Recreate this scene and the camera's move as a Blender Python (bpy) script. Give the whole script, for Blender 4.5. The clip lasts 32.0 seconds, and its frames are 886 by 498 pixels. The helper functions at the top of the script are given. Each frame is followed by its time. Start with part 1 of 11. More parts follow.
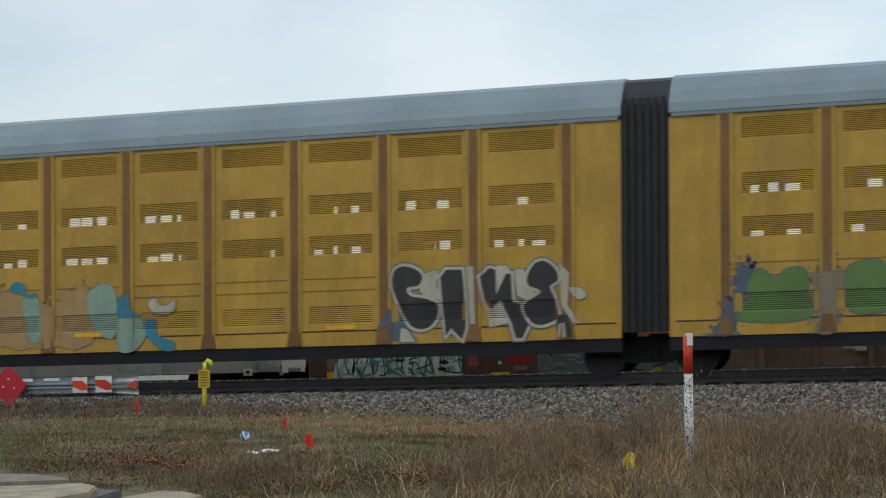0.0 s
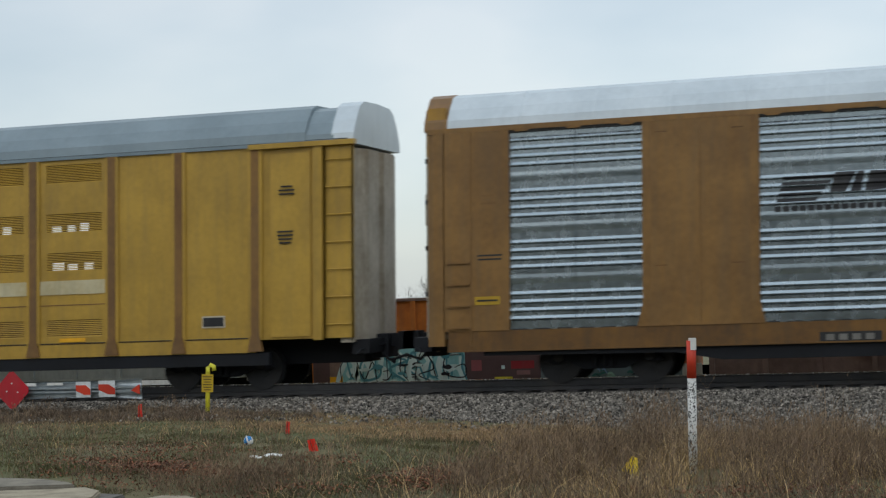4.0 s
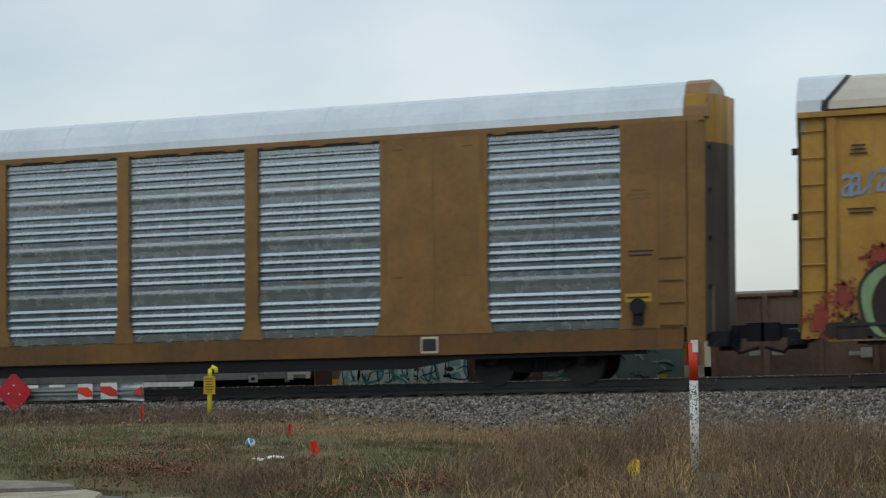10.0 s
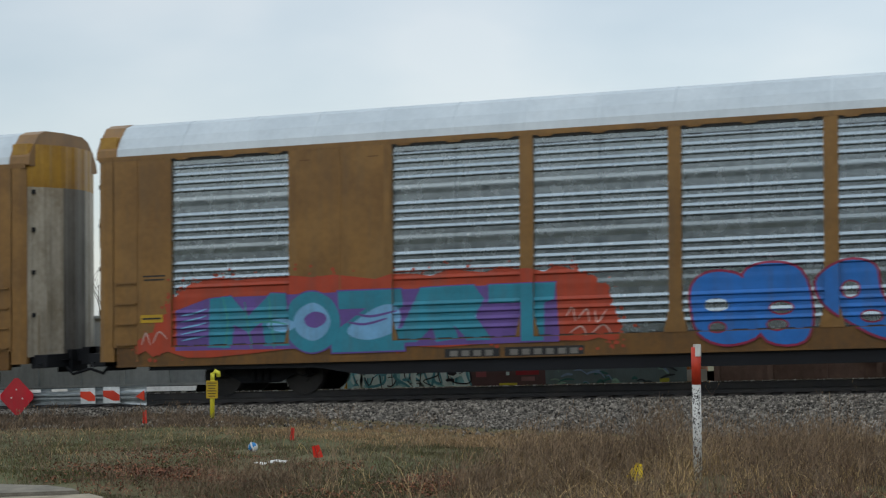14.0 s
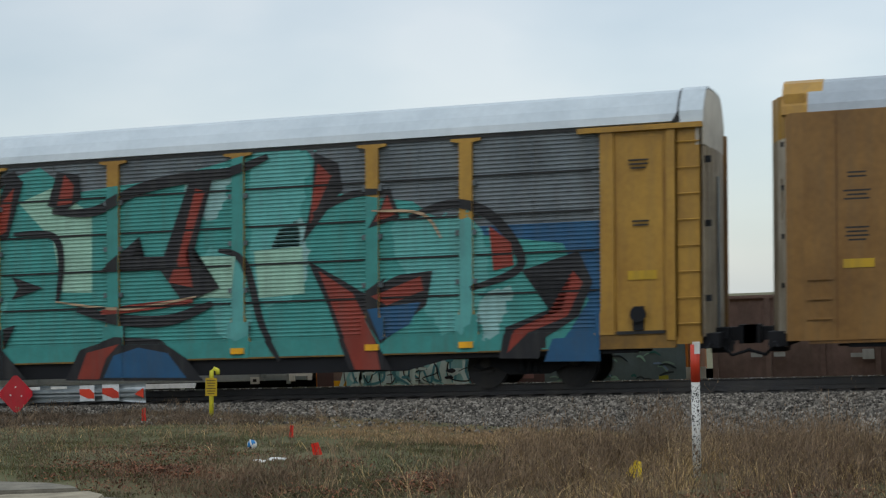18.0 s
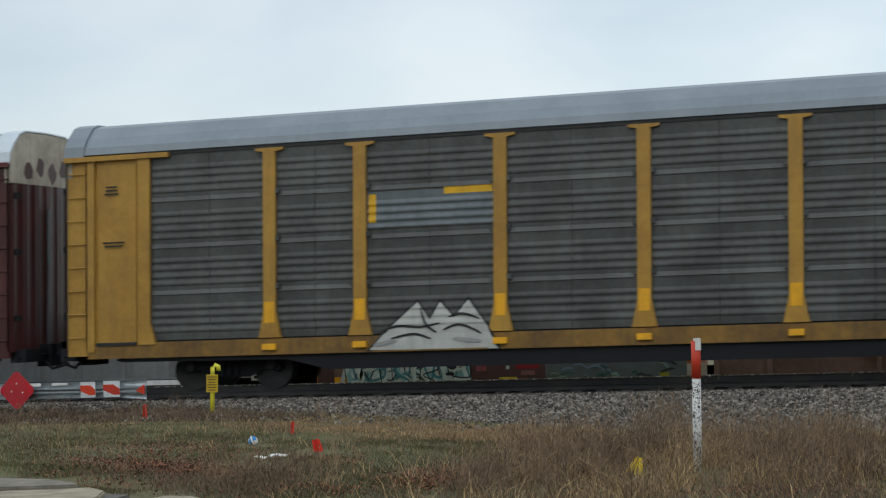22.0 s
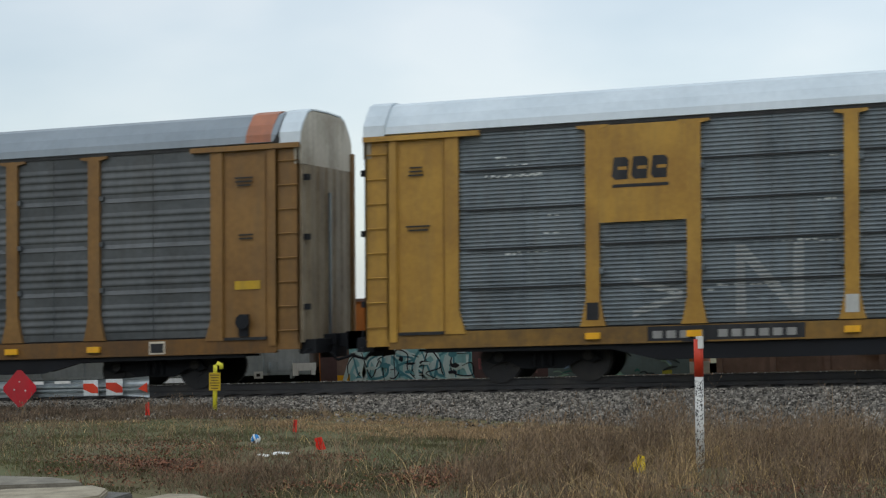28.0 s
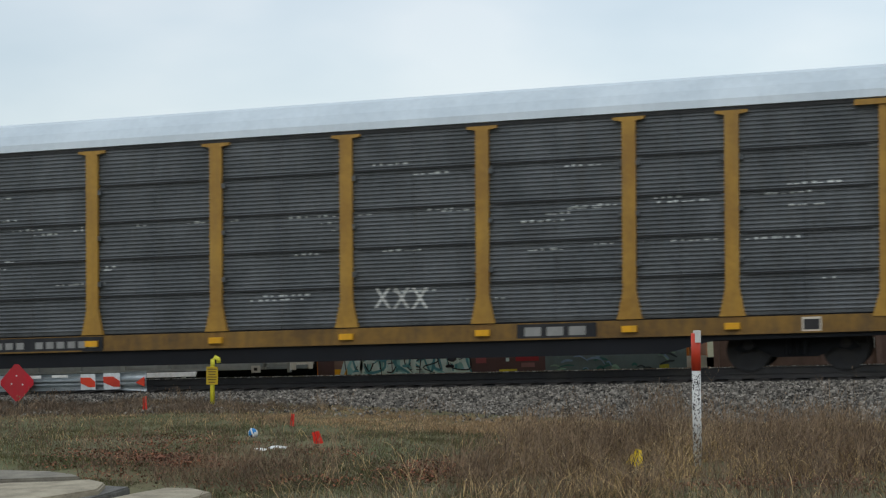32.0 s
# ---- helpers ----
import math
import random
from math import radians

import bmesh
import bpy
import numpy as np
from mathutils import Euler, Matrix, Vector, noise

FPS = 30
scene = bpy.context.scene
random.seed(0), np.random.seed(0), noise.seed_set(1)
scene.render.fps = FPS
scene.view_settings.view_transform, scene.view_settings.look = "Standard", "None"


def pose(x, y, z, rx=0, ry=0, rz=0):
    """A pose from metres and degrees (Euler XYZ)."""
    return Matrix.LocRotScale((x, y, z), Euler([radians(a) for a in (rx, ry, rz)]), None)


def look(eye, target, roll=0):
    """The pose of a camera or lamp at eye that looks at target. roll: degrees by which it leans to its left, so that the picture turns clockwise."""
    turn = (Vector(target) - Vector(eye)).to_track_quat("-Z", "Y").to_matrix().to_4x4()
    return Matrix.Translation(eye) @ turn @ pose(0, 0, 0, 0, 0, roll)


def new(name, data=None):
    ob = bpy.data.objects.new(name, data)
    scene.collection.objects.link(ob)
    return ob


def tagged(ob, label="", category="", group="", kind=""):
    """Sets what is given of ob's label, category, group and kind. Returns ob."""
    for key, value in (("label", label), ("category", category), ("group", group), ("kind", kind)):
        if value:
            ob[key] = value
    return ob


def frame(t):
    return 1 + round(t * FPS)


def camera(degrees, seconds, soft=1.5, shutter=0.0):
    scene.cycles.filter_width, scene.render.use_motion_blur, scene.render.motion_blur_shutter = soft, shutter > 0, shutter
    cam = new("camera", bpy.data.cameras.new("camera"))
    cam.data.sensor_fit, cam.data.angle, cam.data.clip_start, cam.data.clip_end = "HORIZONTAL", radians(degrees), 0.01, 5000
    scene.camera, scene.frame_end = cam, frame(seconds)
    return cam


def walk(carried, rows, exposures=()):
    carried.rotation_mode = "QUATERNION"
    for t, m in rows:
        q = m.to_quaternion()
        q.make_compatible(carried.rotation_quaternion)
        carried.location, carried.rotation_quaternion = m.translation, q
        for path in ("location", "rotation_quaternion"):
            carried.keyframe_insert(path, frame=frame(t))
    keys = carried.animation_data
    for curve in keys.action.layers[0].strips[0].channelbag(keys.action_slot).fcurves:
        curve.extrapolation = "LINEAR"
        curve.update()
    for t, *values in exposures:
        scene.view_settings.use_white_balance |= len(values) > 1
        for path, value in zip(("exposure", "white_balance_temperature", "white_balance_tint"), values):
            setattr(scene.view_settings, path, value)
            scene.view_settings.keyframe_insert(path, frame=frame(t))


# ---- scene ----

# camera: a phone held by hand at the roadside, small sways only; x runs along the track, z = 0 is the rail head
SIDE = 31.52          # distance of the cars' near side
SPEED = 17.853        # metres a second, towards -x
cam = camera(29.29, 32.0, soft=1.25, shutter=0.62)
scene.cycles.rolling_shutter_type = "TOP"
scene.cycles.rolling_shutter_duration = 0.16
SWAY = [
    (0, -0.088, -0.029), (0.5, -0.088, 0.145), (1, -0.029, 0.057), (1.5, -0.088, 0.088), (2, -0.088, 0),
    (2.5, -0.057, -0.116), (4.5, 0.031, 0.176), (5, 0, 0.116), (5.5, 0, 0), (6, 0.031, -0.059),
    (6.5, 0.088, 0), (7, 0.088, 0.233), (7.5, 0.059, 0.204), (8, 0.031, 0.116), (8.5, -0.029, -0.031),
    (9, 0, 0), (9.5, 0.088, 0.116), (10, 0.088, 0.204), (10.5, 0.176, 0.264), (11, 0.118, 0.147),
    (11.5, 0.118, 0.088), (12, 0.059, -0.088), (12.5, 0.118, 0.145), (13, 0.118, 0.233), (13.5, 0.147, 0.323),
    (14, 0.176, 0.349), (14.5, 0.176, 0.262), (16.5, 0.176, 0.437), (17, 0.204, 0.556), (17.5, 0.206, 0.468),
    (18, 0.147, 0.264), (18.5, 0.176, 0.233), (19, 0.176, 0.264), (19.5, 0.145, 0.323), (20, 0.147, 0.321),
    (20.5, 0.176, 0.321), (21, 0.176, 0.294), (21.5, 0.176, 0.235), (22, 0.176, 0.145), (22.5, 0.204, 0.292),
    (23, 0.204, 0.349), (23.5, 0.235, 0.351), (24, 0.176, 0.262), (24.5, 0.176, 0.057), (25, 0.235, 0.029),
    (25.5, 0.292, 0.029), (27.5, 0.264, 0.145), (28, 0.264, 0.086), (28.5, 0.264, 0.086), (29, 0.264, 0.118),
    (29.5, 0.204, 0.088), (30, 0.204, 0.088), (30.5, 0.206, 0.116), (31, 0.147, -0.031), (31.5, 0.176, -0.118),
    (32, 0.174, -0.118),
]
walk(cam, [(t, pose(0, 0, 1.653, 91.54 + dp, 2.03, 16.61 + dy)) for t, dy, dp in SWAY], [(0, 0.10), (2.5, 0.10), (5, 0.0), (20.2, 0.0), (21, 0.10), (23.2, 0.10), (24, 0.03), (25, 0.0), (28, 0.12), (30, 0.06), (31, 0.11), (32, 0.10)])

# ---- light: an overcast winter day ----
world = bpy.data.worlds.new("overcast_sky")
scene.world = world
world.use_nodes = True
wn, wl = world.node_tree.nodes, world.node_tree.links
wn.clear()
out = wn.new("ShaderNodeOutputWorld")
bg = wn.new("ShaderNodeBackground")
sky = wn.new("ShaderNodeTexSky")
sky.sky_type, sky.sun_disc = "NISHITA", False
sky.sun_elevation, sky.sun_rotation = radians(32), radians(200)
coord = wn.new("ShaderNodeTexCoord")
mapping = wn.new("ShaderNodeMapping")
mapping.inputs["Scale"].default_value = (5.5, 5.5, 13.0)
mapping.inputs["Location"].default_value = (0.7, 0.1, 0.35)
cloud = wn.new("ShaderNodeTexNoise")
cloud.inputs["Scale"].default_value, cloud.inputs["Detail"].default_value, cloud.inputs["Roughness"].default_value = 1.0, 4.0, 0.42
ramp = wn.new("ShaderNodeValToRGB")
ramp.color_ramp.elements[0].position, ramp.color_ramp.elements[0].color = 0.30, (0.57, 0.645, 0.69, 1)
ramp.color_ramp.elements[1].position, ramp.color_ramp.elements[1].color = 0.66, (0.80, 0.825, 0.825, 1)
mid = ramp.color_ramp.elements.new(0.5)
mid.color = (0.69, 0.745, 0.77, 1)
scale = wn.new("ShaderNodeMix")
scale.data_type, scale.blend_type = "RGBA", "MIX"
scale.inputs["Factor"].default_value = 0.06
wl.new(coord.outputs["Generated"], mapping.inputs["Vector"])
wl.new(mapping.outputs["Vector"], cloud.inputs["Vector"])
wl.new(cloud.outputs["Fac"], ramp.inputs["Fac"])
wl.new(ramp.outputs["Color"], scale.inputs[6])
wl.new(sky.outputs["Color"], scale.inputs[7])
# an overcast sky is brightest overhead
split = wn.new("ShaderNodeSeparateXYZ")
wl.new(coord.outputs["Generated"], split.inputs[0])
height = wn.new("ShaderNodeMapRange")
height.interpolation_type = "SMOOTHSTEP"
height.inputs["From Min"].default_value, height.inputs["From Max"].default_value = 0.22, 0.95
height.inputs["To Min"].default_value, height.inputs["To Max"].default_value = 0.93, 1.62
wl.new(split.outputs["Z"], height.inputs["Value"])
dome = wn.new("ShaderNodeVectorMath")
dome.operation = "SCALE"
wl.new(scale.outputs[2], dome.inputs[0])
wl.new(height.outputs[0], dome.inputs["Scale"])
wl.new(dome.outputs[0], bg.inputs["Color"])
bg.inputs["Strength"].default_value = 0.78
wl.new(bg.outputs["Background"], out.inputs["Surface"])
sun_data = bpy.data.lights.new("sun", "SUN")
sun_data.energy, sun_data.angle, sun_data.color = 0.3, radians(25), (1.0, 0.96, 0.9)
sun = new("sun", sun_data)
sun.matrix_world = look((0, -20, 40), (-25, 20, 0))

# ---- materials ----
MATS = {}


def rgb(r, g, b):
    """An 8-bit colour as linear light."""
    return tuple(((c / 255 + 0.055) / 1.055) ** 2.4 if c > 10 else c / 255 / 12.92 for c in (r, g, b)) + (1,)


def surface(name, col, col2=None, rough=0.6, metal=0.0, grain=9.0, blotch=0.9, streak=0.0, dirt=(0.10, 0.085, 0.06), dirt_amount=0.25, bump=0.08, spec=0.4, island=0.0):
    """A weathered surface: two tones in blotches and grain, vertical dirt streaks, fine relief."""
    if name in MATS:
        return MATS[name]
    m = bpy.data.materials.new(name)
    m.use_nodes = True
    n, l = m.node_tree.nodes, m.node_tree.links
    b = n["Principled BSDF"]
    b.inputs["Roughness"].default_value, b.inputs["Metallic"].default_value = rough, metal
    b.inputs["Specular IOR Level"].default_value = spec
    tc, oi = n.new("ShaderNodeTexCoord"), n.new("ShaderNodeObjectInfo")
    shift_ = n.new("ShaderNodeVectorMath")
    shift_.operation = "MULTIPLY_ADD"
    l.new(oi.outputs["Random"], shift_.inputs[0])
    shift_.inputs[1].default_value = (37.0, 11.0, 5.0)
    l.new(tc.outputs["Object"], shift_.inputs[2])
    col2 = col2 or tuple(c * 0.72 for c in col[:3])
    big, fine = n.new("ShaderNodeTexNoise"), n.new("ShaderNodeTexNoise")
    big.inputs["Scale"].default_value, big.inputs["Detail"].default_value = blotch, 5
    fine.inputs["Scale"].default_value, fine.inputs["Detail"].default_value = grain, 6
    l.new(shift_.outputs[0], big.inputs["Vector"])
    l.new(shift_.outputs[0], fine.inputs["Vector"])
    mixv = n.new("ShaderNodeMath")
    mixv.operation = "MULTIPLY_ADD"
    l.new(fine.outputs["Fac"], mixv.inputs[0])
    mixv.inputs[1].default_value = 0.45
    sub = n.new("ShaderNodeMath")
    sub.operation = "SUBTRACT"
    l.new(big.outputs["Fac"], sub.inputs[0])
    sub.inputs[1].default_value = 0.22
    l.new(sub.outputs[0], mixv.inputs[2])
    r1 = n.new("ShaderNodeValToRGB")
    r1.color_ramp.elements[0].position, r1.color_ramp.elements[1].position = 0.32, 0.68
    r1.color_ramp.elements[0].color, r1.color_ramp.elements[1].color = (*col2[:3], 1), (*col[:3], 1)
    l.new(mixv.outputs[0], r1.inputs["Fac"])
    last = r1.outputs["Color"]
    if island:
        geo = n.new("ShaderNodeNewGeometry")
        hsv = n.new("ShaderNodeHueSaturation")
        mr = n.new("ShaderNodeMapRange")
        mr.inputs["To Min"].default_value, mr.inputs["To Max"].default_value = 1 - island, 1 + island
        l.new(geo.outputs["Random Per Island"], mr.inputs["Value"])
        l.new(mr.outputs[0], hsv.inputs["Value"])
        l.new(last, hsv.inputs["Color"])
        last = hsv.outputs["Color"]
    if dirt_amount:
        mp = n.new("ShaderNodeMapping")
        mp.inputs["Scale"].default_value = (2.6, 2.6, 0.22) if streak else (0.8, 0.8, 0.8)
        l.new(shift_.outputs[0], mp.inputs["Vector"])
        sn = n.new("ShaderNodeTexNoise")
        sn.inputs["Scale"].default_value, sn.inputs["Detail"].default_value, sn.inputs["Roughness"].default_value = 2.0, 6, 0.65
        l.new(mp.outputs[0], sn.inputs["Vector"])
        r2 = n.new("ShaderNodeMapRange")
        r2.inputs["From Min"].default_value, r2.inputs["From Max"].default_value = 0.45, 0.78
        r2.inputs["To Max"].default_value = dirt_amount
        l.new(sn.outputs["Fac"], r2.inputs["Value"])
        mx = n.new("ShaderNodeMix")
        mx.data_type = "RGBA"
        l.new(r2.outputs[0], mx.inputs["Factor"])
        l.new(last, mx.inputs[6])
        mx.inputs[7].default_value = (*dirt, 1)
        last = mx.outputs[2]
    l.new(last, b.inputs["Base Color"])
    rr = n.new("ShaderNodeMapRange")
    rr.inputs["To Min"].default_value, rr.inputs["To Max"].default_value = max(0.05, rough - 0.12), min(1, rough + 0.14)
    l.new(fine.outputs["Fac"], rr.inputs["Value"])
    l.new(rr.outputs[0], b.inputs["Roughness"])
    if bump:
        bp = n.new("ShaderNodeBump")
        bp.inputs["Strength"].default_value, bp.inputs["Distance"].default_value = bump, 0.02
        l.new(fine.outputs["Fac"], bp.inputs["Height"])
        l.new(bp.outputs[0], b.inputs["Normal"])
    MATS[name] = m
    return m


GOLD = surface("gold_car_paint", rgb(184, 148, 60), rgb(160, 128, 52), 0.42, streak=1, dirt_amount=0.3)
AMBER = surface("amber_car_paint", rgb(138, 103, 55), rgb(114, 83, 44), 0.42, streak=1, dirt_amount=0.35)
YELLOW = surface("yellow_car_paint", rgb(178, 138, 58), rgb(150, 112, 48), 0.42, streak=1, dirt_amount=0.32)
DEEP_GOLD = surface("rusty_gold_paint", rgb(132, 98, 52), rgb(104, 74, 42), 0.6, streak=1, dirt_amount=0.45)
SILL_GOLD = surface("grimy_gold_sill", rgb(140, 106, 46), rgb(98, 74, 38), 0.6, streak=1, dirt_amount=0.6, dirt=(0.05, 0.042, 0.03))
SILL_AMBER = surface("grimy_amber_sill", rgb(118, 84, 38), rgb(86, 61, 32), 0.6, streak=1, dirt_amount=0.55, dirt=(0.045, 0.038, 0.026))
DOORTAN = surface("weathered_tan_door", rgb(158, 146, 124), rgb(118, 104, 84), 0.55, streak=1, dirt_amount=0.5, dirt=(0.08, 0.06, 0.04))
MAROON = surface("maroon_car_paint", rgb(78, 35, 36), rgb(58, 27, 29), 0.38, streak=1, dirt_amount=0.3)
RUSTRED = surface("rust_red_paint", rgb(92, 38, 36), rgb(72, 30, 30), 0.45, streak=1, dirt_amount=0.3)
GREYPAINT = surface("grey_car_paint", rgb(120, 126, 128), rgb(98, 104, 108), 0.5, streak=1, dirt_amount=0.3)
SILVER = surface("galvanized_sheet", rgb(162, 174, 180), rgb(152, 164, 170), 0.24, 0.92, streak=1, grain=5, blotch=0.6, dirt_amount=0.04, bump=0.012)
DULL = surface("dull_grey_sheet", rgb(108, 117, 121), rgb(84, 92, 96), 0.40, 0.5, streak=1, dirt_amount=0.35)
DIRTY = surface("grimy_sheet", rgb(93, 97, 99), rgb(70, 74, 76), 0.42, 0.4, streak=1, dirt_amount=0.4, dirt=(0.07, 0.066, 0.056))
TAN = surface("tan_grimy_sheet", rgb(100, 98, 89), rgb(74, 73, 66), 0.5, 0.2, streak=1, dirt_amount=0.5, dirt=(0.06, 0.056, 0.043))
ROOF_WHITE = surface("white_roof_sheet", rgb(196, 206, 211), rgb(182, 193, 199), 0.4, 0.15, streak=1, dirt_amount=0.08)
ROOF_GREY = surface("grey_roof_sheet", rgb(130, 140, 147), rgb(118, 128, 135), 0.42, 0.2, streak=1, dirt_amount=0.12)
ROOF_PALE = surface("pale_grey_roof_sheet", rgb(164, 173, 180), rgb(152, 161, 168), 0.42, 0.2, streak=1, dirt_amount=0.12)
ROOF_BLUE = surface("blue_grey_roof_sheet", rgb(124, 139, 146), rgb(112, 127, 134), 0.42, 0.2, streak=1, dirt_amount=0.1)
OLD_SILVER = surface("aged_galvanized_sheet", rgb(146, 157, 162), rgb(132, 143, 148), 0.22, 0.88, streak=1, grain=5, blotch=0.6, dirt_amount=0.12, bump=0.012)
TIRED = surface("tired_grey_sheet", rgb(126, 132, 130), rgb(102, 108, 106), 0.42, 0.5, streak=1, dirt_amount=0.35)
SOOTY = surface("sooty_grey_sheet", rgb(94, 100, 100), rgb(74, 79, 79), 0.38, 0.55, streak=1, dirt_amount=0.4, dirt=(0.06, 0.06, 0.05))
GRIME = surface("olive_grimy_sheet", rgb(88, 92, 90), rgb(64, 67, 66), 0.42, 0.35, streak=1, dirt_amount=0.5, dirt=(0.05, 0.048, 0.04))
ROOF_CREAM = surface("cream_roof_sheet", rgb(184, 180, 166), rgb(174, 169, 155), 0.5, 0.1, streak=1, dirt_amount=0.1)
DOORGREY = surface("pale_door_sheet", rgb(190, 183, 168), rgb(146, 136, 118), 0.5, 0.05, streak=1, dirt_amount=0.55, dirt=(0.14, 0.12, 0.09))
DOORDIM = surface("dim_door_sheet", rgb(124, 121, 114), rgb(98, 94, 88), 0.5, 0.1, streak=1, dirt_amount=0.5, dirt=(0.08, 0.07, 0.055))
DOORGRIME = surface("grimy_door_sheet", rgb(92, 84, 77), rgb(72, 65, 60), 0.6, 0.1, streak=1, dirt_amount=0.5, dirt=(0.05, 0.042, 0.034))
BLACK = surface("black_underframe", rgb(27, 30, 35), rgb(21, 23, 27), 0.65, dirt_amount=0.3, dirt=(0.016, 0.015, 0.014), spec=0.25)
RUBBER = surface("black_bellows", rgb(28, 31, 36), rgb(20, 22, 26), 0.55, dirt_amount=0.1)
STEEL = surface("worn_steel", rgb(54, 55, 57), rgb(40, 41, 42), 0.55, 0.3, dirt_amount=0.3)
RAILTOP = surface("polished_rail_head", rgb(200, 200, 198), rgb(170, 168, 164), 0.25, 1.0, dirt_amount=0.0)
WHITE = surface("white_paint", rgb(226, 226, 222), rgb(204, 204, 198), 0.55, dirt_amount=0.2)
REDORANGE = surface("red_orange_paint", rgb(206, 62, 34), rgb(180, 48, 28), 0.5, dirt_amount=0.15)
CREAM_LETTER = surface("cream_lettering", rgb(214, 206, 190), rgb(190, 180, 160), 0.6, dirt_amount=0.3)


def paint(r, g, b, rough=0.55):
    return surface("paint_%d_%d_%d" % (r, g, b), rgb(r, g, b), tuple(c * 0.8 for c in rgb(r, g, b)[:3]), rough, streak=1, dirt_amount=0.34, dirt=(0.09, 0.085, 0.075), grain=14, blotch=2.2, bump=0.03)


# ---- mesh helpers ----
class Geo:
    """Collects vertices and faces of one mesh."""

    def __init__(self):
        self.v, self.f = [], []

    def box(self, x0, x1, y0, y1, z0, z1):
        k = len(self.v)
        self.v += [(x0, y0, z0), (x1, y0, z0), (x1, y1, z0), (x0, y1, z0), (x0, y0, z1), (x1, y0, z1), (x1, y1, z1), (x0, y1, z1)]
        self.f += [(k, k + 3, k + 2, k + 1), (k + 4, k + 5, k + 6, k + 7), (k, k + 1, k + 5, k + 4), (k + 1, k + 2, k + 6, k + 5), (k + 2, k + 3, k + 7, k + 6), (k + 3, k, k + 4, k + 7)]
        return self

    def prism(self, pts, a0, a1, axis="x"):
        """A closed outline drawn out along an axis: pts are (y, z) for x, (x, z) for y, (x, y) for z."""
        k, n = len(self.v), len(pts)
        for a in (a0, a1):
            for p, q in pts:
                self.v.append({"x": (a, p, q), "y": (p, a, q), "z": (p, q, a)}[axis])
        self.f += [tuple(range(k, k + n)), tuple(range(k + 2 * n - 1, k + n - 1, -1))]
        self.f += [(k + i, k + n + i, k + n + (i + 1) % n, k + (i + 1) % n) for i in range(n)]
        return self

    def holed(self, xs_, zs_, y0, y1):
        """A plate with openings in the middle column of every second row."""
        k, w, h = len(self.v), len(xs_), len(zs_)
        for y in (y0, y1):
            self.v += [(x, y, z) for z in zs_ for x in xs_]
        n = w * h
        for j in range(h - 1):
            for i in range(w - 1):
                a, b, c, d = k + j * w + i, k + j * w + i + 1, k + (j + 1) * w + i + 1, k + (j + 1) * w + i
                if i == 1 and j % 2 == 1:
                    self.f += [(a, b, b + n, a + n), (d, d + n, c + n, c), (a, a + n, d + n, d), (b, c, c + n, b + n)]
                else:
                    self.f += [(a, b, c, d), (a + n, d + n, c + n, b + n)]
        return self

    def tube(self, pts, radius, sides=6):
        """A round bar along points; radius is one number or one a point."""
        k = len(self.v)
        rad = radius if isinstance(radius, (list, tuple)) else [radius] * len(pts)
        for i, p in enumerate(pts):
            p = Vector(p)
            d = (Vector(pts[min(i + 1, len(pts) - 1)]) - Vector(pts[max(i - 1, 0)])).normalized()
            u = d.cross(Vector((0.3, 0.2, 1)) if abs(d.z) < 0.9 else Vector((1, 0.2, 0))).normalized()
            w = d.cross(u)
            for s in range(sides):
                a = 2 * math.pi * s / sides
                self.v.append(tuple(p + rad[i] * (math.cos(a) * u + math.sin(a) * w)))
        for i in range(len(pts) - 1):
            for s in range(sides):
                a, b = k + i * sides + s, k + i * sides + (s + 1) % sides
                self.f.append((a, b, b + sides, a + sides))
        self.f += [tuple(range(k + sides - 1, k - 1, -1)), tuple(range(k + (len(pts) - 1) * sides, k + len(pts) * sides))]
        return self

    def disc(self, x, z, y0, y1, r, sides=24, hole=0.0):
        """A wheel-like cylinder about the y axis."""
        pts = [(x + r * math.cos(2 * math.pi * i / sides), z + r * math.sin(2 * math.pi * i / sides)) for i in range(sides)]
        return self.prism(pts, y0, y1, "y")

    def mesh(self, name, material, smooth=False):
        me = bpy.data.meshes.new(name)
        me.from_pydata(self.v, [], self.f)
        me.materials.append(material)
        bm = bmesh.new()
        bm.from_mesh(me)
        bmesh.ops.recalc_face_normals(bm, faces=bm.faces)
        bm.to_mesh(me)
        bm.free()
        if smooth:
            me.shade_smooth()
        me.update()
        return me


def part(name, geo, material, parent, label="", smooth=False):
    """One mesh object under a thing or a part."""
    ob = new(name, geo if isinstance(geo, bpy.types.Mesh) else geo.mesh(name, material, smooth))
    ob.parent = parent
    if label:
        ob["label"] = label
    return ob


def thing(name, label, category, group="", kind=""):
    ob = new(name)
    return tagged(ob, label, category, group, kind)

# ---- ground and track ----
def smooth(a):
    a = max(0.0, min(1.0, a))
    return a * a * (3 - 2 * a)


def ground_z(x, y):
    """Ground height: higher by the road to the left, a lower yard behind the line."""
    z = -0.76 + 0.38 * smooth((-3.5 - x) / 10.5)
    z = z + (-1.45 - z) * smooth((y - 34.5) / 3.0)
    z = z - 0.14 * smooth((-7.6 - x) / 0.8) * smooth((20.1 + (-10.5 - x) * 0.25 - y) / 0.5)
    return z + 0.035 * noise.noise((x * 0.5, y * 0.5, 0)) + 0.015 * noise.noise((x * 1.9, y * 1.9, 3))


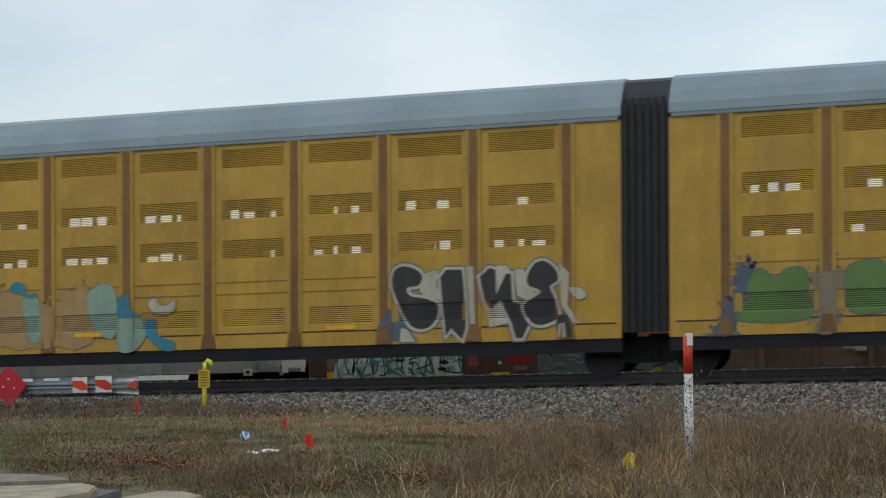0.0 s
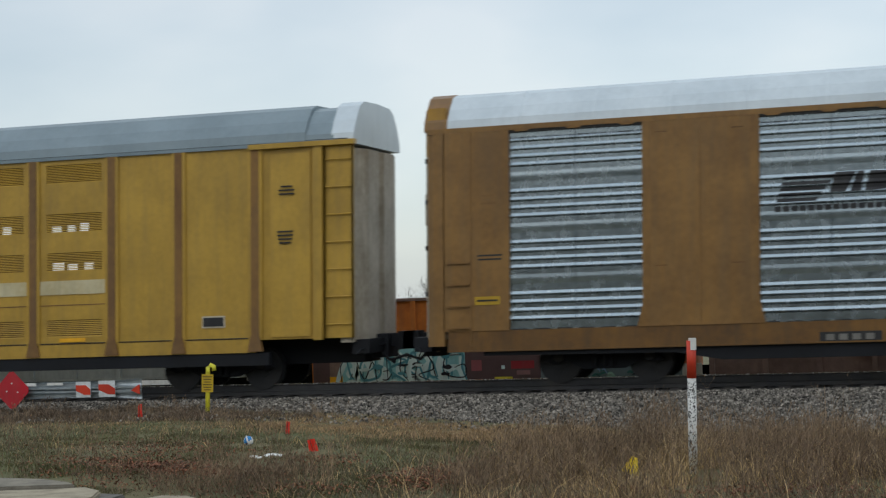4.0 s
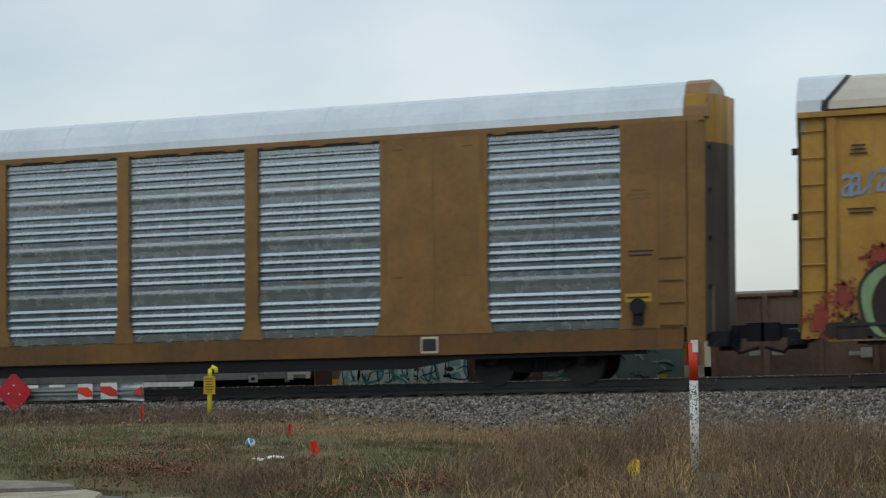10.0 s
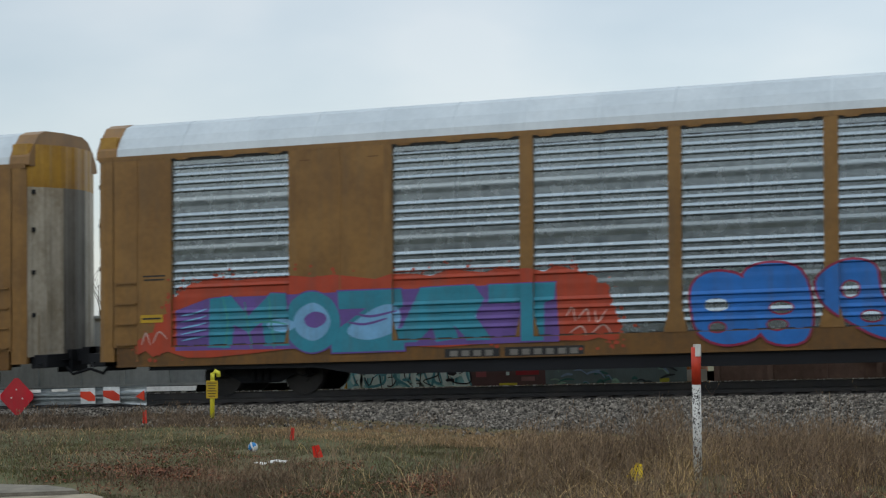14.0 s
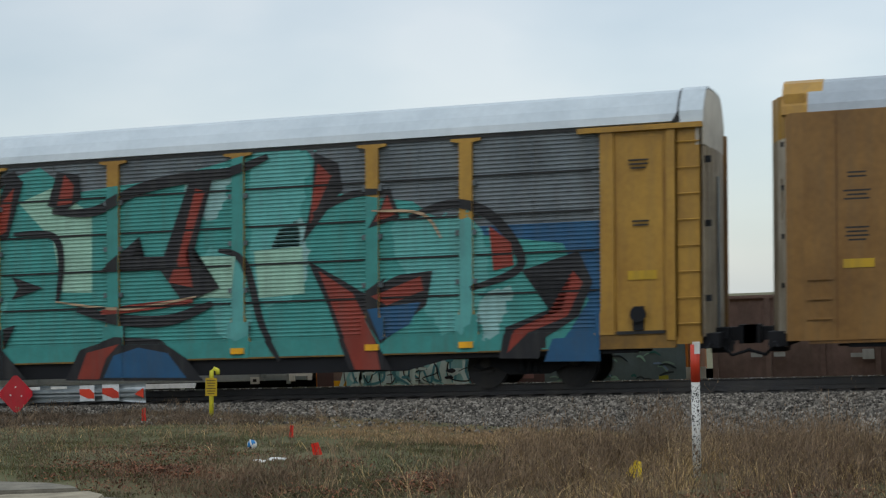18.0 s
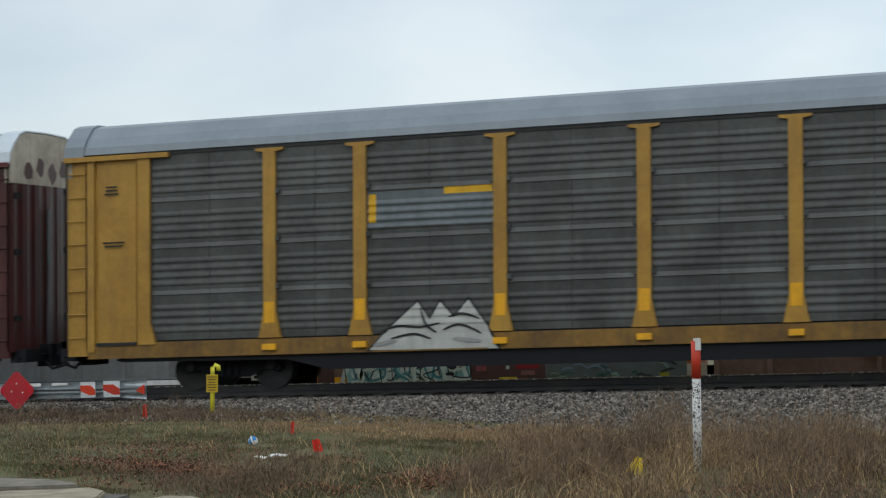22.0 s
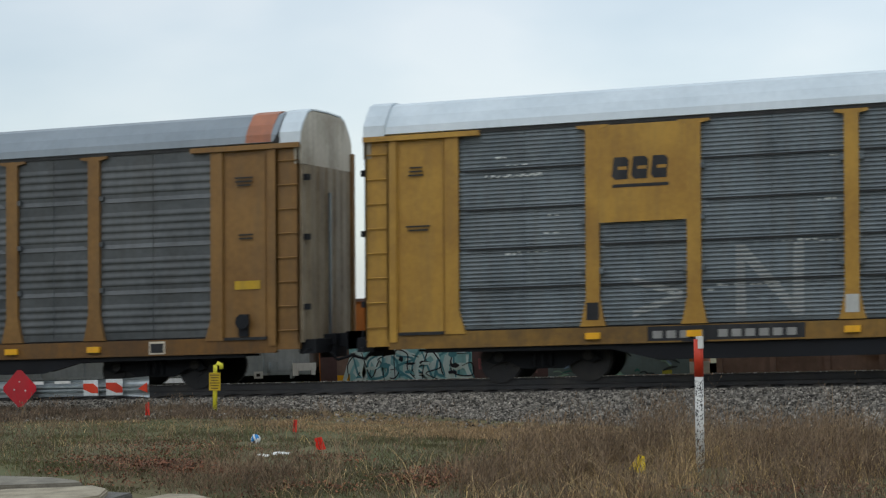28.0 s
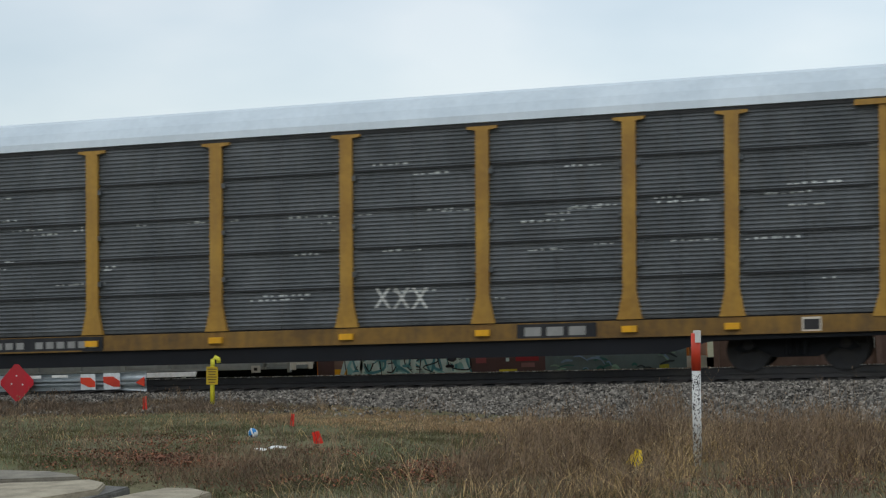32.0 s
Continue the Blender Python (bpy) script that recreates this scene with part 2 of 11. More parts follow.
def sheet(name, xs, ys, zf, material):
    me = bpy.data.meshes.new(name)
    v = [(x, y, zf(x, y)) for y in ys for x in xs]
    w = len(xs)
    f = [(j * w + i, j * w + i + 1, (j + 1) * w + i + 1, (j + 1) * w + i) for j in range(len(ys) - 1) for i in range(w - 1)]
    me.from_pydata(v, [], f)
    me.materials.append(material)
    me.shade_smooth()
    return new(name, me)


SOIL = surface("grassy_soil", rgb(104, 96, 68), rgb(84, 88, 54), 0.95, grain=14, blotch=0.5, dirt=(0.11, 0.08, 0.052), dirt_amount=0.5, bump=0.4)
# bed painted darker than the loose stones: shade between them put into colour
BALLAST = surface("grey_ballast_stone", rgb(92, 87, 80), rgb(62, 59, 55), 0.9, grain=20, blotch=6, dirt_amount=0.2, bump=0.3, island=0.55)
xs = [-2500, -900, -300, -120, -60] + [x * 0.5 for x in range(-80, 33)] + [30, 60, 150, 400, 1000, 2500]
ys = [-600, -150, -40, -10] + [y * 0.5 for y in range(0, 90)] + [50, 60, 80, 120, 250, 600, 1500, 4000]
tagged(sheet("ground", xs, ys, ground_z, SOIL), "uneven roadside ground with worn winter grass", "ground", kind="structure")

R1, R2 = SIDE + 0.80, SIDE + 0.80 + 1.505
bed = Geo().prism([(R1 - 4.1, -0.90), (R1 - 0.80, -0.26), (R1 - 0.56, -0.27), (R1 - 0.46, -0.33), (R2 + 0.46, -0.33), (R2 + 0.7, -0.30), (R2 + 2.6, -1.6)], -300, 300, "x")
ob = new("ballast_bed", bed.mesh("ballast_bed", BALLAST))
tagged(ob, "raised bed of crushed grey stone under the track", "ballast", kind="structure")
track = thing("railway_track", "two worn steel rails on dark wooden ties", "railway track", kind="structure")
RAILSIDE = surface("rusty_rail_side", rgb(56, 57, 59), rgb(42, 43, 44), 0.65, dirt_amount=0.3)
# a slightly canted track: the far rail lies lower
for yy, up in ((R1, 0.030), (R2, -0.060)):
    web = ((-0.07, -0.20 - up), (0.07, -0.20 - up), (0.07, -0.165), (0.012, -0.14), (0.012, -0.04), (0.036, -0.03), (0.036, -0.004), (-0.036, -0.004), (-0.036, -0.03), (-0.012, -0.04), (-0.012, -0.14), (-0.07, -0.165))
    rail = part("rail", Geo().prism([(yy + a, b + up) for a, b in web], -300, 300, "x"), RAILSIDE, track)
    part("rail_head", Geo().box(-300, 300, yy - 0.039, yy + 0.033, up - 0.014, up), RAILTOP, rail, "polished rail head")
FOUL = surface("oily_dark_ballast", rgb(58, 58, 58), rgb(42, 42, 42), 0.9, grain=30, blotch=5, bump=0.6)
part("fouled_ballast", Geo().box(-300, 300, R1 - 0.42, R2 + 0.42, -0.34, -0.228), FOUL, track, "oily dark stone between the ties")
TIE = surface("creosoted_wood", rgb(58, 56, 54), rgb(44, 42, 41), 0.85, dirt_amount=0.3)
tie_mesh = Geo().box(-0.115, 0.115, R1 - 0.5, R2 + 0.5, -0.36, -0.195).mesh("tie", TIE)
for i in range(64):
    part("tie", tie_mesh, TIE, track).location.x = -25 + i * 0.5

# ---- the train: covered car carriers ----
def ribs_grouped(z0, z1):
    """Depth outline (z, y) of the sheets with groups of four bold ribs."""
    pts, rib = [], []
    for k in range(4):
        base = z0 + 0.23 + 0.985 * k
        rib += [base + 0.158 * i for i in range(4)]
    for k in range(4):
        for c in rib[4 * k:4 * k + 4]:
            if c + 0.05 < z1:
                pts += [(c - 0.048, 0.0), (c - 0.020, -0.034), (c - 0.006, -0.034), (c + 0.047, 0.0)]
        # a broad shallow swelling between the groups
        m = z0 + 0.23 + 0.985 * k + 0.158 * 3 + 0.30
        if m + 0.1 < z1:
            pts += [(m - 0.12, 0.0), (m - 0.03, -0.004), (m, -0.004), (m + 0.065, 0.0)]
    return [(z0, 0.0)] + pts + [(z1, 0.0)]


def ribs_stacked(z0, z1):
    """Five sheets one above the other, each with fine ribs and a shadowed lap."""
    pts, n = [(z0, 0.0)], 5
    h = (z1 - z0) / n
    for k in range(n):
        b = z0 + k * h
        if k:
            pts += [(b - 0.012, 0.0), (b - 0.008, 0.048), (b + 0.030, 0.048), (b + 0.034, -0.01), (b + 0.05, 0.0)]
        m = 9
        for i in range(m):
            c = b + 0.085 + (h - 0.12) * i / (m - 1) * 0.97
            pts += [(c - 0.024, 0.0), (c - 0.010, -0.013), (c + 0.002, -0.013), (c + 0.026, 0.0)]
    return pts + [(z1, 0.0)]


def ribs_soft(z0, z1):
    """Older sheets with wide flat ribs in groups of three and plain bands between."""
    pts, n = [(z0, 0.0)], 4
    h = (z1 - z0) / n
    for k in range(n):
        if k:
            b = z0 + k * h
            pts += [(b - 0.03, 0.0), (b - 0.026, -0.026), (b + 0.06, 0.0)]
        for i in range(4):
            c = z0 + k * h + 0.20 + 0.155 * i
            pts += [(c - 0.06, 0.0), (c - 0.03, -0.011), (c, -0.011), (c + 0.06, 0.0)]
    return pts + [(z1, 0.0)]


PANELS = {}
PANEL_Y = 0.075


def panel_mesh(profile, width, z0, z1, material):
    """A ribbed wall sheet from x = 0 to width; its base plane lies PANEL_Y behind the posts."""
    key = (profile, round(width, 3), z0, z1, material.name)
    if key not in PANELS:
        pts = profile(z0, z1)
        half = width / 2
        g = Geo()
        for x in (0, half - 0.012, half - 0.004, half + 0.004, half + 0.012, width):
            off = 0.012 if abs(x - half) < 0.006 else 0.0
            g.v += [(x, PANEL_Y + d + off, z) for z, d in pts]
        n = len(pts)
        g.f = [(c * n + i, (c + 1) * n + i, (c + 1) * n + i + 1, c * n + i + 1) for c in range(5) for i in range(n - 1)]
        k = len(g.v)
        g.v += [(0, PANEL_Y + 0.05, z0), (width, PANEL_Y + 0.05, z0), (width, PANEL_Y + 0.05, z1), (0, PANEL_Y + 0.05, z1)]
        g.f += [(k, k + 3, k + 2, k + 1)]
        me = bpy.data.meshes.new("panel")
        me.from_pydata(g.v, [], g.f)
        me.materials.append(material)
        PANELS[key] = me
    return PANELS[key]


def ring(cx, cz, rx, rz, n=18, wob=0.0, seed=0):
    rnd = random.Random(seed)
    return [(cx + rx * (1 + wob * rnd.uniform(-1, 1)) * math.cos(2 * math.pi * i / n), cz + rz * (1 + wob * rnd.uniform(-1, 1)) * math.sin(2 * math.pi * i / n)) for i in range(n)]


WIDE = 3.02
SHARED = {}


def shared(key, make):
    if key not in SHARED:
        SHARED[key] = make()
    return SHARED[key]


def roof_outline(low, top):
    """Cross-section of the roof: (y, z) from the near eave over to the far eave."""
    rise = top - low
    half = [(0.02, low), (0.05, low + 0.22 * rise), (0.20, low + 0.52 * rise), (0.45, low + 0.86 * rise), (0.70, low + 0.97 * rise), (WIDE / 2, top)]
    return half + [(WIDE - y, z) for y, z in reversed(half[:-1])]


def roof_sheet(x0, x1, low, top, material):
    g = Geo()
    o = roof_outline(low, top)
    g.prism(o + [(WIDE - 0.1, low - 0.02), (0.1, low - 0.02)], x0, x1, "x")
    return g.mesh("roof", material)


def roof(car, x0, x1, low, top, material, step=1.43, seams=True):
    r = part("roof", roof_sheet(x0, x1, low, top, material), material, car)
    if seams:
        o = [(y * 1.0 - (0.006 if y < 1 else 0), z + 0.006) for y, z in roof_outline(low, top)]
        n = int((x1 - x0) / step)
        me = shared(("seam", low, top, material.name), lambda: Geo().prism(o + [(y, z - 0.02) for y, z in reversed(roof_outline(low, top))], -0.02, 0.02, "x").mesh("roof_rib", material))
        for i in range(1, n):
            part("roof_rib", me, material, r).location.x = x0 + (x1 - x0) * i / n
    return r


WHEELS = []


def wheel_mesh():
    g = Geo()
    for side, d in ((R1 - SIDE, -1), (R2 - SIDE, 1)):
        g.disc(0, 0, side - 0.065, side + 0.065, 0.42, 28)
        g.disc(0, 0, side - d * 0.065, side - d * 0.10, 0.445, 28)
        g.disc(0, 0, side + d * 0.065, side + d * 0.085, 0.16, 16)
        for k in range(3):
            a = k * 2.094
            g.box(0.25 * math.cos(a) - 0.03, 0.25 * math.cos(a) + 0.03, side + d * 0.064, side + d * 0.074, 0.25 * math.sin(a) - 0.03, 0.25 * math.sin(a) + 0.03)
    g.disc(0, 0, R1 - SIDE, R2 - SIDE, 0.09, 12)
    return g.mesh("wheelset", STEEL)


def truck(car, x, start):
    """A two-axle bogie centred at x of its car; start is where the car's origin stands at 0 s."""
    def frame_mesh():
        g = Geo()
        for yy in (R1 - SIDE - 0.20, R2 - SIDE + 0.10):
            g.prism([(-1.15, 0.36), (-0.95, 0.56), (-0.45, 0.60), (-0.3, 0.70), (0.3, 0.70), (0.45, 0.60), (0.95, 0.56), (1.15, 0.36), (0.98, 0.30), (0.72, 0.36), (0.40, 0.20), (-0.40, 0.20), (-0.72, 0.36), (-0.98, 0.30)], yy, yy + 0.12, "y")
        g.box(-0.2, 0.2, R1 - SIDE - 0.1, R2 - SIDE + 0.1, 0.45, 0.66)
        return g.mesh("bogie", BLACK)
    t = part("bogie", shared("bogie", frame_mesh), BLACK, car, "black cast steel bogie")
    t.location.x = x

    def springs():
        yy = R1 - SIDE - 0.21
        return Geo().tube([(0, yy, 0.24), (0, yy, 0.52)], 0.055, 8).mesh("spring", BLACK)
    for dx in (-0.16, 0, 0.16):
        part("spring", shared("springs", springs), BLACK, t).location.x = dx

    def cap():
        return Geo().disc(0, 0.44, R1 - SIDE - 0.24, R1 - SIDE - 0.2, 0.1, 12).mesh("bearing_cap", STEEL)
    for dx in (-0.89, 0.89):
        part("bearing_cap", shared("cap", cap), STEEL, t).location.x = dx
    for dx in (-0.89, 0.89):
        w = part("wheelset", shared("wheelset", wheel_mesh), STEEL, t, "worn steel wheels on one axle")
        w.location = (dx, 0, 0.44)
        WHEELS.append((w, dx, start + x + dx))
    return t


def bars_row(car, x0, z0, width, rows, material, name="stencil"):
    """Small lettering too fine to read: plain bars."""
    rnd = random.Random(int(x0 * 100 + z0 * 1000))
    for i in range(rows):
        w = width * rnd.uniform(0.55, 1)
        z = z0 - i * 0.075
        part(name, Geo().box(x0 + (width - w) / 2, x0 + (width + w) / 2, -0.006, 0.001, z - 0.016, z + 0.016), material, car)


GLYPHS = {}


def raw_text(text, offset=0.0, shear=0.0):
    """Triangles of a word in the built-in font: points (x, z) and faces."""
    key = (text, round(offset, 3), shear)
    if key not in GLYPHS:
        cu = bpy.data.curves.new("word", "FONT")
        cu.body, cu.offset, cu.shear, cu.resolution_u = text, offset, shear, 3
        ob = bpy.data.objects.new("word", cu)
        me = bpy.data.meshes.new_from_object(ob)
        GLYPHS[key] = [(v.co.x, v.co.y) for v in me.vertices], [tuple(p.vertices) for p in me.polygons]
        bpy.data.objects.remove(ob)
        bpy.data.curves.remove(cu)
        bpy.data.meshes.remove(me)
    return GLYPHS[key]


def letters(text, x0, x1, z0, z1, y=-0.01, offset=0.01, shear=0.0):
    """Flat painted lettering in a box of the car's side."""
    pts, faces = raw_text(text, offset, shear)
    ax, bx = min(p[0] for p in pts), max(p[0] for p in pts)
    az, bz = min(p[1] for p in pts), max(p[1] for p in pts)
    me = bpy.data.meshes.new("lettering")
    me.from_pydata([(x0 + (p[0] - ax) / (bx - ax) * (x1 - x0), y, z0 + (p[1] - az) / (bz - az) * (z1 - z0)) for p in pts], [], faces)
    return me


def ladder(car, x0, x1, z0, z1, n, material, y=-0.05):
    ob = part("ladder", Geo().box(x0, x0 + 0.035, y - 0.02, 0.0, z0, z1).box(x1 - 0.035, x1, y - 0.02, 0.0, z0, z1), material, car)
    me = shared(("rung", round(x1 - x0, 2), material.name), lambda: Geo().tube([(0, y, 0), (x1 - x0, y, 0)], 0.014).mesh("rung", material))
    for i in range(n):
        part("rung", me, material, ob).location = (x0, 0, z0 + (z1 - z0) * (i + 0.5) / n)


def coupler(car, x, d):
    """Draft gear and knuckle reaching out from an end; d is the way out."""
    g = Geo().box(min(x, x + d * 0.55), max(x, x + d * 0.55), WIDE / 2 - 0.12, WIDE / 2 + 0.12, 0.72, 0.98)
    part("end_sill", Geo().box(min(x - d * 0.1, x + d * 0.26), max(x - d * 0.1, x + d * 0.26), 0.25, WIDE - 0.25, 0.62, 0.90).box(min(x, x + d * 0.34), max(x, x + d * 0.34), WIDE / 2 - 0.35, WIDE / 2 + 0.35, 0.50, 0.98), BLACK, car, "black end sill and draft gear")
    g.box(min(x + d * 0.5, x + d * 0.84), max(x + d * 0.5, x + d * 0.84), WIDE / 2 - 0.2, WIDE / 2 + 0.2, 0.66, 1.02)
    part("coupler", g, BLACK, car)
    hose = [(x + d * 0.1, WIDE / 2 - 0.45, 0.75), (x + d * 0.4, WIDE / 2 - 0.4, 0.45), (x + d * 0.75, WIDE / 2 - 0.3, 0.55)]
    part("air_hose", Geo().tube(hose, 0.035), BLACK, car)
    part("uncoupling_lever", Geo().tube([(x + d * 0.05, 0.05, 0.62), (x + d * 0.12, 0.1, 0.70), (x + d * 0.3, 1.2, 0.78)], 0.018), BLACK, car)


def underframe(car, x0, x1, start, trucks, sill, sill_low, sill_top):
    """Side sill, centre sill, cross bearers and bogies."""
    if sill:
        part("side_sill", Geo().box(x0 + 0.5, x1 - 0.5, 0.015, 0.12, sill_low, sill_top).box(x0 + 0.5, x1 - 0.5, -0.01, 0.10, sill_low, sill_low + 0.03), sill, car)
    part("flatcar_sill", Geo().prism([(x0 + 1.2, sill_low - 0.004), (x1 - 1.2, sill_low - 0.004), (x1 - 1.2, sill_low - 0.08), (x1 - 4.9, sill_low - 0.10), (x1 - 5.8, 0.34), (x0 + 5.8, 0.34), (x0 + 4.9, sill_low - 0.10), (x0 + 1.2, sill_low - 0.08)], 0.07, 0.13, "y"), BLACK, car, "black side sill of the flat car")
    g = Geo()
    g.prism([(x0 + 0.3, 0.95), (x1 - 0.3, 0.95), (x1 - 0.3, 0.7), (x1 - 5.2, 0.66), (x1 - 6.6, 0.31), (x0 + 6.6, 0.31), (x0 + 5.2, 0.66), (x0 + 0.3, 0.7)], WIDE / 2 - 0.45, WIDE / 2 + 0.45, "y")
    part("centre_sill", g, BLACK, car)
    g = Geo()
    n = 9
    for i in range(n):
        x = x0 + 2 + (x1 - x0 - 4) * i / (n - 1)
        g.box(x - 0.06, x + 0.06, 0.12, WIDE - 0.12, 0.58, 0.95)
    g.box(x0 + 0.3, x1 - 0.3, 0.1, WIDE - 0.1, 0.95, 1.0)
    part("floor_frame", g, BLACK, car)
    part("brake_pipe", Geo().tube([(x0 + 1, 0.35, 0.62), (x0 + 7, 0.35, 0.52), (x1 - 7, 0.35, 0.52), (x1 - 1, 0.35, 0.62)], 0.025), BLACK, car)
    part("brake_cylinder", Geo().disc((x0 + x1) / 2 - 1.6, 0.5, 0.3, 0.75, 0.16, 14), BLACK, car)
    part("air_reservoir", Geo().tube([((x0 + x1) / 2 + 1.2, 0.5, 0.5), ((x0 + x1) / 2 + 2.4, 0.5, 0.5)], 0.17, 12), BLACK, car)
    for x in trucks:
        truck(car, x, start)


def far_side(car, x0, x1, z0, z1, material):
    part("far_wall", Geo().box(x0 + 0.2, x1 - 0.2, WIDE - 0.08, WIDE, z0, z1), material, car)


def sign(car, x0, x1, z0, z1, material, name="placard", y=0.0):
    return part(name, Geo().box(x0, x1, y - 0.012, y + 0.004, z0, z1), material, car)


ORANGE_STRIPE = paint(240, 176, 30)
DARK = paint(34, 36, 38)
YELLOW_TAG = paint(190, 154, 38)
A_PANELS = [(1.73, 4.31), (6.48, 9.06), (9.32, 11.92), (12.16, 14.76), (15.02, 17.60), (17.88, 20.47), (22.65, 25.24)]
A_LEN = 26.93


def flush_end(car, x, d, P, eave, top, leaves_, hood=0.50, hood_mat=None):
    """Rounded painted end with a hood over a folding door."""
    part("corner_post", Geo().prism([(x + d * 0.44, 0.0), (x + d * 0.22, 0.0), (x + d * 0.10, 0.05), (x + d * 0.10, 0.16), (x + d * 0.44, 0.16)], 0.72, eave, "z"), P, car)
    part("end_hood", roof_sheet(*sorted((x + d * 0.03, x + d * hood)), eave - 0.02, top + 0.014, hood_mat or P), hood_mat or P, car)
    folds = [(x + d * (0.09 - 0.36 * math.sin(math.pi * i / 36) + (0.022 if i % 6 in (2, 3, 4) else 0)), 0.08 + (WIDE - 0.16) * i / 36) for i in range(37)]
    rim = folds + [(x + d * 0.45, WIDE - 0.08), (x + d * 0.45, 0.08)]
    # alternating leaf tones put the folds' light and shade into the colour
    for k in range(6):
        leaf = folds[6 * k:6 * k + 7]
        part("door_leaf", Geo().prism(leaf + [(x + d * 0.45, leaf[-1][1]), (x + d * 0.45, leaf[0][1])], 0.86, 4.45, "z"), leaves_[(k * 2 + k // 3) % 3], car, "weathered leaf of the folding end door")
    part("end_door_top", Geo().prism(rim, 4.45, top - 0.32, "z"), YELLOW, car, "yellow top of the end door")
    rnd_ = random.Random(int(x * 10) + d)
    for k in range(5):
        yy, zz = rnd_.uniform(0.2, 1.2), rnd_.uniform(1.2, 4.2)
        part("rust_streak", Geo().box(*sorted((x + d * -0.012, x + d * 0.03)), yy, yy + 0.04, zz - rnd_.uniform(0.4, 0.9), zz), DOORTAN, car)
    for zz in (1.7, 2.6, 3.5, 4.3):
        part("door_roller", Geo().box(*sorted((x + d * 0.0, x + d * 0.10)), 0.18, 0.25, zz, zz + 0.09), BLACK, car)


def carrier_a(start, label, paint_mat=None, sheet_mat=None, number=True):
    """Flush-sided carrier: seven ribbed sheets in a painted wall, rounded painted ends."""
    P, S = paint_mat or AMBER, sheet_mat or SILVER
    car = thing("autorack_car", label, "train car", "cars of the train")
    car["start"] = start
    z0, z1, eave, top = 1.01, 4.84, 4.93, 5.68
    L = A_LEN
    for i, (a, b) in enumerate(A_PANELS):
        part("panel", panel_mesh(ribs_grouped, b - a + 0.04, z0 - 0.02, z1 + 0.02, S), S, car).location.x = a - 0.02
    # posts and plain wall plates between the sheets
    edges = [0.42] + [e for ab in A_PANELS for e in ab] + [L - 0.42]
    for k in range(0, len(edges), 2):
        a, b = edges[k], edges[k + 1]
        w = b - a
        flare = 0.10
        g = Geo().prism([(a - flare, z0 - 0.01), (b + flare, z0 - 0.01), (b + flare * 0.9, z0 + 0.05), (b, z0 + 0.42), (b, z1), (a, z1), (a, z0 + 0.42), (a - flare * 0.9, z0 + 0.05)] if w < 3 and a > 1 and b < L - 1 else [(a, z0 - 0.01), (b, z0 - 0.01), (b, z1), (a, z1)], 0.0, 0.12, "y")
        part("post" if w < 0.5 else "wall_plate", g, P, car)
        if w > 2:
            part("door_seam", Geo().box(a + w / 2 - 0.012, a + w / 2 + 0.012, -0.008, 0.004, z0 + 0.05, z1 - 0.05), P, car)
            for sx in (a + 0.25, b - 0.5):
                for zz in (2.12, 4.62):
                    part("weld_mark", Geo().box(sx, sx + 0.22, -0.006, 0.002, zz, zz + 0.02), SILL_AMBER, car)
            for sx in (a + 0.04, b - 0.16):
                part("plate_stiffener", Geo().box(sx, sx + 0.12, -0.004, 0.002, z0 + 0.4, z1), P, car)
    part("top_chord", Geo().box(0.1, L - 0.1, -0.005, 0.13, z1, eave + 0.01), P, car)
    lip = shared(("lip", P.name), lambda: Geo().prism([(-0.17, 0.0), (0.17, 0.0), (0.10, -0.035), (-0.10, -0.035)], 0.0, 0.03, "y").mesh("chord_lip", P))
    # dark strip under the chord stands in for the shadow line there
    gap = shared("chord_gap", lambda: Geo().box(0.0, 2.59, 0.02, 0.05, -0.05, 0.0).mesh("chord_gap", DARK))
    for a, b in A_PANELS:
        part("chord_gap", gap, DARK, car).location = (a, 0, z1)
        for i in range(3):
            part("chord_lip", lip, P, car).location = (a + 0.25 + 1.02 * i, 0, z1)
    # dark bars stand in for the broken shadow line along the sheets' foot
    g = Geo()
    for a, b in A_PANELS:
        n = 6
        for i in range(n):
            x = a + (b - a) * (i + 0.5) / n
            g.box(x - 0.15, x + 0.13, 0.02, 0.06, z0 - 0.006, z0 + 0.012)
    part("drain_slot", g, DARK, car)["kind"] = "stuff"
    underframe(car, 0, L, start, (3.45, L - 3.45), SILL_AMBER if P is AMBER else P, 0.60, z0 - 0.008)
    # ends
    for x, d in ((0, 1), (L, -1)):
        flush_end(car, x, d, P, eave, top, (DOORGREY, DOORDIM, DOORGREY) if "graffiti" in label or start < 140 else (DOORGRIME, DOORDIM, DOORGRIME))
        for k in range(4):
            z = 1.05 + 0.42 * k if d > 0 else 1.05 + 0.42 * k
            xs_ = sorted((x + d * 0.50, x + d * 0.95))
            part("step", Geo().box(xs_[0], xs_[1], -0.05, -0.02, z, z + 0.03).box(xs_[0], xs_[0] + 0.03, -0.04, 0.01, z, z + 0.03).box(xs_[1] - 0.03, xs_[1], -0.04, 0.01, z, z + 0.03), P, car)
        xa = x + d * 1.05 if d > 0 else x - 1.6
        part("end_seam", Geo().box(x + d * 0.97 - 0.01, x + d * 0.97 + 0.01, -0.01, 0.003, 0.7, z1), P, car)
        sign(car, xa, xa + 0.5, 1.50, 1.66, YELLOW_TAG)
        part("placard_frame", Geo().box(xa + 0.04, xa + 0.46, -0.016, -0.01, 1.565, 1.6), DARK, car)
        bars_row(car, xa + 0.05, 3.6, 0.45, 3, DEEP_GOLD)
        bars_row(car, xa + 0.05, 2.45, 0.5, 2, DARK)
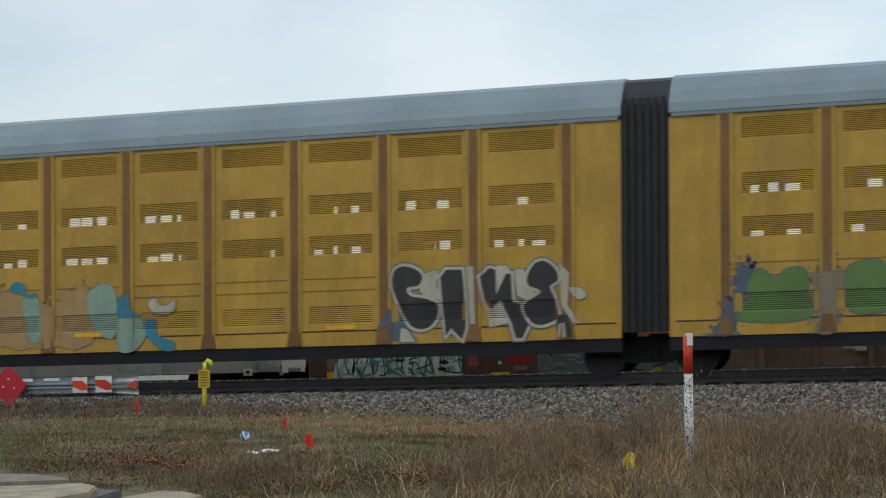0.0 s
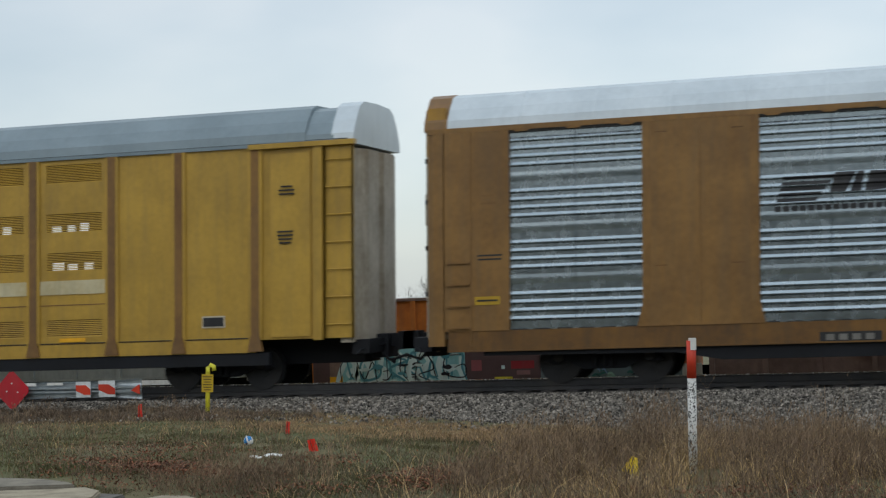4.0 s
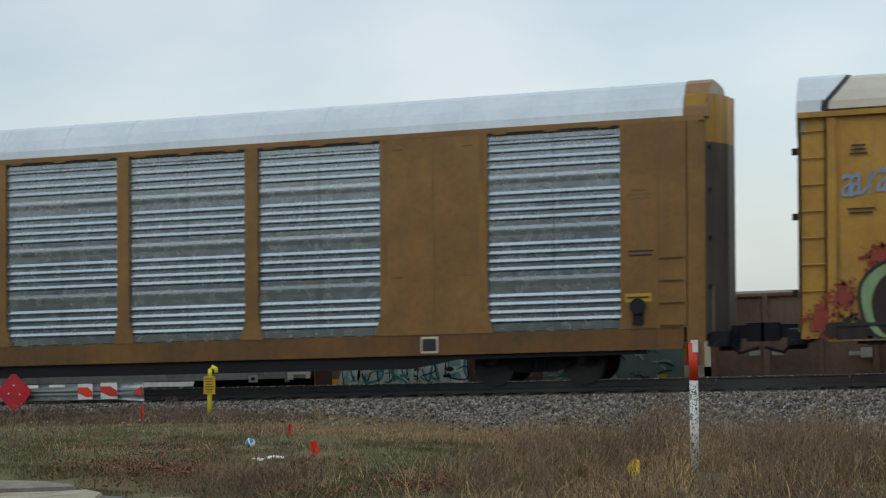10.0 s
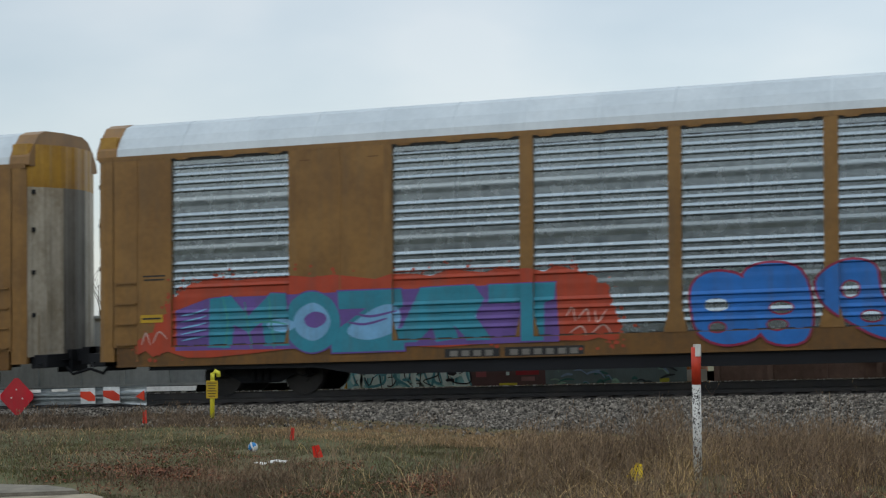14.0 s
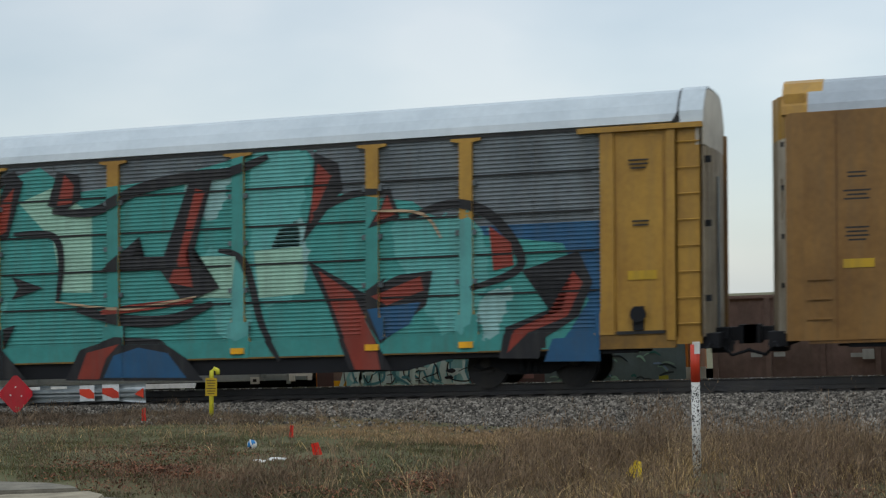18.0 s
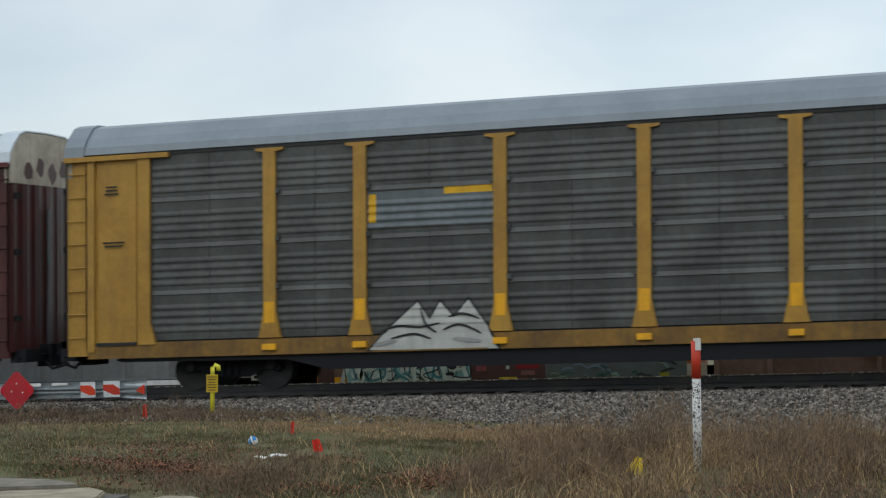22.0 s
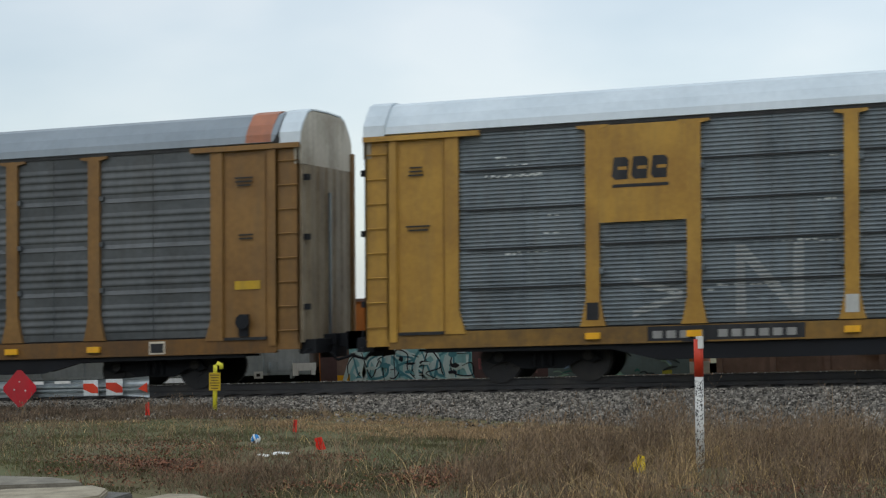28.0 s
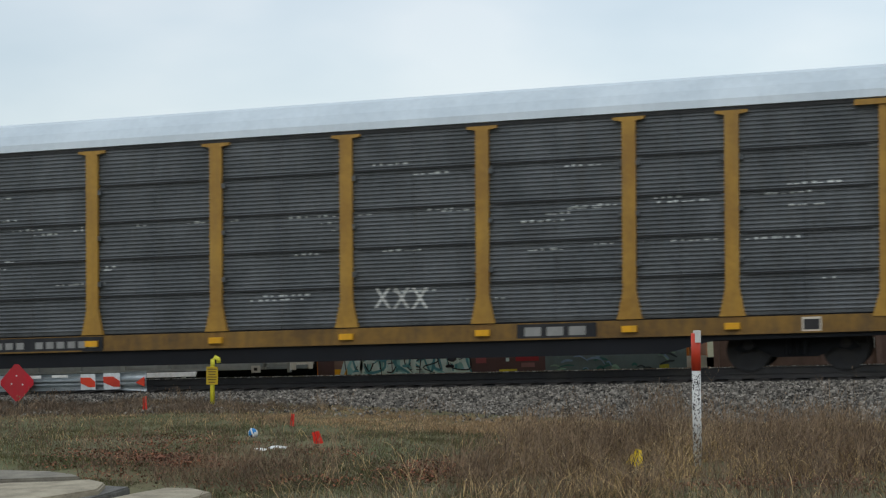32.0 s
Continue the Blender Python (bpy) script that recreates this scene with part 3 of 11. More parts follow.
        coupler(car, x, -d)
    part("hand_brake", Geo().disc(25.58, 1.42, -0.12, -0.06, 0.15, 18).box(25.48, 25.68, -0.06, 0.02, 1.08, 1.5), BLACK, car, "dark hand brake wheel and housing")
    roof(car, 0.5, L - 0.5, eave, top, ROOF_WHITE)
    far_side(car, 0, L, 0.7, eave, P)
    if number:
        sign(car, 7.55, 8.65, 0.60 + 0.02, 0.60 + 0.20, DARK, "number_board", 0.012)
        sign(car, 8.75, 10.3, 0.60 + 0.02, 0.60 + 0.20, DARK, "number_board", 0.012)
        for i in range(10):
            bx = 7.66 + 0.235 * i if i < 4 else 8.86 + 0.235 * (i - 4)
            part("number_bar", Geo().box(bx, bx + 0.15, -0.008, 0.0, 0.65, 0.76), paint(120, 118, 112), car)
    b = sign(car, 21.3, 21.65, 0.64, 0.96, CREAM_LETTER, "test_stencil", 0.012)
    part("stencil_block", Geo().box(21.33, 21.62, -0.004, 0.0, 0.68, 0.92), DARK, b)
    return car


B_POSTS = [4.56, 6.48, 9.34, 12.13, 14.93, 17.72, 20.58, 22.5]
B_LEN = 27.06


def carrier_b(start, label, P, S, roof_mat, profile, sill_mat=None, end_mat=None, cap_mat=None, slim=False, gaps=(), block=False, chord=False, flush=False):
    """Post-sided carrier: ribbed sheets between flared posts, ladders and a header beam at each end."""
    car = thing("autorack_car", label, "train car", "cars of the train")
    car["start"] = start
    z0, z1, eave, top = 1.03, 4.76, 4.89, 5.57
    L = B_LEN
    E = end_mat or P
    cuts = [1.90] + B_POSTS + [L - 1.90]
    for a, b in zip(cuts, cuts[1:]):
        part("panel", panel_mesh(profile, b - a, z0 - 0.02, z1 + 0.06, S), S, car).location.x = a
    # dark strips in front of the laps stand in for their shade
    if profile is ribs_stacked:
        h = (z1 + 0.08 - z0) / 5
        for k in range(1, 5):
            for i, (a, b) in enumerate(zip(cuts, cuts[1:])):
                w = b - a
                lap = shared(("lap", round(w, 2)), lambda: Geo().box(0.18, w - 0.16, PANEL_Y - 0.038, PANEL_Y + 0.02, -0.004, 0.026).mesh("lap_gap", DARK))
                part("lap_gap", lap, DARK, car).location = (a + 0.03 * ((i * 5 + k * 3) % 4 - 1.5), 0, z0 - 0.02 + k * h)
    hw = 0.11 if slim else 0.13
    if chord:
        z1 = 4.67
        part("eave_strip", Geo().box(0.1, L - 0.1, -0.004, 0.05, z1 + 0.095, eave - 0.012), DULL, car, "plain grey strip under the eave")
    pm = shared(("post_b", P.name, slim, chord), lambda: Geo().prism([(-hw * 1.9, z0 - 0.03), (hw * 1.9, z0 - 0.03), (hw * 1.7, z0 + 0.05), (hw, z0 + 0.5), (hw, z1 - 0.03), (hw * 2.3, z1), (hw * 2.3, z1 + 0.05), (-hw * 2.3, z1 + 0.05), (-hw * 2.3, z1), (-hw, z1 - 0.03), (-hw, z0 + 0.5), (-hw * 1.7, z0 + 0.05)], -0.01, 0.12, "y").mesh("post", P))
    bolt = shared(("bolts", S.name), lambda: Geo().box(-0.04, 0.04, 0.0, 0.05, -0.05, 0.05).mesh("clip", S))
    for x in B_POSTS:
        o = part("post", pm, P, car)
        o.location.x = x
        for z in (2.04, 2.99, 3.94):
            for dx in (-0.17, 0.17):
                part("clip", bolt, S, o).location = (dx, 0, z)
    # dark except on grouped ribs: the colour stands in for the shaded gap here
    part("top_chord", Geo().box(1.6, L - 1.6, 0.05, 0.13, z1 + 0.05, eave + 0.01), DARK if profile is not ribs_grouped else S, car)
    SM = sill_mat or P
    SM = SILL_GOLD if SM is YELLOW else SILL_AMBER if SM is AMBER else SM
    underframe(car, 0, L, start, (3.45, L - 3.45), SM, 0.66, z0 - 0.05)
    for x, d in ((0, 1), (L, -1)):
        def span(a, b):
            return tuple(sorted((x + d * a, x + d * b)))
        if flush:
            part("end_wall", Geo().box(*span(0.42, 2.0), -0.005, 0.12, 0.72, eave), E, car)
            part("end_seam", Geo().box(*span(1.0, 1.02), -0.014, 0.0, 0.75, eave - 0.05), SILL_AMBER, car)
            flush_end(car, x, d, E, eave, top, (DOORGREY, DOORDIM, DOORTAN), 0.76, YELLOW)
            for k in range(3):
                part("step", Geo().box(*span(0.48, 0.92), -0.05, -0.02, 1.1 + 0.36 * k, 1.13 + 0.36 * k), E, car)
            a = span(1.12, 1.62)[0]
            for z, rows in ((3.75, 2), (3.42, 3), (2.75, 4)):
                bars_row(car, a, z, 0.5, rows, DARK)
            sign(car, a, a + 0.55, 2.02, 2.18, YELLOW_TAG, y=-0.008)
            coupler(car, x, -d)
            continue
        part("end_wall", Geo().box(*span(0.02, 1.92), 0.06, 0.14, 0.72, z1), E, car)
        part("end_post", Geo().prism([(x + d * 1.66, z0 - 0.1), (x + d * 2.05, z0 - 0.1), (x + d * 1.92, z0 + 0.35), (x + d * 1.92, z1), (x + d * 1.66, z1)], -0.01, 0.1, "y"), P, car)
        part("end_post", Geo().box(*span(0.50, 0.66), -0.01, 0.1, 0.8, z1), E, car)
        part("header_beam", Geo().box(*span(-0.02, 2.35), -0.06, 0.10, z1 - 0.01, z1 + 0.09), P, car)
        ladder(car, *span(0.0, 0.5), 0.86, z1 - 0.02, 8, E, 0.02)
        dr = part("door_frame", Geo().box(*span(0.74, 1.60), 0.04, 0.07, 0.95, z1 - 0.12), E, car)
        part("door_sill", Geo().box(*span(0.70, 1.62), -0.02, 0.05, 0.93, 0.99), DARK, dr)
        a = span(0.85, 1.40)[0]
        bars_row(car, a, 4.2, 0.42, 3, DARK)
        bars_row(car, a, 3.05, 0.5, 2, DARK)
        if d < 0:
            sign(car, a, a + 0.55, 1.95, 2.12, YELLOW_TAG if E is not GREYPAINT else E, y=0.03)
        # folding end doors, hinged gear, peaked roof cap
        F = E if E in (MAROON, GREYPAINT) else DOORTAN
        folds = [(x - d * (0.03 + 0.06 * math.sin(math.pi * i / 30) - (0.025 if i % 5 in (2, 3) else 0)), 0.10 + (WIDE - 0.2) * i / 30) for i in range(31)]
        part("end_door", Geo().prism(folds + [(x + d * 0.2, WIDE - 0.1), (x + d * 0.2, 0.10)], 0.85, 4.42, "z"), F, car, "weathered sheet end door")
        part("end_face", Geo().prism([(y, z) for y, z in roof_outline(eave, top - 0.02)] + [(WIDE - 0.06, 4.425), (0.06, 4.425)], x - d * 0.04, x + d * 0.12, "x"), DOORGREY, car, "peaked top of the end door")
        part("door_edge", Geo().box(*span(-0.10, 0.05), WIDE - 0.10, WIDE + 0.02, 0.85, z1 + 0.05), DEEP_GOLD if E is not MAROON else MAROON, car)
        for z in (1.5, 2.9, 4.1):
            part("hinge", Geo().box(*span(-0.14, 0.0), 0.16, 0.30, z, z + 0.12), BLACK, car)
        part("door_latch", Geo().box(*span(-0.13, -0.05), 1.42, 1.50, 0.95, 3.9), DULL, car)
        C = cap_mat or (ROOF_WHITE if gaps else roof_mat)
        open_gap = gaps and (0 if d > 0 else 1) in gaps
        lean = 0.40 if open_gap and d > 0 else 0.0

        def sloped(a, b, lift, material, name):
            o = roof_outline(eave, top)
            q = [(x + d * (w + (lean * smooth((z - eave) / (top - eave)) if w > 0.3 else 0)), y - (lift if y < 1.5 else -lift), z + (lift if z > eave else -0.06)) for w in (a, b) for y, z in o]
            n = len(o)
            g = Geo()
            g.v, g.f = q + [(p[0], p[1] + (0.03 if p[1] < 1.5 else -0.03), p[2] - 0.03) for p in q], []
            for i in range(n - 1):
                g.f += [(i, i + 1, n + i + 1, n + i), (2 * n + i, 3 * n + i, 3 * n + i + 1, 2 * n + i + 1), (i, 2 * n + i, 2 * n + i + 1, i + 1), (n + i, n + i + 1, 3 * n + i + 1, 3 * n + i)]
            return part(name, g, material, car)
        sloped(-0.03, 0.42, 0.03, C, "end_cap")
        # dark sheets laid on the roof stand in for the shaded open gap
        if open_gap:
            sloped(0.42, 0.50 if d > 0 else 0.46, 0.02, DARK, "roof_gap")
            part("gap_corner", Geo().prism([(x + d * 0.40, eave - 0.02), (x + d * 0.56, eave - 0.02), (x + d * 0.43, eave + 0.20)], -0.012, 0.03, "y"), DARK, car)
        if cap_mat is ROOF_WHITE and d < 0:
            for k in range(4):
                part("bare_patch", Geo().prism(ring(0.75 + 0.5 * k, 4.72 + 0.1 * (k % 2), 0.16, 0.2, 9, 0.25, k), x + 0.035, x + 0.047, "x"), MAROON, car)
        if block and d < 0:
            part("header_block", Geo().box(*span(0.25, 2.0), -0.04, 0.06, z1 + 0.09, z1 + 0.34), P, car)
            part("hatch_line", Geo().box(*span(0.62, 1.62), -0.03, 0.05, 2.62, 2.66), BLACK, car)
            part("hatch_stripe", Geo().box(*span(1.52, 1.62), -0.02, 0.05, 1.45, 2.5), ORANGE_STRIPE, car)
            part("hatch_emblem", Geo().disc(x + d * 1.18, 2.1, 0.02, 0.045, 0.13, 16), paint(176, 60, 44), car)
        coupler(car, x, -d)
    roof(car, 0.5 if flush else 0.05, L - (0.5 if flush else 0.05), eave, top, roof_mat, seams=profile is ribs_grouped)
    part("hand_brake", Geo().disc(L - 1.2, 1.30, -0.10, -0.04, 0.15, 18).box(L - 1.3, L - 1.1, -0.04, 0.08, 1.0, 1.45), BLACK, car, "dark hand brake wheel and housing")
    far_side(car, 0, L, 0.7, eave, P)
    for x in () if slim else B_POSTS:
        part("reflector", Geo().box(x - 0.14, x + 0.14, -0.062, 0.014, 0.76, 0.88), ORANGE_STRIPE, car)
    sign(car, L - 3.3, L - 2.95, 0.68, 0.95, CREAM_LETTER, "test_stencil", 0.012)
    sign(car, L - 3.27, L - 2.98, 0.72, 0.91, DARK, "stencil_block", 0.006)
    return car


def pierced(x0, x1, z0, z1, y0, y1, holes):
    """A thin plate with rectangular openings (xa, xb, za, zb) right through it."""
    cx = sorted({x0, x1, *(h[0] for h in holes), *(h[1] for h in holes)})
    cz = sorted({z0, z1, *(h[2] for h in holes), *(h[3] for h in holes)})
    g = Geo()
    for a, b in zip(cx, cx[1:]):
        low = None
        for c, d in zip(cz, cz[1:]):
            mx, mz = (a + b) / 2, (c + d) / 2
            shut = not any(h[0] < mx < h[1] and h[2] < mz < h[3] for h in holes)
            if shut and low is None:
                low = c
            if low is not None and (not shut or d == z1):
                g.box(a, b, y0, y1, low, d if shut else c)
                low = None
    return g


# brown darkened to stand in for shade inside the car behind the vents
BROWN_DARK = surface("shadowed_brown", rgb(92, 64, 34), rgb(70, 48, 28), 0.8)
C_POSTS = [1.04, 2.88, 4.71, 6.58, 8.45, 10.27, 12.08, 13.91, 15.73, 17.24, 18.92]
C_LEN = 21.0
STRIPE_CREAM = surface("aged_cream_stripe", rgb(200, 190, 156), rgb(178, 164, 124), 0.6, streak=1, dirt_amount=0.3)


def carrier_c(start, label, mirror, stripe=False):
    """Half of an articulated carrier: plain gold wall plates with louvred vents between posts. mirror: its free end lies at x = 0."""
    car = thing("autorack_unit", label, "train car", "cars of the train")
    car["start"] = start
    L, z0, z1, eave, top = C_LEN, 0.98, 4.81, 4.89, 5.68
    f = (lambda x: L - x) if mirror else (lambda x: x)

    def span(a, b):
        return tuple(sorted((f(a), f(b))))
    cuts = [0.0] + C_POSTS
    VENTS = ((4.33, 4.71), (3.30, 3.69), (2.50, 2.88), (1.13, 1.48))
    for i, (a, b) in enumerate(zip(cuts, cuts[1:])):
        x0, x1 = span(a, b)
        w = x1 - x0
        vented = 1 <= i <= 8
        g = Geo()
        if vented:
            zz = [z0] + sorted(z for ab in VENTS for z in ab) + [z1]
            g.holed((x0, x0 + 0.30, x1 - 0.24, x1), zz, 0.05, 0.08)
        else:
            g.box(x0, x1, 0.05, 0.08, z0, z1)
        plate = part("wall_plate", g, GOLD, car)
        if vented:
            def slats():
                q = Geo()
                for lo, hi in VENTS:
                    n = 9 if lo < 2 else 11
                    for s in range(n):
                        z = lo + (hi - lo) * s / n
                        q.prism([(0.052, z), (0.062, z), (0.08, z + (hi - lo) / n * 0.62), (0.07, z + (hi - lo) / n * 0.62)], 0.28, w - 0.22, "x")
                return q.mesh("louvre", GOLD)
            part("louvre", shared(("louvre", round(w, 2)), slats), GOLD, plate)
            plate.children[-1].location.x = x0
            plate.children[-1]["kind"] = "stuff"
            rnd = random.Random(i + int(start))
            bright = []
            for row in VENTS[1:3]:
                lo = row[0] + 0.02
                for k in range(3):
                    u = x0 + 0.42 + (w - 0.80) * k / 3 + rnd.uniform(-0.05, 0.05)
                    if rnd.random() < 0.85:
                        bright.append((u, u + rnd.uniform(0.18, 0.27), lo, lo + rnd.uniform(0.09, 0.17)))
            # added dark plate closes the hollow car; its tone imitates the shade inside
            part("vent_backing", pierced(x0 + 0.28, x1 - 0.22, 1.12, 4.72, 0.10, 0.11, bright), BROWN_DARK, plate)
            part("weld_line", Geo().box(x0 + 0.15, x1 - 0.15, 0.044, 0.052, 1.78, 1.8).box(x0 + 0.15, x1 - 0.15, 0.044, 0.052, 2.02, 2.04), DEEP_GOLD, plate)
        if stripe and i < 9:
            part("stripe", Geo().box(x0 + 0.14, x1 - 0.13, 0.035, 0.052, 2.01, 2.30), STRIPE_CREAM, plate)
        part("lower_edge", Geo().box(x0 + 0.1, x1 - 0.1, 0.03, 0.06, z0 - 0.01, z0 + 0.02), DARK, plate)
    pm = shared("post_c", lambda: Geo().box(-0.085, 0.085, 0.0, 0.1, 0.72, z1).prism([(-0.16, 0.72), (0.16, 0.72), (0.09, 1.05), (-0.09, 1.05)], -0.01, 0.08, "y").mesh("post", DEEP_GOLD))
    for x in C_POSTS:
        part("post", pm, DEEP_GOLD, car).location.x = f(x)
        part("post_flange", shared("flange_c", lambda: Geo().box(-0.15, -0.085, 0.01, 0.06, 0.95, z1).box(0.085, 0.15, 0.01, 0.06, 0.95, z1).mesh("post_flange", GOLD)), GOLD, car).location.x = f(x)
    part("end_wall", Geo().box(*span(18.9, 21.0), 0.06, 0.12, 0.95, z1 - 0.02), GOLD, car)
    part("end_post", Geo().box(*span(20.18, 20.36), -0.01, 0.1, 0.92, z1), GOLD, car)
    part("door_frame", Geo().box(*span(19.25, 20.1), 0.03, 0.07, 1.0, z1 - 0.15), GOLD, car)
    part("header_beam", Geo().box(*span(18.8, 21.05), -0.05, 0.12, z1 - 0.04, z1 + 0.06), GOLD, car)
    ladder(car, *span(20.4, 21.02), 0.95, z1 - 0.05, 7, GOLD, 0.02)
    part("side_sill", Geo().box(*span(0.0, 18.9), 0.03, 0.12, 0.70, z0), GOLD, car)
    part("lower_sill", Geo().box(*span(0.0, 19.2), 0.06, 0.2, 0.44, 0.695), BLACK, car)
    a, b = span(0.05, 20.9)
    part("centre_sill", Geo().box(a, b, 1.0, 2.0, 0.42, 0.95), BLACK, car)
    part("top_chord", Geo().box(a, b, 0.0, 0.12, z1, eave - 0.012), ROOF_BLUE, car, "blue-grey chord under the roof")
    part("eave_gap", Geo().box(a, b, 0.03, 0.12, eave - 0.012, eave + 0.01), DARK, car)
    roof(car, *span(0.0, 20.0), eave, top, ROOF_BLUE, seams=False)
    part("end_cap", roof_sheet(*span(20.55, 21.02), eave - 0.08, top + 0.02, ROOF_WHITE), ROOF_WHITE, car, "white peaked roof end")
    part("roof_step", roof_sheet(*span(19.0, 20.6), eave - 0.06, top - 0.07, ROOF_BLUE), ROOF_BLUE, car)
    x = f(21.0)
    d = -1 if not mirror else 1
    part("end_door", Geo().prism([(x + d * 0.05, 0.14), (x - d * 0.1, 0.7), (x - d * 0.1, 1.35), (x + d * 0.03, 1.5), (x - d * 0.1, 1.67), (x - d * 0.1, 2.3), (x + d * 0.05, WIDE - 0.14), (x + d * 0.3, WIDE - 0.14), (x + d * 0.3, 0.14)], 0.85, z1 - 0.1, "z"), DOORGREY, car, "pale folding end door")
    coupler(car, x, -d)
    slots = [(*sorted((f(a + 0.15), f(b - 0.15))), lo, hi) for a, b in zip(C_POSTS, C_POSTS[1:9]) for lo, hi in ((3.38, 3.72), (2.52, 2.82))]
    part("far_wall", pierced(0.2, L - 0.2, 0.7, eave, WIDE - 0.08, WIDE, slots), GOLD, car, "far wall with open vent slots")
    truck(car, f(17.9), start)
    bars_row(car, span(19.4, 19.9)[0], 4.0, 0.42, 3, DARK)
    bars_row(car, span(19.4, 19.9)[0], 3.1, 0.35, 4, DARK)
    s = sign(car, span(17.75, 18.3)[0], span(17.75, 18.3)[0] + 0.5, 1.22, 1.46, CREAM_LETTER, "test_stencil", 0.045)
    part("stencil_block", Geo().box(span(17.75, 18.3)[0] + 0.03, span(17.75, 18.3)[0] + 0.47, 0.026, 0.032, 1.25, 1.43), DARK, s)
    for i in (2, 5, 7):
        xx = f(C_POSTS[i] + 0.9)
        sign(car, xx - 0.3, xx + 0.3, 1.02, 1.10, ORANGE_STRIPE, "reflector", 0.04)
    return car


def bellows(start):
    """The black joint between two articulated units, with the bogie they share."""
    car = thing("articulation_joint", "black ribbed bellows between two gold units", "train joint", "joints of the train")
    car["start"] = start
    part("sleeve", Geo().prism([(y + (0.10 if 0 < i < 10 else 0.06), z - 0.04) for i, (y, z) in enumerate(roof_outline(4.98, 5.70))] + [(WIDE - 0.1, 0.8), (0.06, 0.8)], 0.0, 0.92, "x"), RUBBER, car)
    for i in range(6):
        part("fold", shared("fold", lambda: Geo().box(-0.04, 0.04, 0.02, 0.1, 0.8, 5.2).mesh("fold", RUBBER)), RUBBER, car).location.x = 0.10 + 0.144 * i
    truck(car, 0.46, start)
    return car


CARS = []

# the train from its head to its tail; start: where each one's near corner stands along the track at 0 s
CARS.append(carrier_c(-5.83 - 21.0, "gold steel car carrier unit with louvred sides and graffiti", True))
CARS.append(bellows(-5.85))
CARS.append(carrier_c(-4.92, "gold steel car carrier unit with faded tags", False))
CARS.append(carrier_c(17.3, "gold steel car carrier unit with white stripe", True, True))
CARS.append(bellows(38.25))
CARS.append(carrier_c(39.17, "gold steel car carrier unit with white stripe and tags", False, True))
for k in range(4):
    CARS.append(carrier_a(61.62 + (90.22 - 61.62) * k if k < 2 else (118.78, 147.35)[k - 2], "amber car carrier with silver ribbed sheets and black logo"))
CARS.append(carrier_b(175.9, "yellow and grey car carrier with cream roof and graffiti", YELLOW, DULL, ROOF_CREAM, ribs_stacked, gaps=(0, 1)))
CARS.append(carrier_a(204.5, "amber car carrier with red octagon emblem and graffiti"))
CARS.append(carrier_a(232.95, "amber car carrier with blue and yellow graffiti"))
CARS.append(carrier_b(261.4, "amber and silver car carrier with red bubble graffiti", AMBER, OLD_SILVER, ROOF_GREY, ribs_grouped, gaps=(1,)))
CARS.append(carrier_b(289.86, "yellow car carrier covered by one teal graffiti piece", YELLOW, DULL, ROOF_WHITE, ribs_stacked, gaps=(1,)))
CARS.append(carrier_b(318.35, "amber car carrier with faded green and brown wrap", AMBER, TIRED, ROOF_PALE, ribs_grouped, slim=True, flush=True))
CARS.append(carrier_b(346.7, "maroon and grey car carrier with crimson graffiti", RUSTRED, SOOTY, ROOF_GREY, ribs_stacked, sill_mat=YELLOW, end_mat=MAROON, gaps=(1,), cap_mat=ROOF_WHITE))
CARS.append(carrier_b(375.11, "yellow car carrier with grimy dark sheets", YELLOW, GRIME, ROOF_GREY, ribs_soft, gaps=(1,), block=True, cap_mat=ROOF_GREY))
CARS.append(carrier_b(403.55, "grey car carrier with red stripes and crimson sign", GREYPAINT, SILVER, ROOF_WHITE, ribs_grouped, end_mat=GREYPAINT, gaps=(0, 1)))
CARS.append(carrier_b(431.9, "amber and silver car carrier with blue bubble graffiti", AMBER, OLD_SILVER, ROOF_WHITE, ribs_grouped, gaps=(0, 1)))
CARS.append(carrier_b(460.3, "amber car carrier with grimy grey sheets", AMBER, DIRTY, ROOF_GREY, ribs_soft, gaps=(1,)))
CARS.append(carrier_b(488.75, "yellow and grey car carrier with chalky white letters", YELLOW, DULL, ROOF_WHITE, ribs_stacked, gaps=(1,)))
CARS.append(carrier_b(517.12, "maroon car carrier with tan grimy sheets", MAROON, TAN, ROOF_GREY, ribs_soft, sill_mat=YELLOW, end_mat=MAROON, chord=True))
CARS.append(carrier_b(545.49, "yellow car carrier with blue shield emblem", YELLOW, DIRTY, ROOF_WHITE, ribs_stacked, gaps=(1,)))

import mathutils

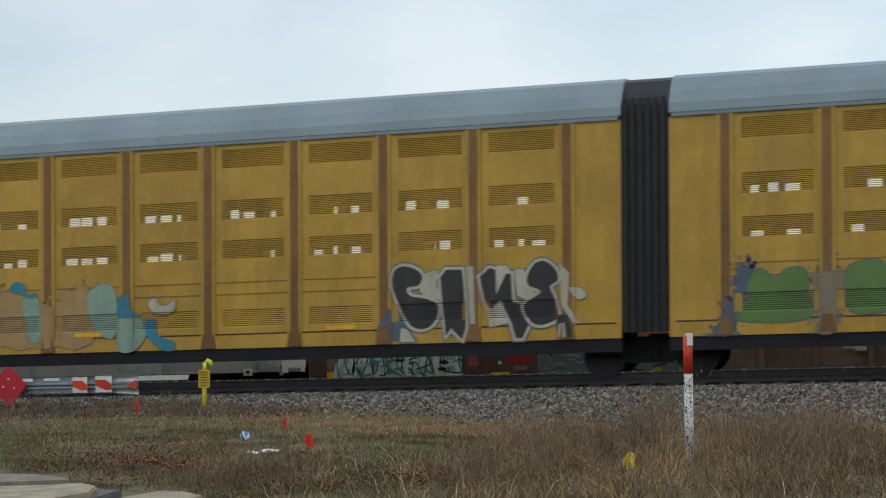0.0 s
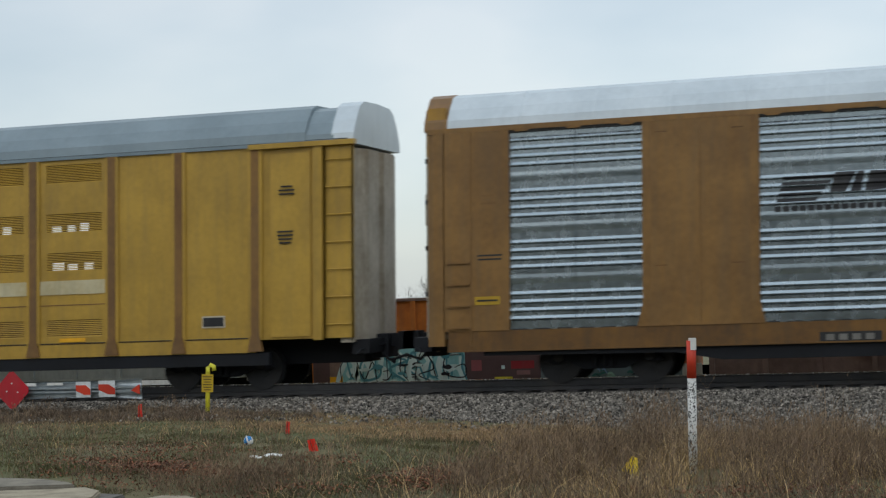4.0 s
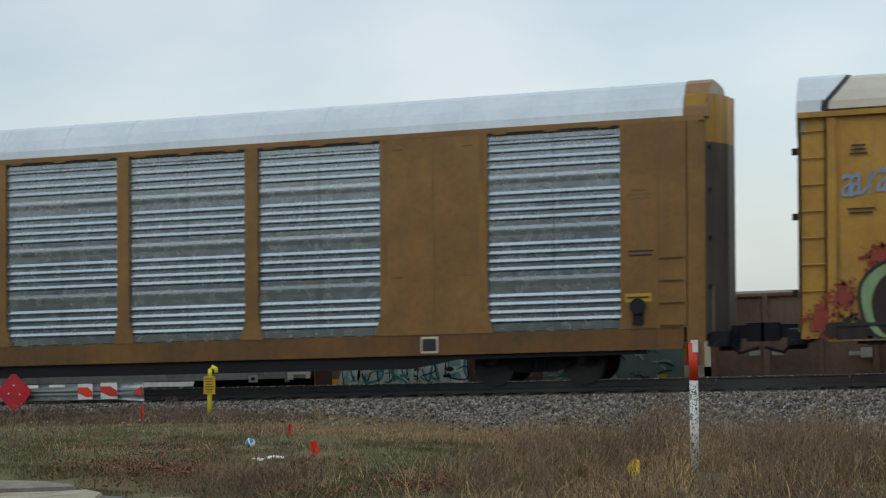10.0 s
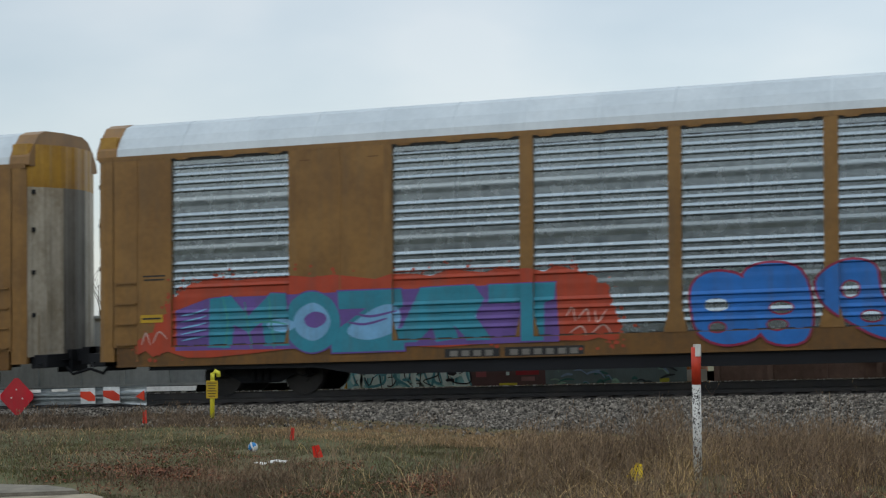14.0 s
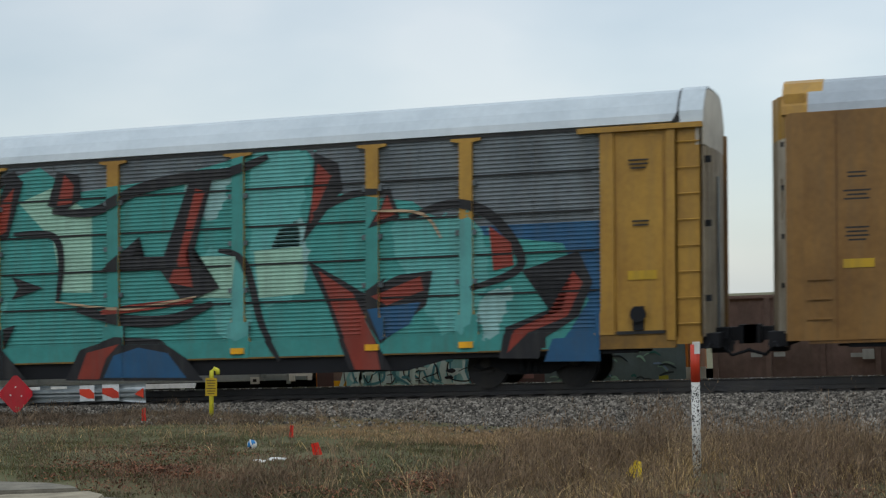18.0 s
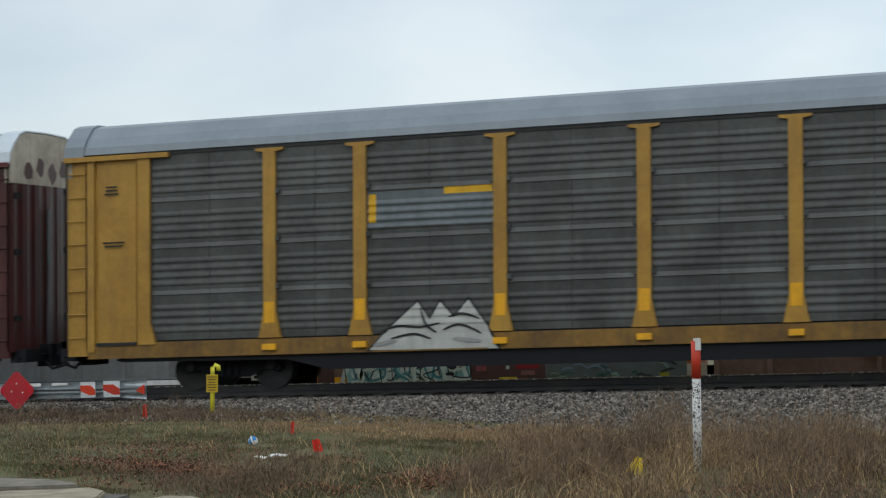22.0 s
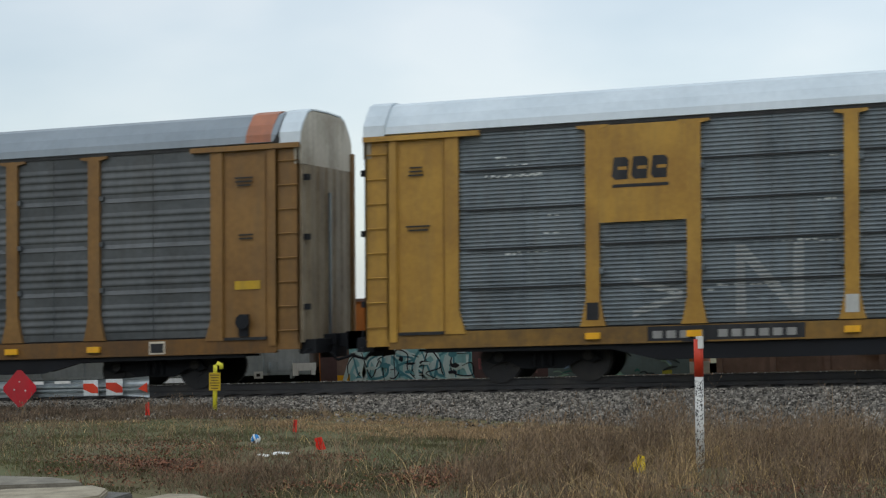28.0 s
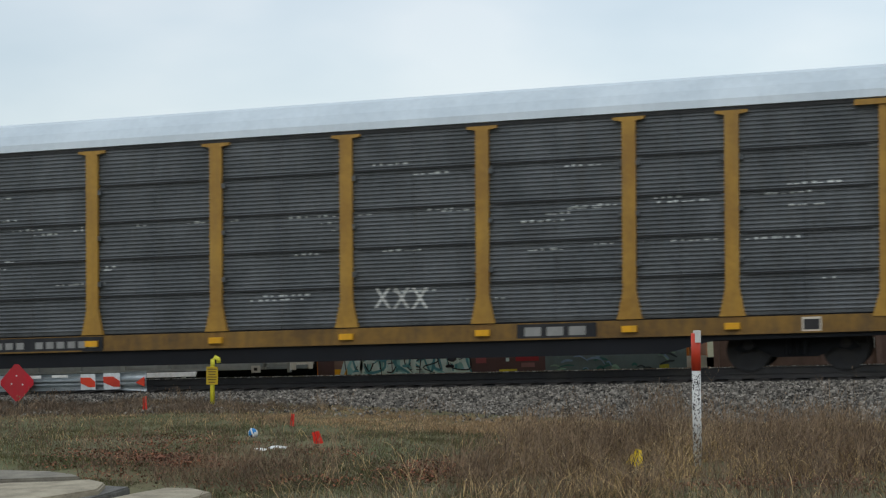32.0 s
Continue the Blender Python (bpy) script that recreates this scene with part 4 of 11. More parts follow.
# ---- paint on the cars: emblems, lettering bars and graffiti, laid on the ribbed sheets ----
def relief(kind, profile=None):
    """Strips along the car and bands up its side, with the depth of the surface in each."""
    if kind == "C0":
        return [(-1.0, 30.0, 0.036)], []
    if kind in ("C", "CM"):
        xs_ = sorted(C_LEN - x if kind == "CM" else x for x in C_POSTS)
        strips, last = [], -1.0
        for x in xs_:
            strips += [(last, x - 0.15, None), (x - 0.15, x - 0.085, 0.009), (x - 0.085, x + 0.085, -0.001), (x + 0.085, x + 0.15, 0.009)]
            last = x + 0.15
        strips.append((last, 30.0, 0.05))
        bands, h = [(-1.0, 0.96, 0.028, 0.028, True), (0.96, 1.0, 0.03, 0.03, True), (1.0, 1.13, 0.05, 0.05, True)], (1.48 - 1.13) / 9
        for i in range(9):
            bands.append((1.13 + i * h, 1.13 + i * h + 0.62 * h, 0.051, 0.069, True))
        return strips, bands + [(1.48, 2.55, 0.043, 0.043, True)]
    z0, z1 = (0.99, 4.86) if kind == "A" else (1.01, 4.82)
    prof = (profile or ribs_grouped)(z0, z1)
    bands = [(-1.0, z0, 0.0, 0.0, True)]
    for (a, d), (b, e) in zip(prof, prof[1:]):
        if b > a + 1e-5:
            bands.append((a, b, PANEL_Y + d, PANEL_Y + e, d == 0 and e == 0))
    strips = []
    if kind == "A":
        edges = [-1.0] + [e for ab in A_PANELS for e in ab] + [30.0]
        for k in range(len(edges) - 1):
            strips.append((edges[k], edges[k + 1], None if k % 2 else -0.004))
    else:
        last = 2.03
        strips += [(-1.0, 0.50, 0.0), (0.50, 0.66, -0.011), (0.66, 1.66, 0.012), (1.66, 1.92, -0.011), (1.92, 2.03, "foot")]
        for x in B_POSTS:
            strips += [(last, x - 0.24, None), (x - 0.24, x - 0.13, "foot"), (x - 0.13, x + 0.13, -0.011), (x + 0.13, x + 0.24, "foot")]
            last = x + 0.24
        strips += [(last, B_LEN - 2.03, None), (B_LEN - 2.03, B_LEN - 1.92, "foot"), (B_LEN - 1.92, B_LEN - 1.66, -0.011), (B_LEN - 1.66, B_LEN - 0.66, 0.012), (B_LEN - 0.66, B_LEN - 0.50, -0.011), (B_LEN - 0.50, 30.0, 0.0)]
    return strips, bands


def clip(poly, axis, limit, keep_above):
    out_ = []
    for i, p in enumerate(poly):
        q = poly[i - 1]
        pin, qin = (p[axis] >= limit) == keep_above or p[axis] == limit, (q[axis] >= limit) == keep_above or q[axis] == limit
        if pin != qin:
            t = (limit - q[axis]) / (p[axis] - q[axis])
            out_.append((q[0] + t * (p[0] - q[0]), q[1] + t * (p[1] - q[1])))
        if pin:
            out_.append(p)
    return out_


def lay(car, name, polys, material, lift, kind, profile=None, only="", label="", posts=True):
    """Lays flat polygons (x, z) on the car's side as a coat of paint that follows its relief. only: 'flat' or 'rib' parts of the sheets."""
    strips, bands = relief(kind, profile)
    v, f = [], []

    seen = {}

    def emit(p, depth):
        if len(p) > 2:
            ids = []
            for x, z in p:
                c = (x, depth(z) - lift, z)
                key = (round(c[0], 4), round(c[1], 4), round(c[2], 4))
                if key not in seen:
                    seen[key] = len(v)
                    v.append(c)
                if seen[key] not in ids:
                    ids.append(seen[key])
            if len(ids) > 2:
                f.append(tuple(ids))
    for poly in polys:
        xa, xb = min(p[0] for p in poly), max(p[0] for p in poly)
        for sa, sb, flat in strips:
            if xb <= sa or xa >= sb or (not posts and flat is not None):
                continue
            p = poly
            if xa < sa:
                p = clip(p, 0, sa, True)
            if xb > sb:
                p = clip(p, 0, sb, False)
            if len(p) < 3:
                continue
            if flat == "foot":
                foot = clip(p, 1, 1.4, False)
                if only != "rib":
                    emit(foot, lambda z: -0.011)
                p = clip(p, 1, 1.4, True)
                if len(p) < 3:
                    continue
            elif flat is not None:
                if only != "rib":
                    emit(p, lambda z: flat)
                continue
            za, zb = min(q[1] for q in p), max(q[1] for q in p)
            for ba, bb, da, db, plain in bands:
                if zb <= ba or za >= bb or (only == "flat" and not plain) or (only == "rib" and plain):
                    continue
                q = clip(p, 1, ba, True) if za < ba else p
                q = clip(q, 1, bb, False) if zb > bb else q
                emit(q, lambda z: da + (z - ba) / (bb - ba) * (db - da))
    if not f:
        return None
    me = bpy.data.meshes.new(name)
    me.from_pydata(v, [], f)
    me.materials.append(material)
    return part(name, me, material, car, label)


def rect(x0, x1, z0, z1):
    return [(x0, z0), (x1, z0), (x1, z1), (x0, z1)]


def fan(poly):
    """A star-shaped outline as triangles round its middle."""
    cx, cz = sum(p[0] for p in poly) / len(poly), sum(p[1] for p in poly) / len(poly)
    return [[(cx, cz), poly[i - 1], poly[i]] for i in range(len(poly))]


def stroke(pts, width, taper=True):
    """A brush stroke along points, thinner at its ends."""
    dense = []
    for i in range(len(pts) - 1):
        p0, p1, p2, p3 = pts[max(i - 1, 0)], pts[i], pts[i + 1], pts[min(i + 2, len(pts) - 1)]
        for k in range(5):
            t = k / 5
            dense.append(tuple(0.5 * (2 * p1[c] + (p2[c] - p0[c]) * t + (2 * p0[c] - 5 * p1[c] + 4 * p2[c] - p3[c]) * t * t + (3 * p1[c] - p0[c] - 3 * p2[c] + p3[c]) * t ** 3) for c in (0, 1)))
    dense.append(tuple(pts[-1]))
    left, right = [], []
    n = len(dense)
    for i, (x, z) in enumerate(dense):
        a, b = dense[max(i - 1, 0)], dense[min(i + 1, n - 1)]
        dx, dz = b[0] - a[0], b[1] - a[1]
        ln = math.hypot(dx, dz) or 1
        u = i / (n - 1)
        w = width / 2 * (0.35 + 0.65 * math.sin(math.pi * min(max(u, 0.02), 0.98)) ** 0.6 if taper else 1)
        left.append((x - dz / ln * w, z + dx / ln * w))
        right.append((x + dz / ln * w, z - dx / ln * w))
    return [[left[i], right[i], right[i + 1], left[i + 1]] for i in range(n - 1)]


def word_polys(word, x0, x1, z0, z1, offsets, seed=0, tilt=5.0, lap=1.14, shear=0.0, wave=0.06, by_letter=None):
    """Triangles of a hand-painted word for each of several fatnesses, all on the same letters."""
    rnd = random.Random(seed)
    n = len(word)
    cell = (x1 - x0) / n
    sets = [[] for _ in offsets]
    single = [] if by_letter is None else by_letter
    for i, ch in enumerate(word):
        if ch == " ":
            continue
        base, _ = raw_text(ch, offsets[0], shear)
        ax, bx, az, bz = min(p[0] for p in base), max(p[0] for p in base), min(p[1] for p in base), max(p[1] for p in base)
        rot, up, big = radians(rnd.uniform(-tilt, tilt)), rnd.uniform(-0.05, 0.05) * (z1 - z0), rnd.uniform(0.9, 1.06)
        cx, cz = x0 + cell * (i + 0.5), (z0 + z1) / 2 + up
        sx, sz = cell * lap / (bx - ax), (z1 - z0) * big / (bz - az)
        single.append([])
        for s, off in zip(sets, offsets):
            single[-1].append([])
            pts, faces = raw_text(ch, off, shear)
            q = []
            for px, pz in pts:
                ux, uz = (px - (ax + bx) / 2) * sx, (pz - (az + bz) / 2) * sz
                ux, uz = ux * math.cos(rot) - uz * math.sin(rot), ux * math.sin(rot) + uz * math.cos(rot)
                ux += wave * (z1 - z0) * math.sin(3.1 * uz + i * 1.7 + seed)
                uz += wave * (z1 - z0) * math.sin(2.3 * (cx + ux) + seed)
                q.append((cx + ux, cz + uz))
            for fc in faces:
                tri = [q[k] for k in fc]
                s.append(tri)
                single[-1][-1].append(tri)
    return sets


def shade(polys, z, above=False):
    """The part of a fill below (or above) a height."""
    got = [clip(p, 1, z, above) for p in polys]
    return [p for p in got if len(p) > 2]


def piece(car, kind, word, x0, x1, z0, z1, fill, line, profile=None, halo=None, low=None, seed=1, fat=0.05, edge=0.05, outer=None, tilt=5.0, shear=0.0, gloss=None, name="graffiti"):
    """Graffiti lettering: halo, outline, fill and a second tone low down."""
    offs = [fat, fat + edge] + ([fat + edge + 0.05] if outer else [])
    each = []
    sets = word_polys(word, x0, x1, z0, z1, offs, seed, tilt, 1.16, shear, 0.06, each)
    lift = 0.004
    if halo:
        lay(car, name + "_halo", fan(ring((x0 + x1) / 2, (z0 + z1) / 2, (x1 - x0) * 0.56, (z1 - z0) * 0.62, 26, 0.08, seed)), halo, lift, kind, profile)
        lift += 0.003
    if outer:
        lay(car, name + "_rim", sets[2], outer, lift, kind, profile)
        lift += 0.003
    for i, got in enumerate(each):
        up = lift + 0.0006 * i
        one = lay(car, name + "_letter", got[1], line, up, kind, profile)
        if one:
            lay(one, "letter_fill", got[0], fill, up + 0.003, kind, profile)
            if low:
                lay(one, "letter_shade", shade(got[0], z0 + (z1 - z0) * 0.45), low, up + 0.0055, kind, profile)
    lift += 0.0006 * len(each)
    if gloss:
        rnd = random.Random(seed + 5)
        g = []
        for i in range(len(word)):
            x = x0 + (x1 - x0) * (i + 0.3) / len(word)
            g += stroke([(x, z0 + (z1 - z0) * 0.62), (x + 0.12, z0 + (z1 - z0) * 0.78), (x + 0.3, z0 + (z1 - z0) * 0.84)], 0.07)
        lay(car, name + "_shine", g, gloss, lift + 0.009, kind, profile)


def tag(car, kind, word, x0, x1, z0, z1, material, profile=None, seed=3, shear=0.2, fat=0.0):
    lay(car, "scrawled_tag", word_polys(word, x0, x1, z0, z1, [fat], seed, 9, 1.05, shear, 0.1)[0], material, 0.005, kind, profile)


def bars(car, kind, x0, x1, z0, z1, n, material, profile=None, gap=0.22, lift=0.006, name="lettering_bar"):
    w = (x1 - x0) / n
    for i in range(n):
        lay(car, name, [rect(x0 + w * i, x0 + w * (i + 1 - gap), z0, z1)], material, lift, kind, profile)


def chalk(car, z, profile, seed, material, xa=2.2, xb=24.2, count=48):
    """Scraped bright marks along the sheets."""
    rnd = random.Random(seed)
    ps = []
    for i in range(count):
        x = rnd.uniform(xa, xb)
        lap = 0.99 + 0.762 * rnd.choice((1, 2, 2, 3, 3, 3, 4))
        zz = lap + (rnd.uniform(-0.16, -0.05) if rnd.random() < 0.65 else rnd.uniform(-0.5, 0.3))
        for k in range(rnd.randint(2, 8)):
            a = x + k * 0.15 + rnd.uniform(-0.03, 0.03)
            ps.append(rect(a, a + rnd.uniform(0.04, 0.12), zz, zz + rnd.uniform(0.015, 0.05)))
    marks = lay(car, "chalk_scrape", ps, material, 0.003, "B", profile, posts=False)
    marks["kind"] = "stuff"


def swell(poly, e):
    """An outline pushed outwards by e."""
    area = sum(p[0] * q[1] - q[0] * p[1] for p, q in zip(poly, poly[1:] + poly[:1]))
    sgn = 1 if area > 0 else -1
    got = []
    for i, p in enumerate(poly):
        a, b = poly[i - 1], poly[(i + 1) % len(poly)]
        n1, n2 = Vector((p[1] - a[1], a[0] - p[0])), Vector((b[1] - p[1], p[0] - b[0]))
        if n1.length < 1e-6 or n2.length < 1e-6:
            got.append(p)
            continue
        n1.normalize()
        n2.normalize()
        m = (n1 + n2)
        m = m / max(0.45, 1 + n1.dot(n2)) * sgn
        got.append((p[0] + m.x * e, p[1] + m.y * e))
    return got


def rounded(pts, steps=4):
    """A closed soft curve through a few points."""
    n, got = len(pts), []
    for i in range(n):
        p0, p1, p2, p3 = pts[i - 1], pts[i], pts[(i + 1) % n], pts[(i + 2) % n]
        for k in range(steps):
            t = k / steps
            got.append(tuple(0.5 * (2 * p1[c] + (p2[c] - p0[c]) * t + (2 * p0[c] - 5 * p1[c] + 4 * p2[c] - p3[c]) * t * t + (3 * p1[c] - p0[c] - 3 * p2[c] + p3[c]) * t ** 3) for c in (0, 1)))
    return got


def fill_polys(poly):
    tris = mathutils.geometry.tessellate_polygon([[Vector((p[0], p[1], 0)) for p in poly]])
    return [[poly[k] for k in t] for t in tris]


def blob(car, name, kind, profile, pts, coats, rank, low=None, soft=True):
    """One painted shape: coats (swell, paint) from the widest to the fill; low: (height, paint) of a second tone."""
    poly = rounded(pts, 9 if name == "graffiti_haze" else 4) if soft else pts
    if name == "graffiti_haze":
        rnd = random.Random(rank)
        poly = [(x + rnd.uniform(-0.06, 0.06), z + rnd.uniform(-0.07, 0.07)) for x, z in poly]
        dots = []
        for k in range(len(poly) * 2):
            x, z = rnd.choice(poly)
            r = rnd.uniform(0.012, 0.045)
            dots.append(ring(x + rnd.gauss(0, 0.10), max(0.72, z + rnd.gauss(0, 0.10)), r, r, 5))
        spray = lay(car, "spray_dots", dots, coats[-1][1], 0.0025, kind, profile)
        if spray:
            spray["kind"] = "stuff"
    owner, up = car, 0.003 + 0.0007 * rank
    for i, (e, mat) in enumerate(coats):
        q = [(x, max(z, 0.665)) for x, z in (swell(poly, e) if e else poly)]
        tris = fill_polys(q)
        ob = lay(owner, name if i == 0 else ("paint_fill" if i == len(coats) - 1 else "paint_rim"), tris, mat, up + 0.0022 * i, kind, profile)
        owner = ob if i == 0 and ob else owner
    if low:
        lay(owner, "paint_shade", shade(tris, low[0]), low[1], up + 0.0022 * len(coats), kind, profile)


PALE = surface("chalk_paint", rgb(196, 200, 196), rgb(150, 156, 154), 0.8, dirt_amount=0.45, dirt=(0.14, 0.14, 0.13), grain=30, blotch=5)
P_BLACK, P_WHITE = paint(30, 32, 36), paint(190, 192, 187)
P_TEAL, P_AQUA, P_SKY, P_BLUE = paint(62, 146, 140), paint(82, 162, 168), paint(64, 140, 176), paint(34, 86, 124)
P_NAVY, P_RED, P_CRIMSON, P_RUST = paint(26, 29, 44), paint(176, 44, 44), paint(116, 24, 40), paint(138, 54, 40)
P_GREEN, P_PINK = paint(48, 128, 62), paint(170, 120, 104)
P_YELLOW, P_PURPLE, P_GREY, P_DKGREY = paint(214, 200, 60), paint(104, 80, 150), paint(150, 152, 150), paint(80, 84, 86)
P_WINE, P_PALEGREEN = paint(66, 30, 38), paint(150, 192, 172)
P_OLIVE, P_SAND, P_LETTER = paint(112, 118, 36), paint(176, 150, 120), paint(226, 176, 30)
P_SIGNRED = paint(190, 34, 60)
TEAL_PIECE = [
    (fan([(4.42, 2.97), (4.36, 3.68), (4.82, 4.25), (5.54, 4.27), (5.73, 3.91), (6.57, 3.92), (6.57, 3.11), (4.82, 3.07)]), P_WHITE),
    (fan([(6.64, 3.86), (7.27, 3.86), (7.15, 3.2), (6.7, 3.2)]), P_PALEGREEN),
    (fan([(8.53, 4.28), (10.3, 4.69), (10.24, 3.06), (8.53, 2.8)]), P_PALEGREEN),
    (fan([(12.71, 4.05), (13.51, 4.34), (14.42, 3.74), (14.42, 2.11), (13.74, 2.14), (13.51, 3.24)]), P_PALEGREEN),
    (fan([(18.05, 2.82), (19.09, 2.87), (19.14, 1.93), (18.16, 1.87)]), P_PALEGREEN),
    (fan([(16.72, 2.77), (17.68, 2.73), (17.58, 1.89), (16.83, 1.92)]), P_PALEGREEN),
    (fan([(10.0, 1.16), (10.96, 1.47), (11.08, 0.46), (9.76, 0.43)]), P_PALEGREEN),
    (stroke([(4.42, 3.97), (4.88, 4.34), (5.54, 4.42), (5.71, 3.85), (6.64, 4.01), (7.65, 4.54), (9.2, 4.64)], 0.26), P_BLACK),
    (stroke([(4.49, 4.03), (3.92, 3.05), (4.23, 2.6)], 0.2), P_BLACK),
    (fan([(8.21, 4.39), (7.93, 4.31), (7.71, 3.18), (8.09, 2.93), (8.53, 4.28)]), P_RUST),
    (fan([(5.93, 2.65), (6.89, 3.24), (6.7, 2.78), (7.9, 2.88), (8.53, 2.59), (8.22, 2.07), (7.78, 2.48)]), P_BLACK),
    (fan([(6.32, 2.66), (6.64, 2.93), (6.64, 2.64), (7.84, 2.77), (7.9, 2.59), (7.27, 2.5)]), P_RUST),
    (stroke([(8.28, 2.35), (7.78, 1.68), (7.28, 1.06)], 0.14), P_BLACK),
    (stroke([(3.22, 2.36), (4.29, 2.5), (5.48, 2.28), (6.61, 1.7), (5.74, 1.37), (4.56, 1.46), (3.83, 1.75), (4.03, 2.42)], 0.24), P_BLACK),
    (fan([(4.23, 2.36), (4.89, 2.19), (4.63, 1.55), (3.96, 1.78)]), P_RUST),
    (fan([(4.82, 1.66), (5.35, 1.94), (6.19, 1.79), (6.0, 1.51), (5.35, 1.43)]), P_SKY),
    (fan([(4.83, 0.54), (5.22, 0.71), (5.8, 0.64), (5.68, 0.41)]), P_RUST),
    (fan([(10.54, 4.76), (10.95, 4.48), (10.84, 3.93), (10.33, 2.55), (10.42, 3.62)]), P_BLACK),
    (fan([(10.57, 4.39), (10.78, 4.16), (10.6, 3.38), (10.48, 3.39)]), P_RUST),
    (fan([(9.61, 2.69), (9.15, 0.73), (8.9, 0.37), (9.82, 0.35), (10.12, 1.6), (9.75, 1.95)]), P_BLACK),
    (fan([(9.61, 2.52), (9.75, 1.62), (9.63, 0.36), (9.05, 0.37), (9.27, 1.18)]), P_RUST),
    (fan([(9.75, 1.95), (10.84, 2.25), (10.95, 3.05), (11.13, 2.35), (12.31, 2.16), (11.43, 2.01), (10.24, 1.6)]), P_BLACK),
    (fan([(9.88, 1.78), (10.84, 2.03), (10.9, 2.58), (11.01, 2.02), (10.48, 1.7)]), P_RUST),
    (stroke([(10.95, 4.09), (11.9, 4.32), (12.65, 4.7)], 0.22), P_BLACK),
    (fan([(12.65, 4.66), (12.83, 4.49), (12.48, 3.35), (11.55, 3.06), (12.02, 3.37), (12.36, 4.4)]), P_BLACK),
    (fan([(12.62, 4.39), (12.42, 3.46), (12.07, 3.31), (12.31, 4.07)]), P_RUST),
    (stroke([(12.6, 3.4), (13.51, 3.33), (13.72, 2.8), (13.63, 1.93)], 0.16), P_BLACK),
    (fan([(12.54, 2.52), (13.29, 2.25), (12.54, 2.02), (12.71, 2.27)]), P_BLACK),
    (fan([(13.63, 4.66), (14.14, 4.57), (14.19, 4.08), (13.8, 3.83), (13.4, 3.96)]), P_BLACK),
    (fan([(13.8, 4.59), (14.02, 4.36), (13.97, 3.98), (13.63, 3.95)]), P_RUST),
    (stroke([(13.51, 3.84), (14.47, 3.79), (15.53, 4.2), (16.72, 4.39), (17.58, 4.44), (18.37, 4.71)], 0.24), P_BLACK),
    (fan([(16.67, 4.37), (17.15, 4.29), (16.72, 2.77), (17.31, 2.11), (16.51, 1.82), (15.97, 2.54)]), P_BLACK),
    (fan([(16.78, 4.15), (16.99, 4.08), (16.56, 2.78), (16.72, 2.13), (16.18, 2.26), (16.4, 2.78)]), P_RUST),
    (fan([(14.59, 2.52), (15.53, 3.23), (15.36, 2.81), (16.35, 2.79), (16.4, 2.52)]), P_BLACK),
    (stroke([(14.08, 1.78), (15.09, 1.53), (16.18, 1.49), (17.15, 1.8)], 0.24), P_BLACK),
    (stroke([(14.64, 1.69), (15.53, 1.77), (16.72, 1.87)], 0.16), P_RUST),
    (fan([(13.86, 0.31), (14.19, 0.93), (14.98, 1.18), (15.96, 1.11), (16.61, 0.7), (16.99, 0.24)]), P_BLACK),
    (fan([(14.14, 0.33), (14.36, 0.87), (15.09, 1.03), (14.81, 0.75), (14.64, 0.32)]), P_RUST),
    (fan([(14.75, 0.35), (14.98, 0.8), (15.53, 0.95), (16.18, 0.82), (16.61, 0.31)]), P_BLUE),
    (fan([(11.02, 0.35), (11.25, 1.12), (12.66, 1.5), (12.37, 0.98), (12.94, 0.36)]), P_BLACK),
    (fan([(11.19, 0.46), (11.37, 1.06), (12.19, 1.23), (12.37, 0.92), (11.67, 0.67)]), P_RUST),
    (fan([(11.67, 0.36), (11.78, 0.66), (12.37, 0.76), (12.83, 0.33)]), P_BLUE),
    (stroke([(17.26, 2.87), (17.84, 2.61), (18.21, 1.34), (18.62, 0.6)], 0.16), P_BLACK),
    (fan([(19.35, 4.73), (19.86, 4.49), (19.96, 3.97), (19.09, 2.92), (19.3, 3.8)]), P_BLACK),
    (fan([(19.43, 4.52), (19.71, 4.24), (19.25, 3.28), (19.3, 3.8)]), P_RUST),
    (fan([(19.2, 2.58), (19.92, 2.18), (20.39, 1.89), (20.86, 2.2), (20.39, 1.44), (20.98, 0.37), (20.1, 0.39), (19.62, 1.69)]), P_BLACK),
    (fan([(19.44, 2.37), (20.16, 1.89), (20.63, 0.99), (20.75, 0.38), (20.22, 0.39), (19.8, 1.46)]), P_RUST),
    (fan([(20.39, 1.89), (21.1, 2.22), (21.81, 2.28), (21.68, 1.62), (20.75, 0.88), (20.39, 1.44)]), P_BLACK),
    (fan([(20.57, 1.82), (21.56, 2.18), (21.62, 1.9), (20.86, 1.63)]), P_RUST),
    (fan([(20.49, 1.57), (21.56, 1.68), (21.33, 1.25), (20.75, 0.95)]), P_BLUE),
    (stroke([(19.32, 3.5), (20.16, 3.85), (20.98, 3.86)], 0.14), P_BLACK),
    (fan([(20.92, 3.97), (21.15, 3.35), (20.51, 3.16), (20.74, 3.54)]), P_BLACK),
    (fan([(20.88, 3.81), (21.04, 3.41), (20.63, 3.27), (20.77, 3.54)]), P_RUST),
    (stroke([(21.33, 3.34), (22.13, 3.56), (22.82, 3.41), (23.38, 2.86), (23.55, 2.26), (22.59, 1.9)], 0.2), P_BLACK),
    (fan([(22.95, 3.1), (23.38, 2.76), (23.44, 2.32), (23.04, 2.23)]), P_RUST),
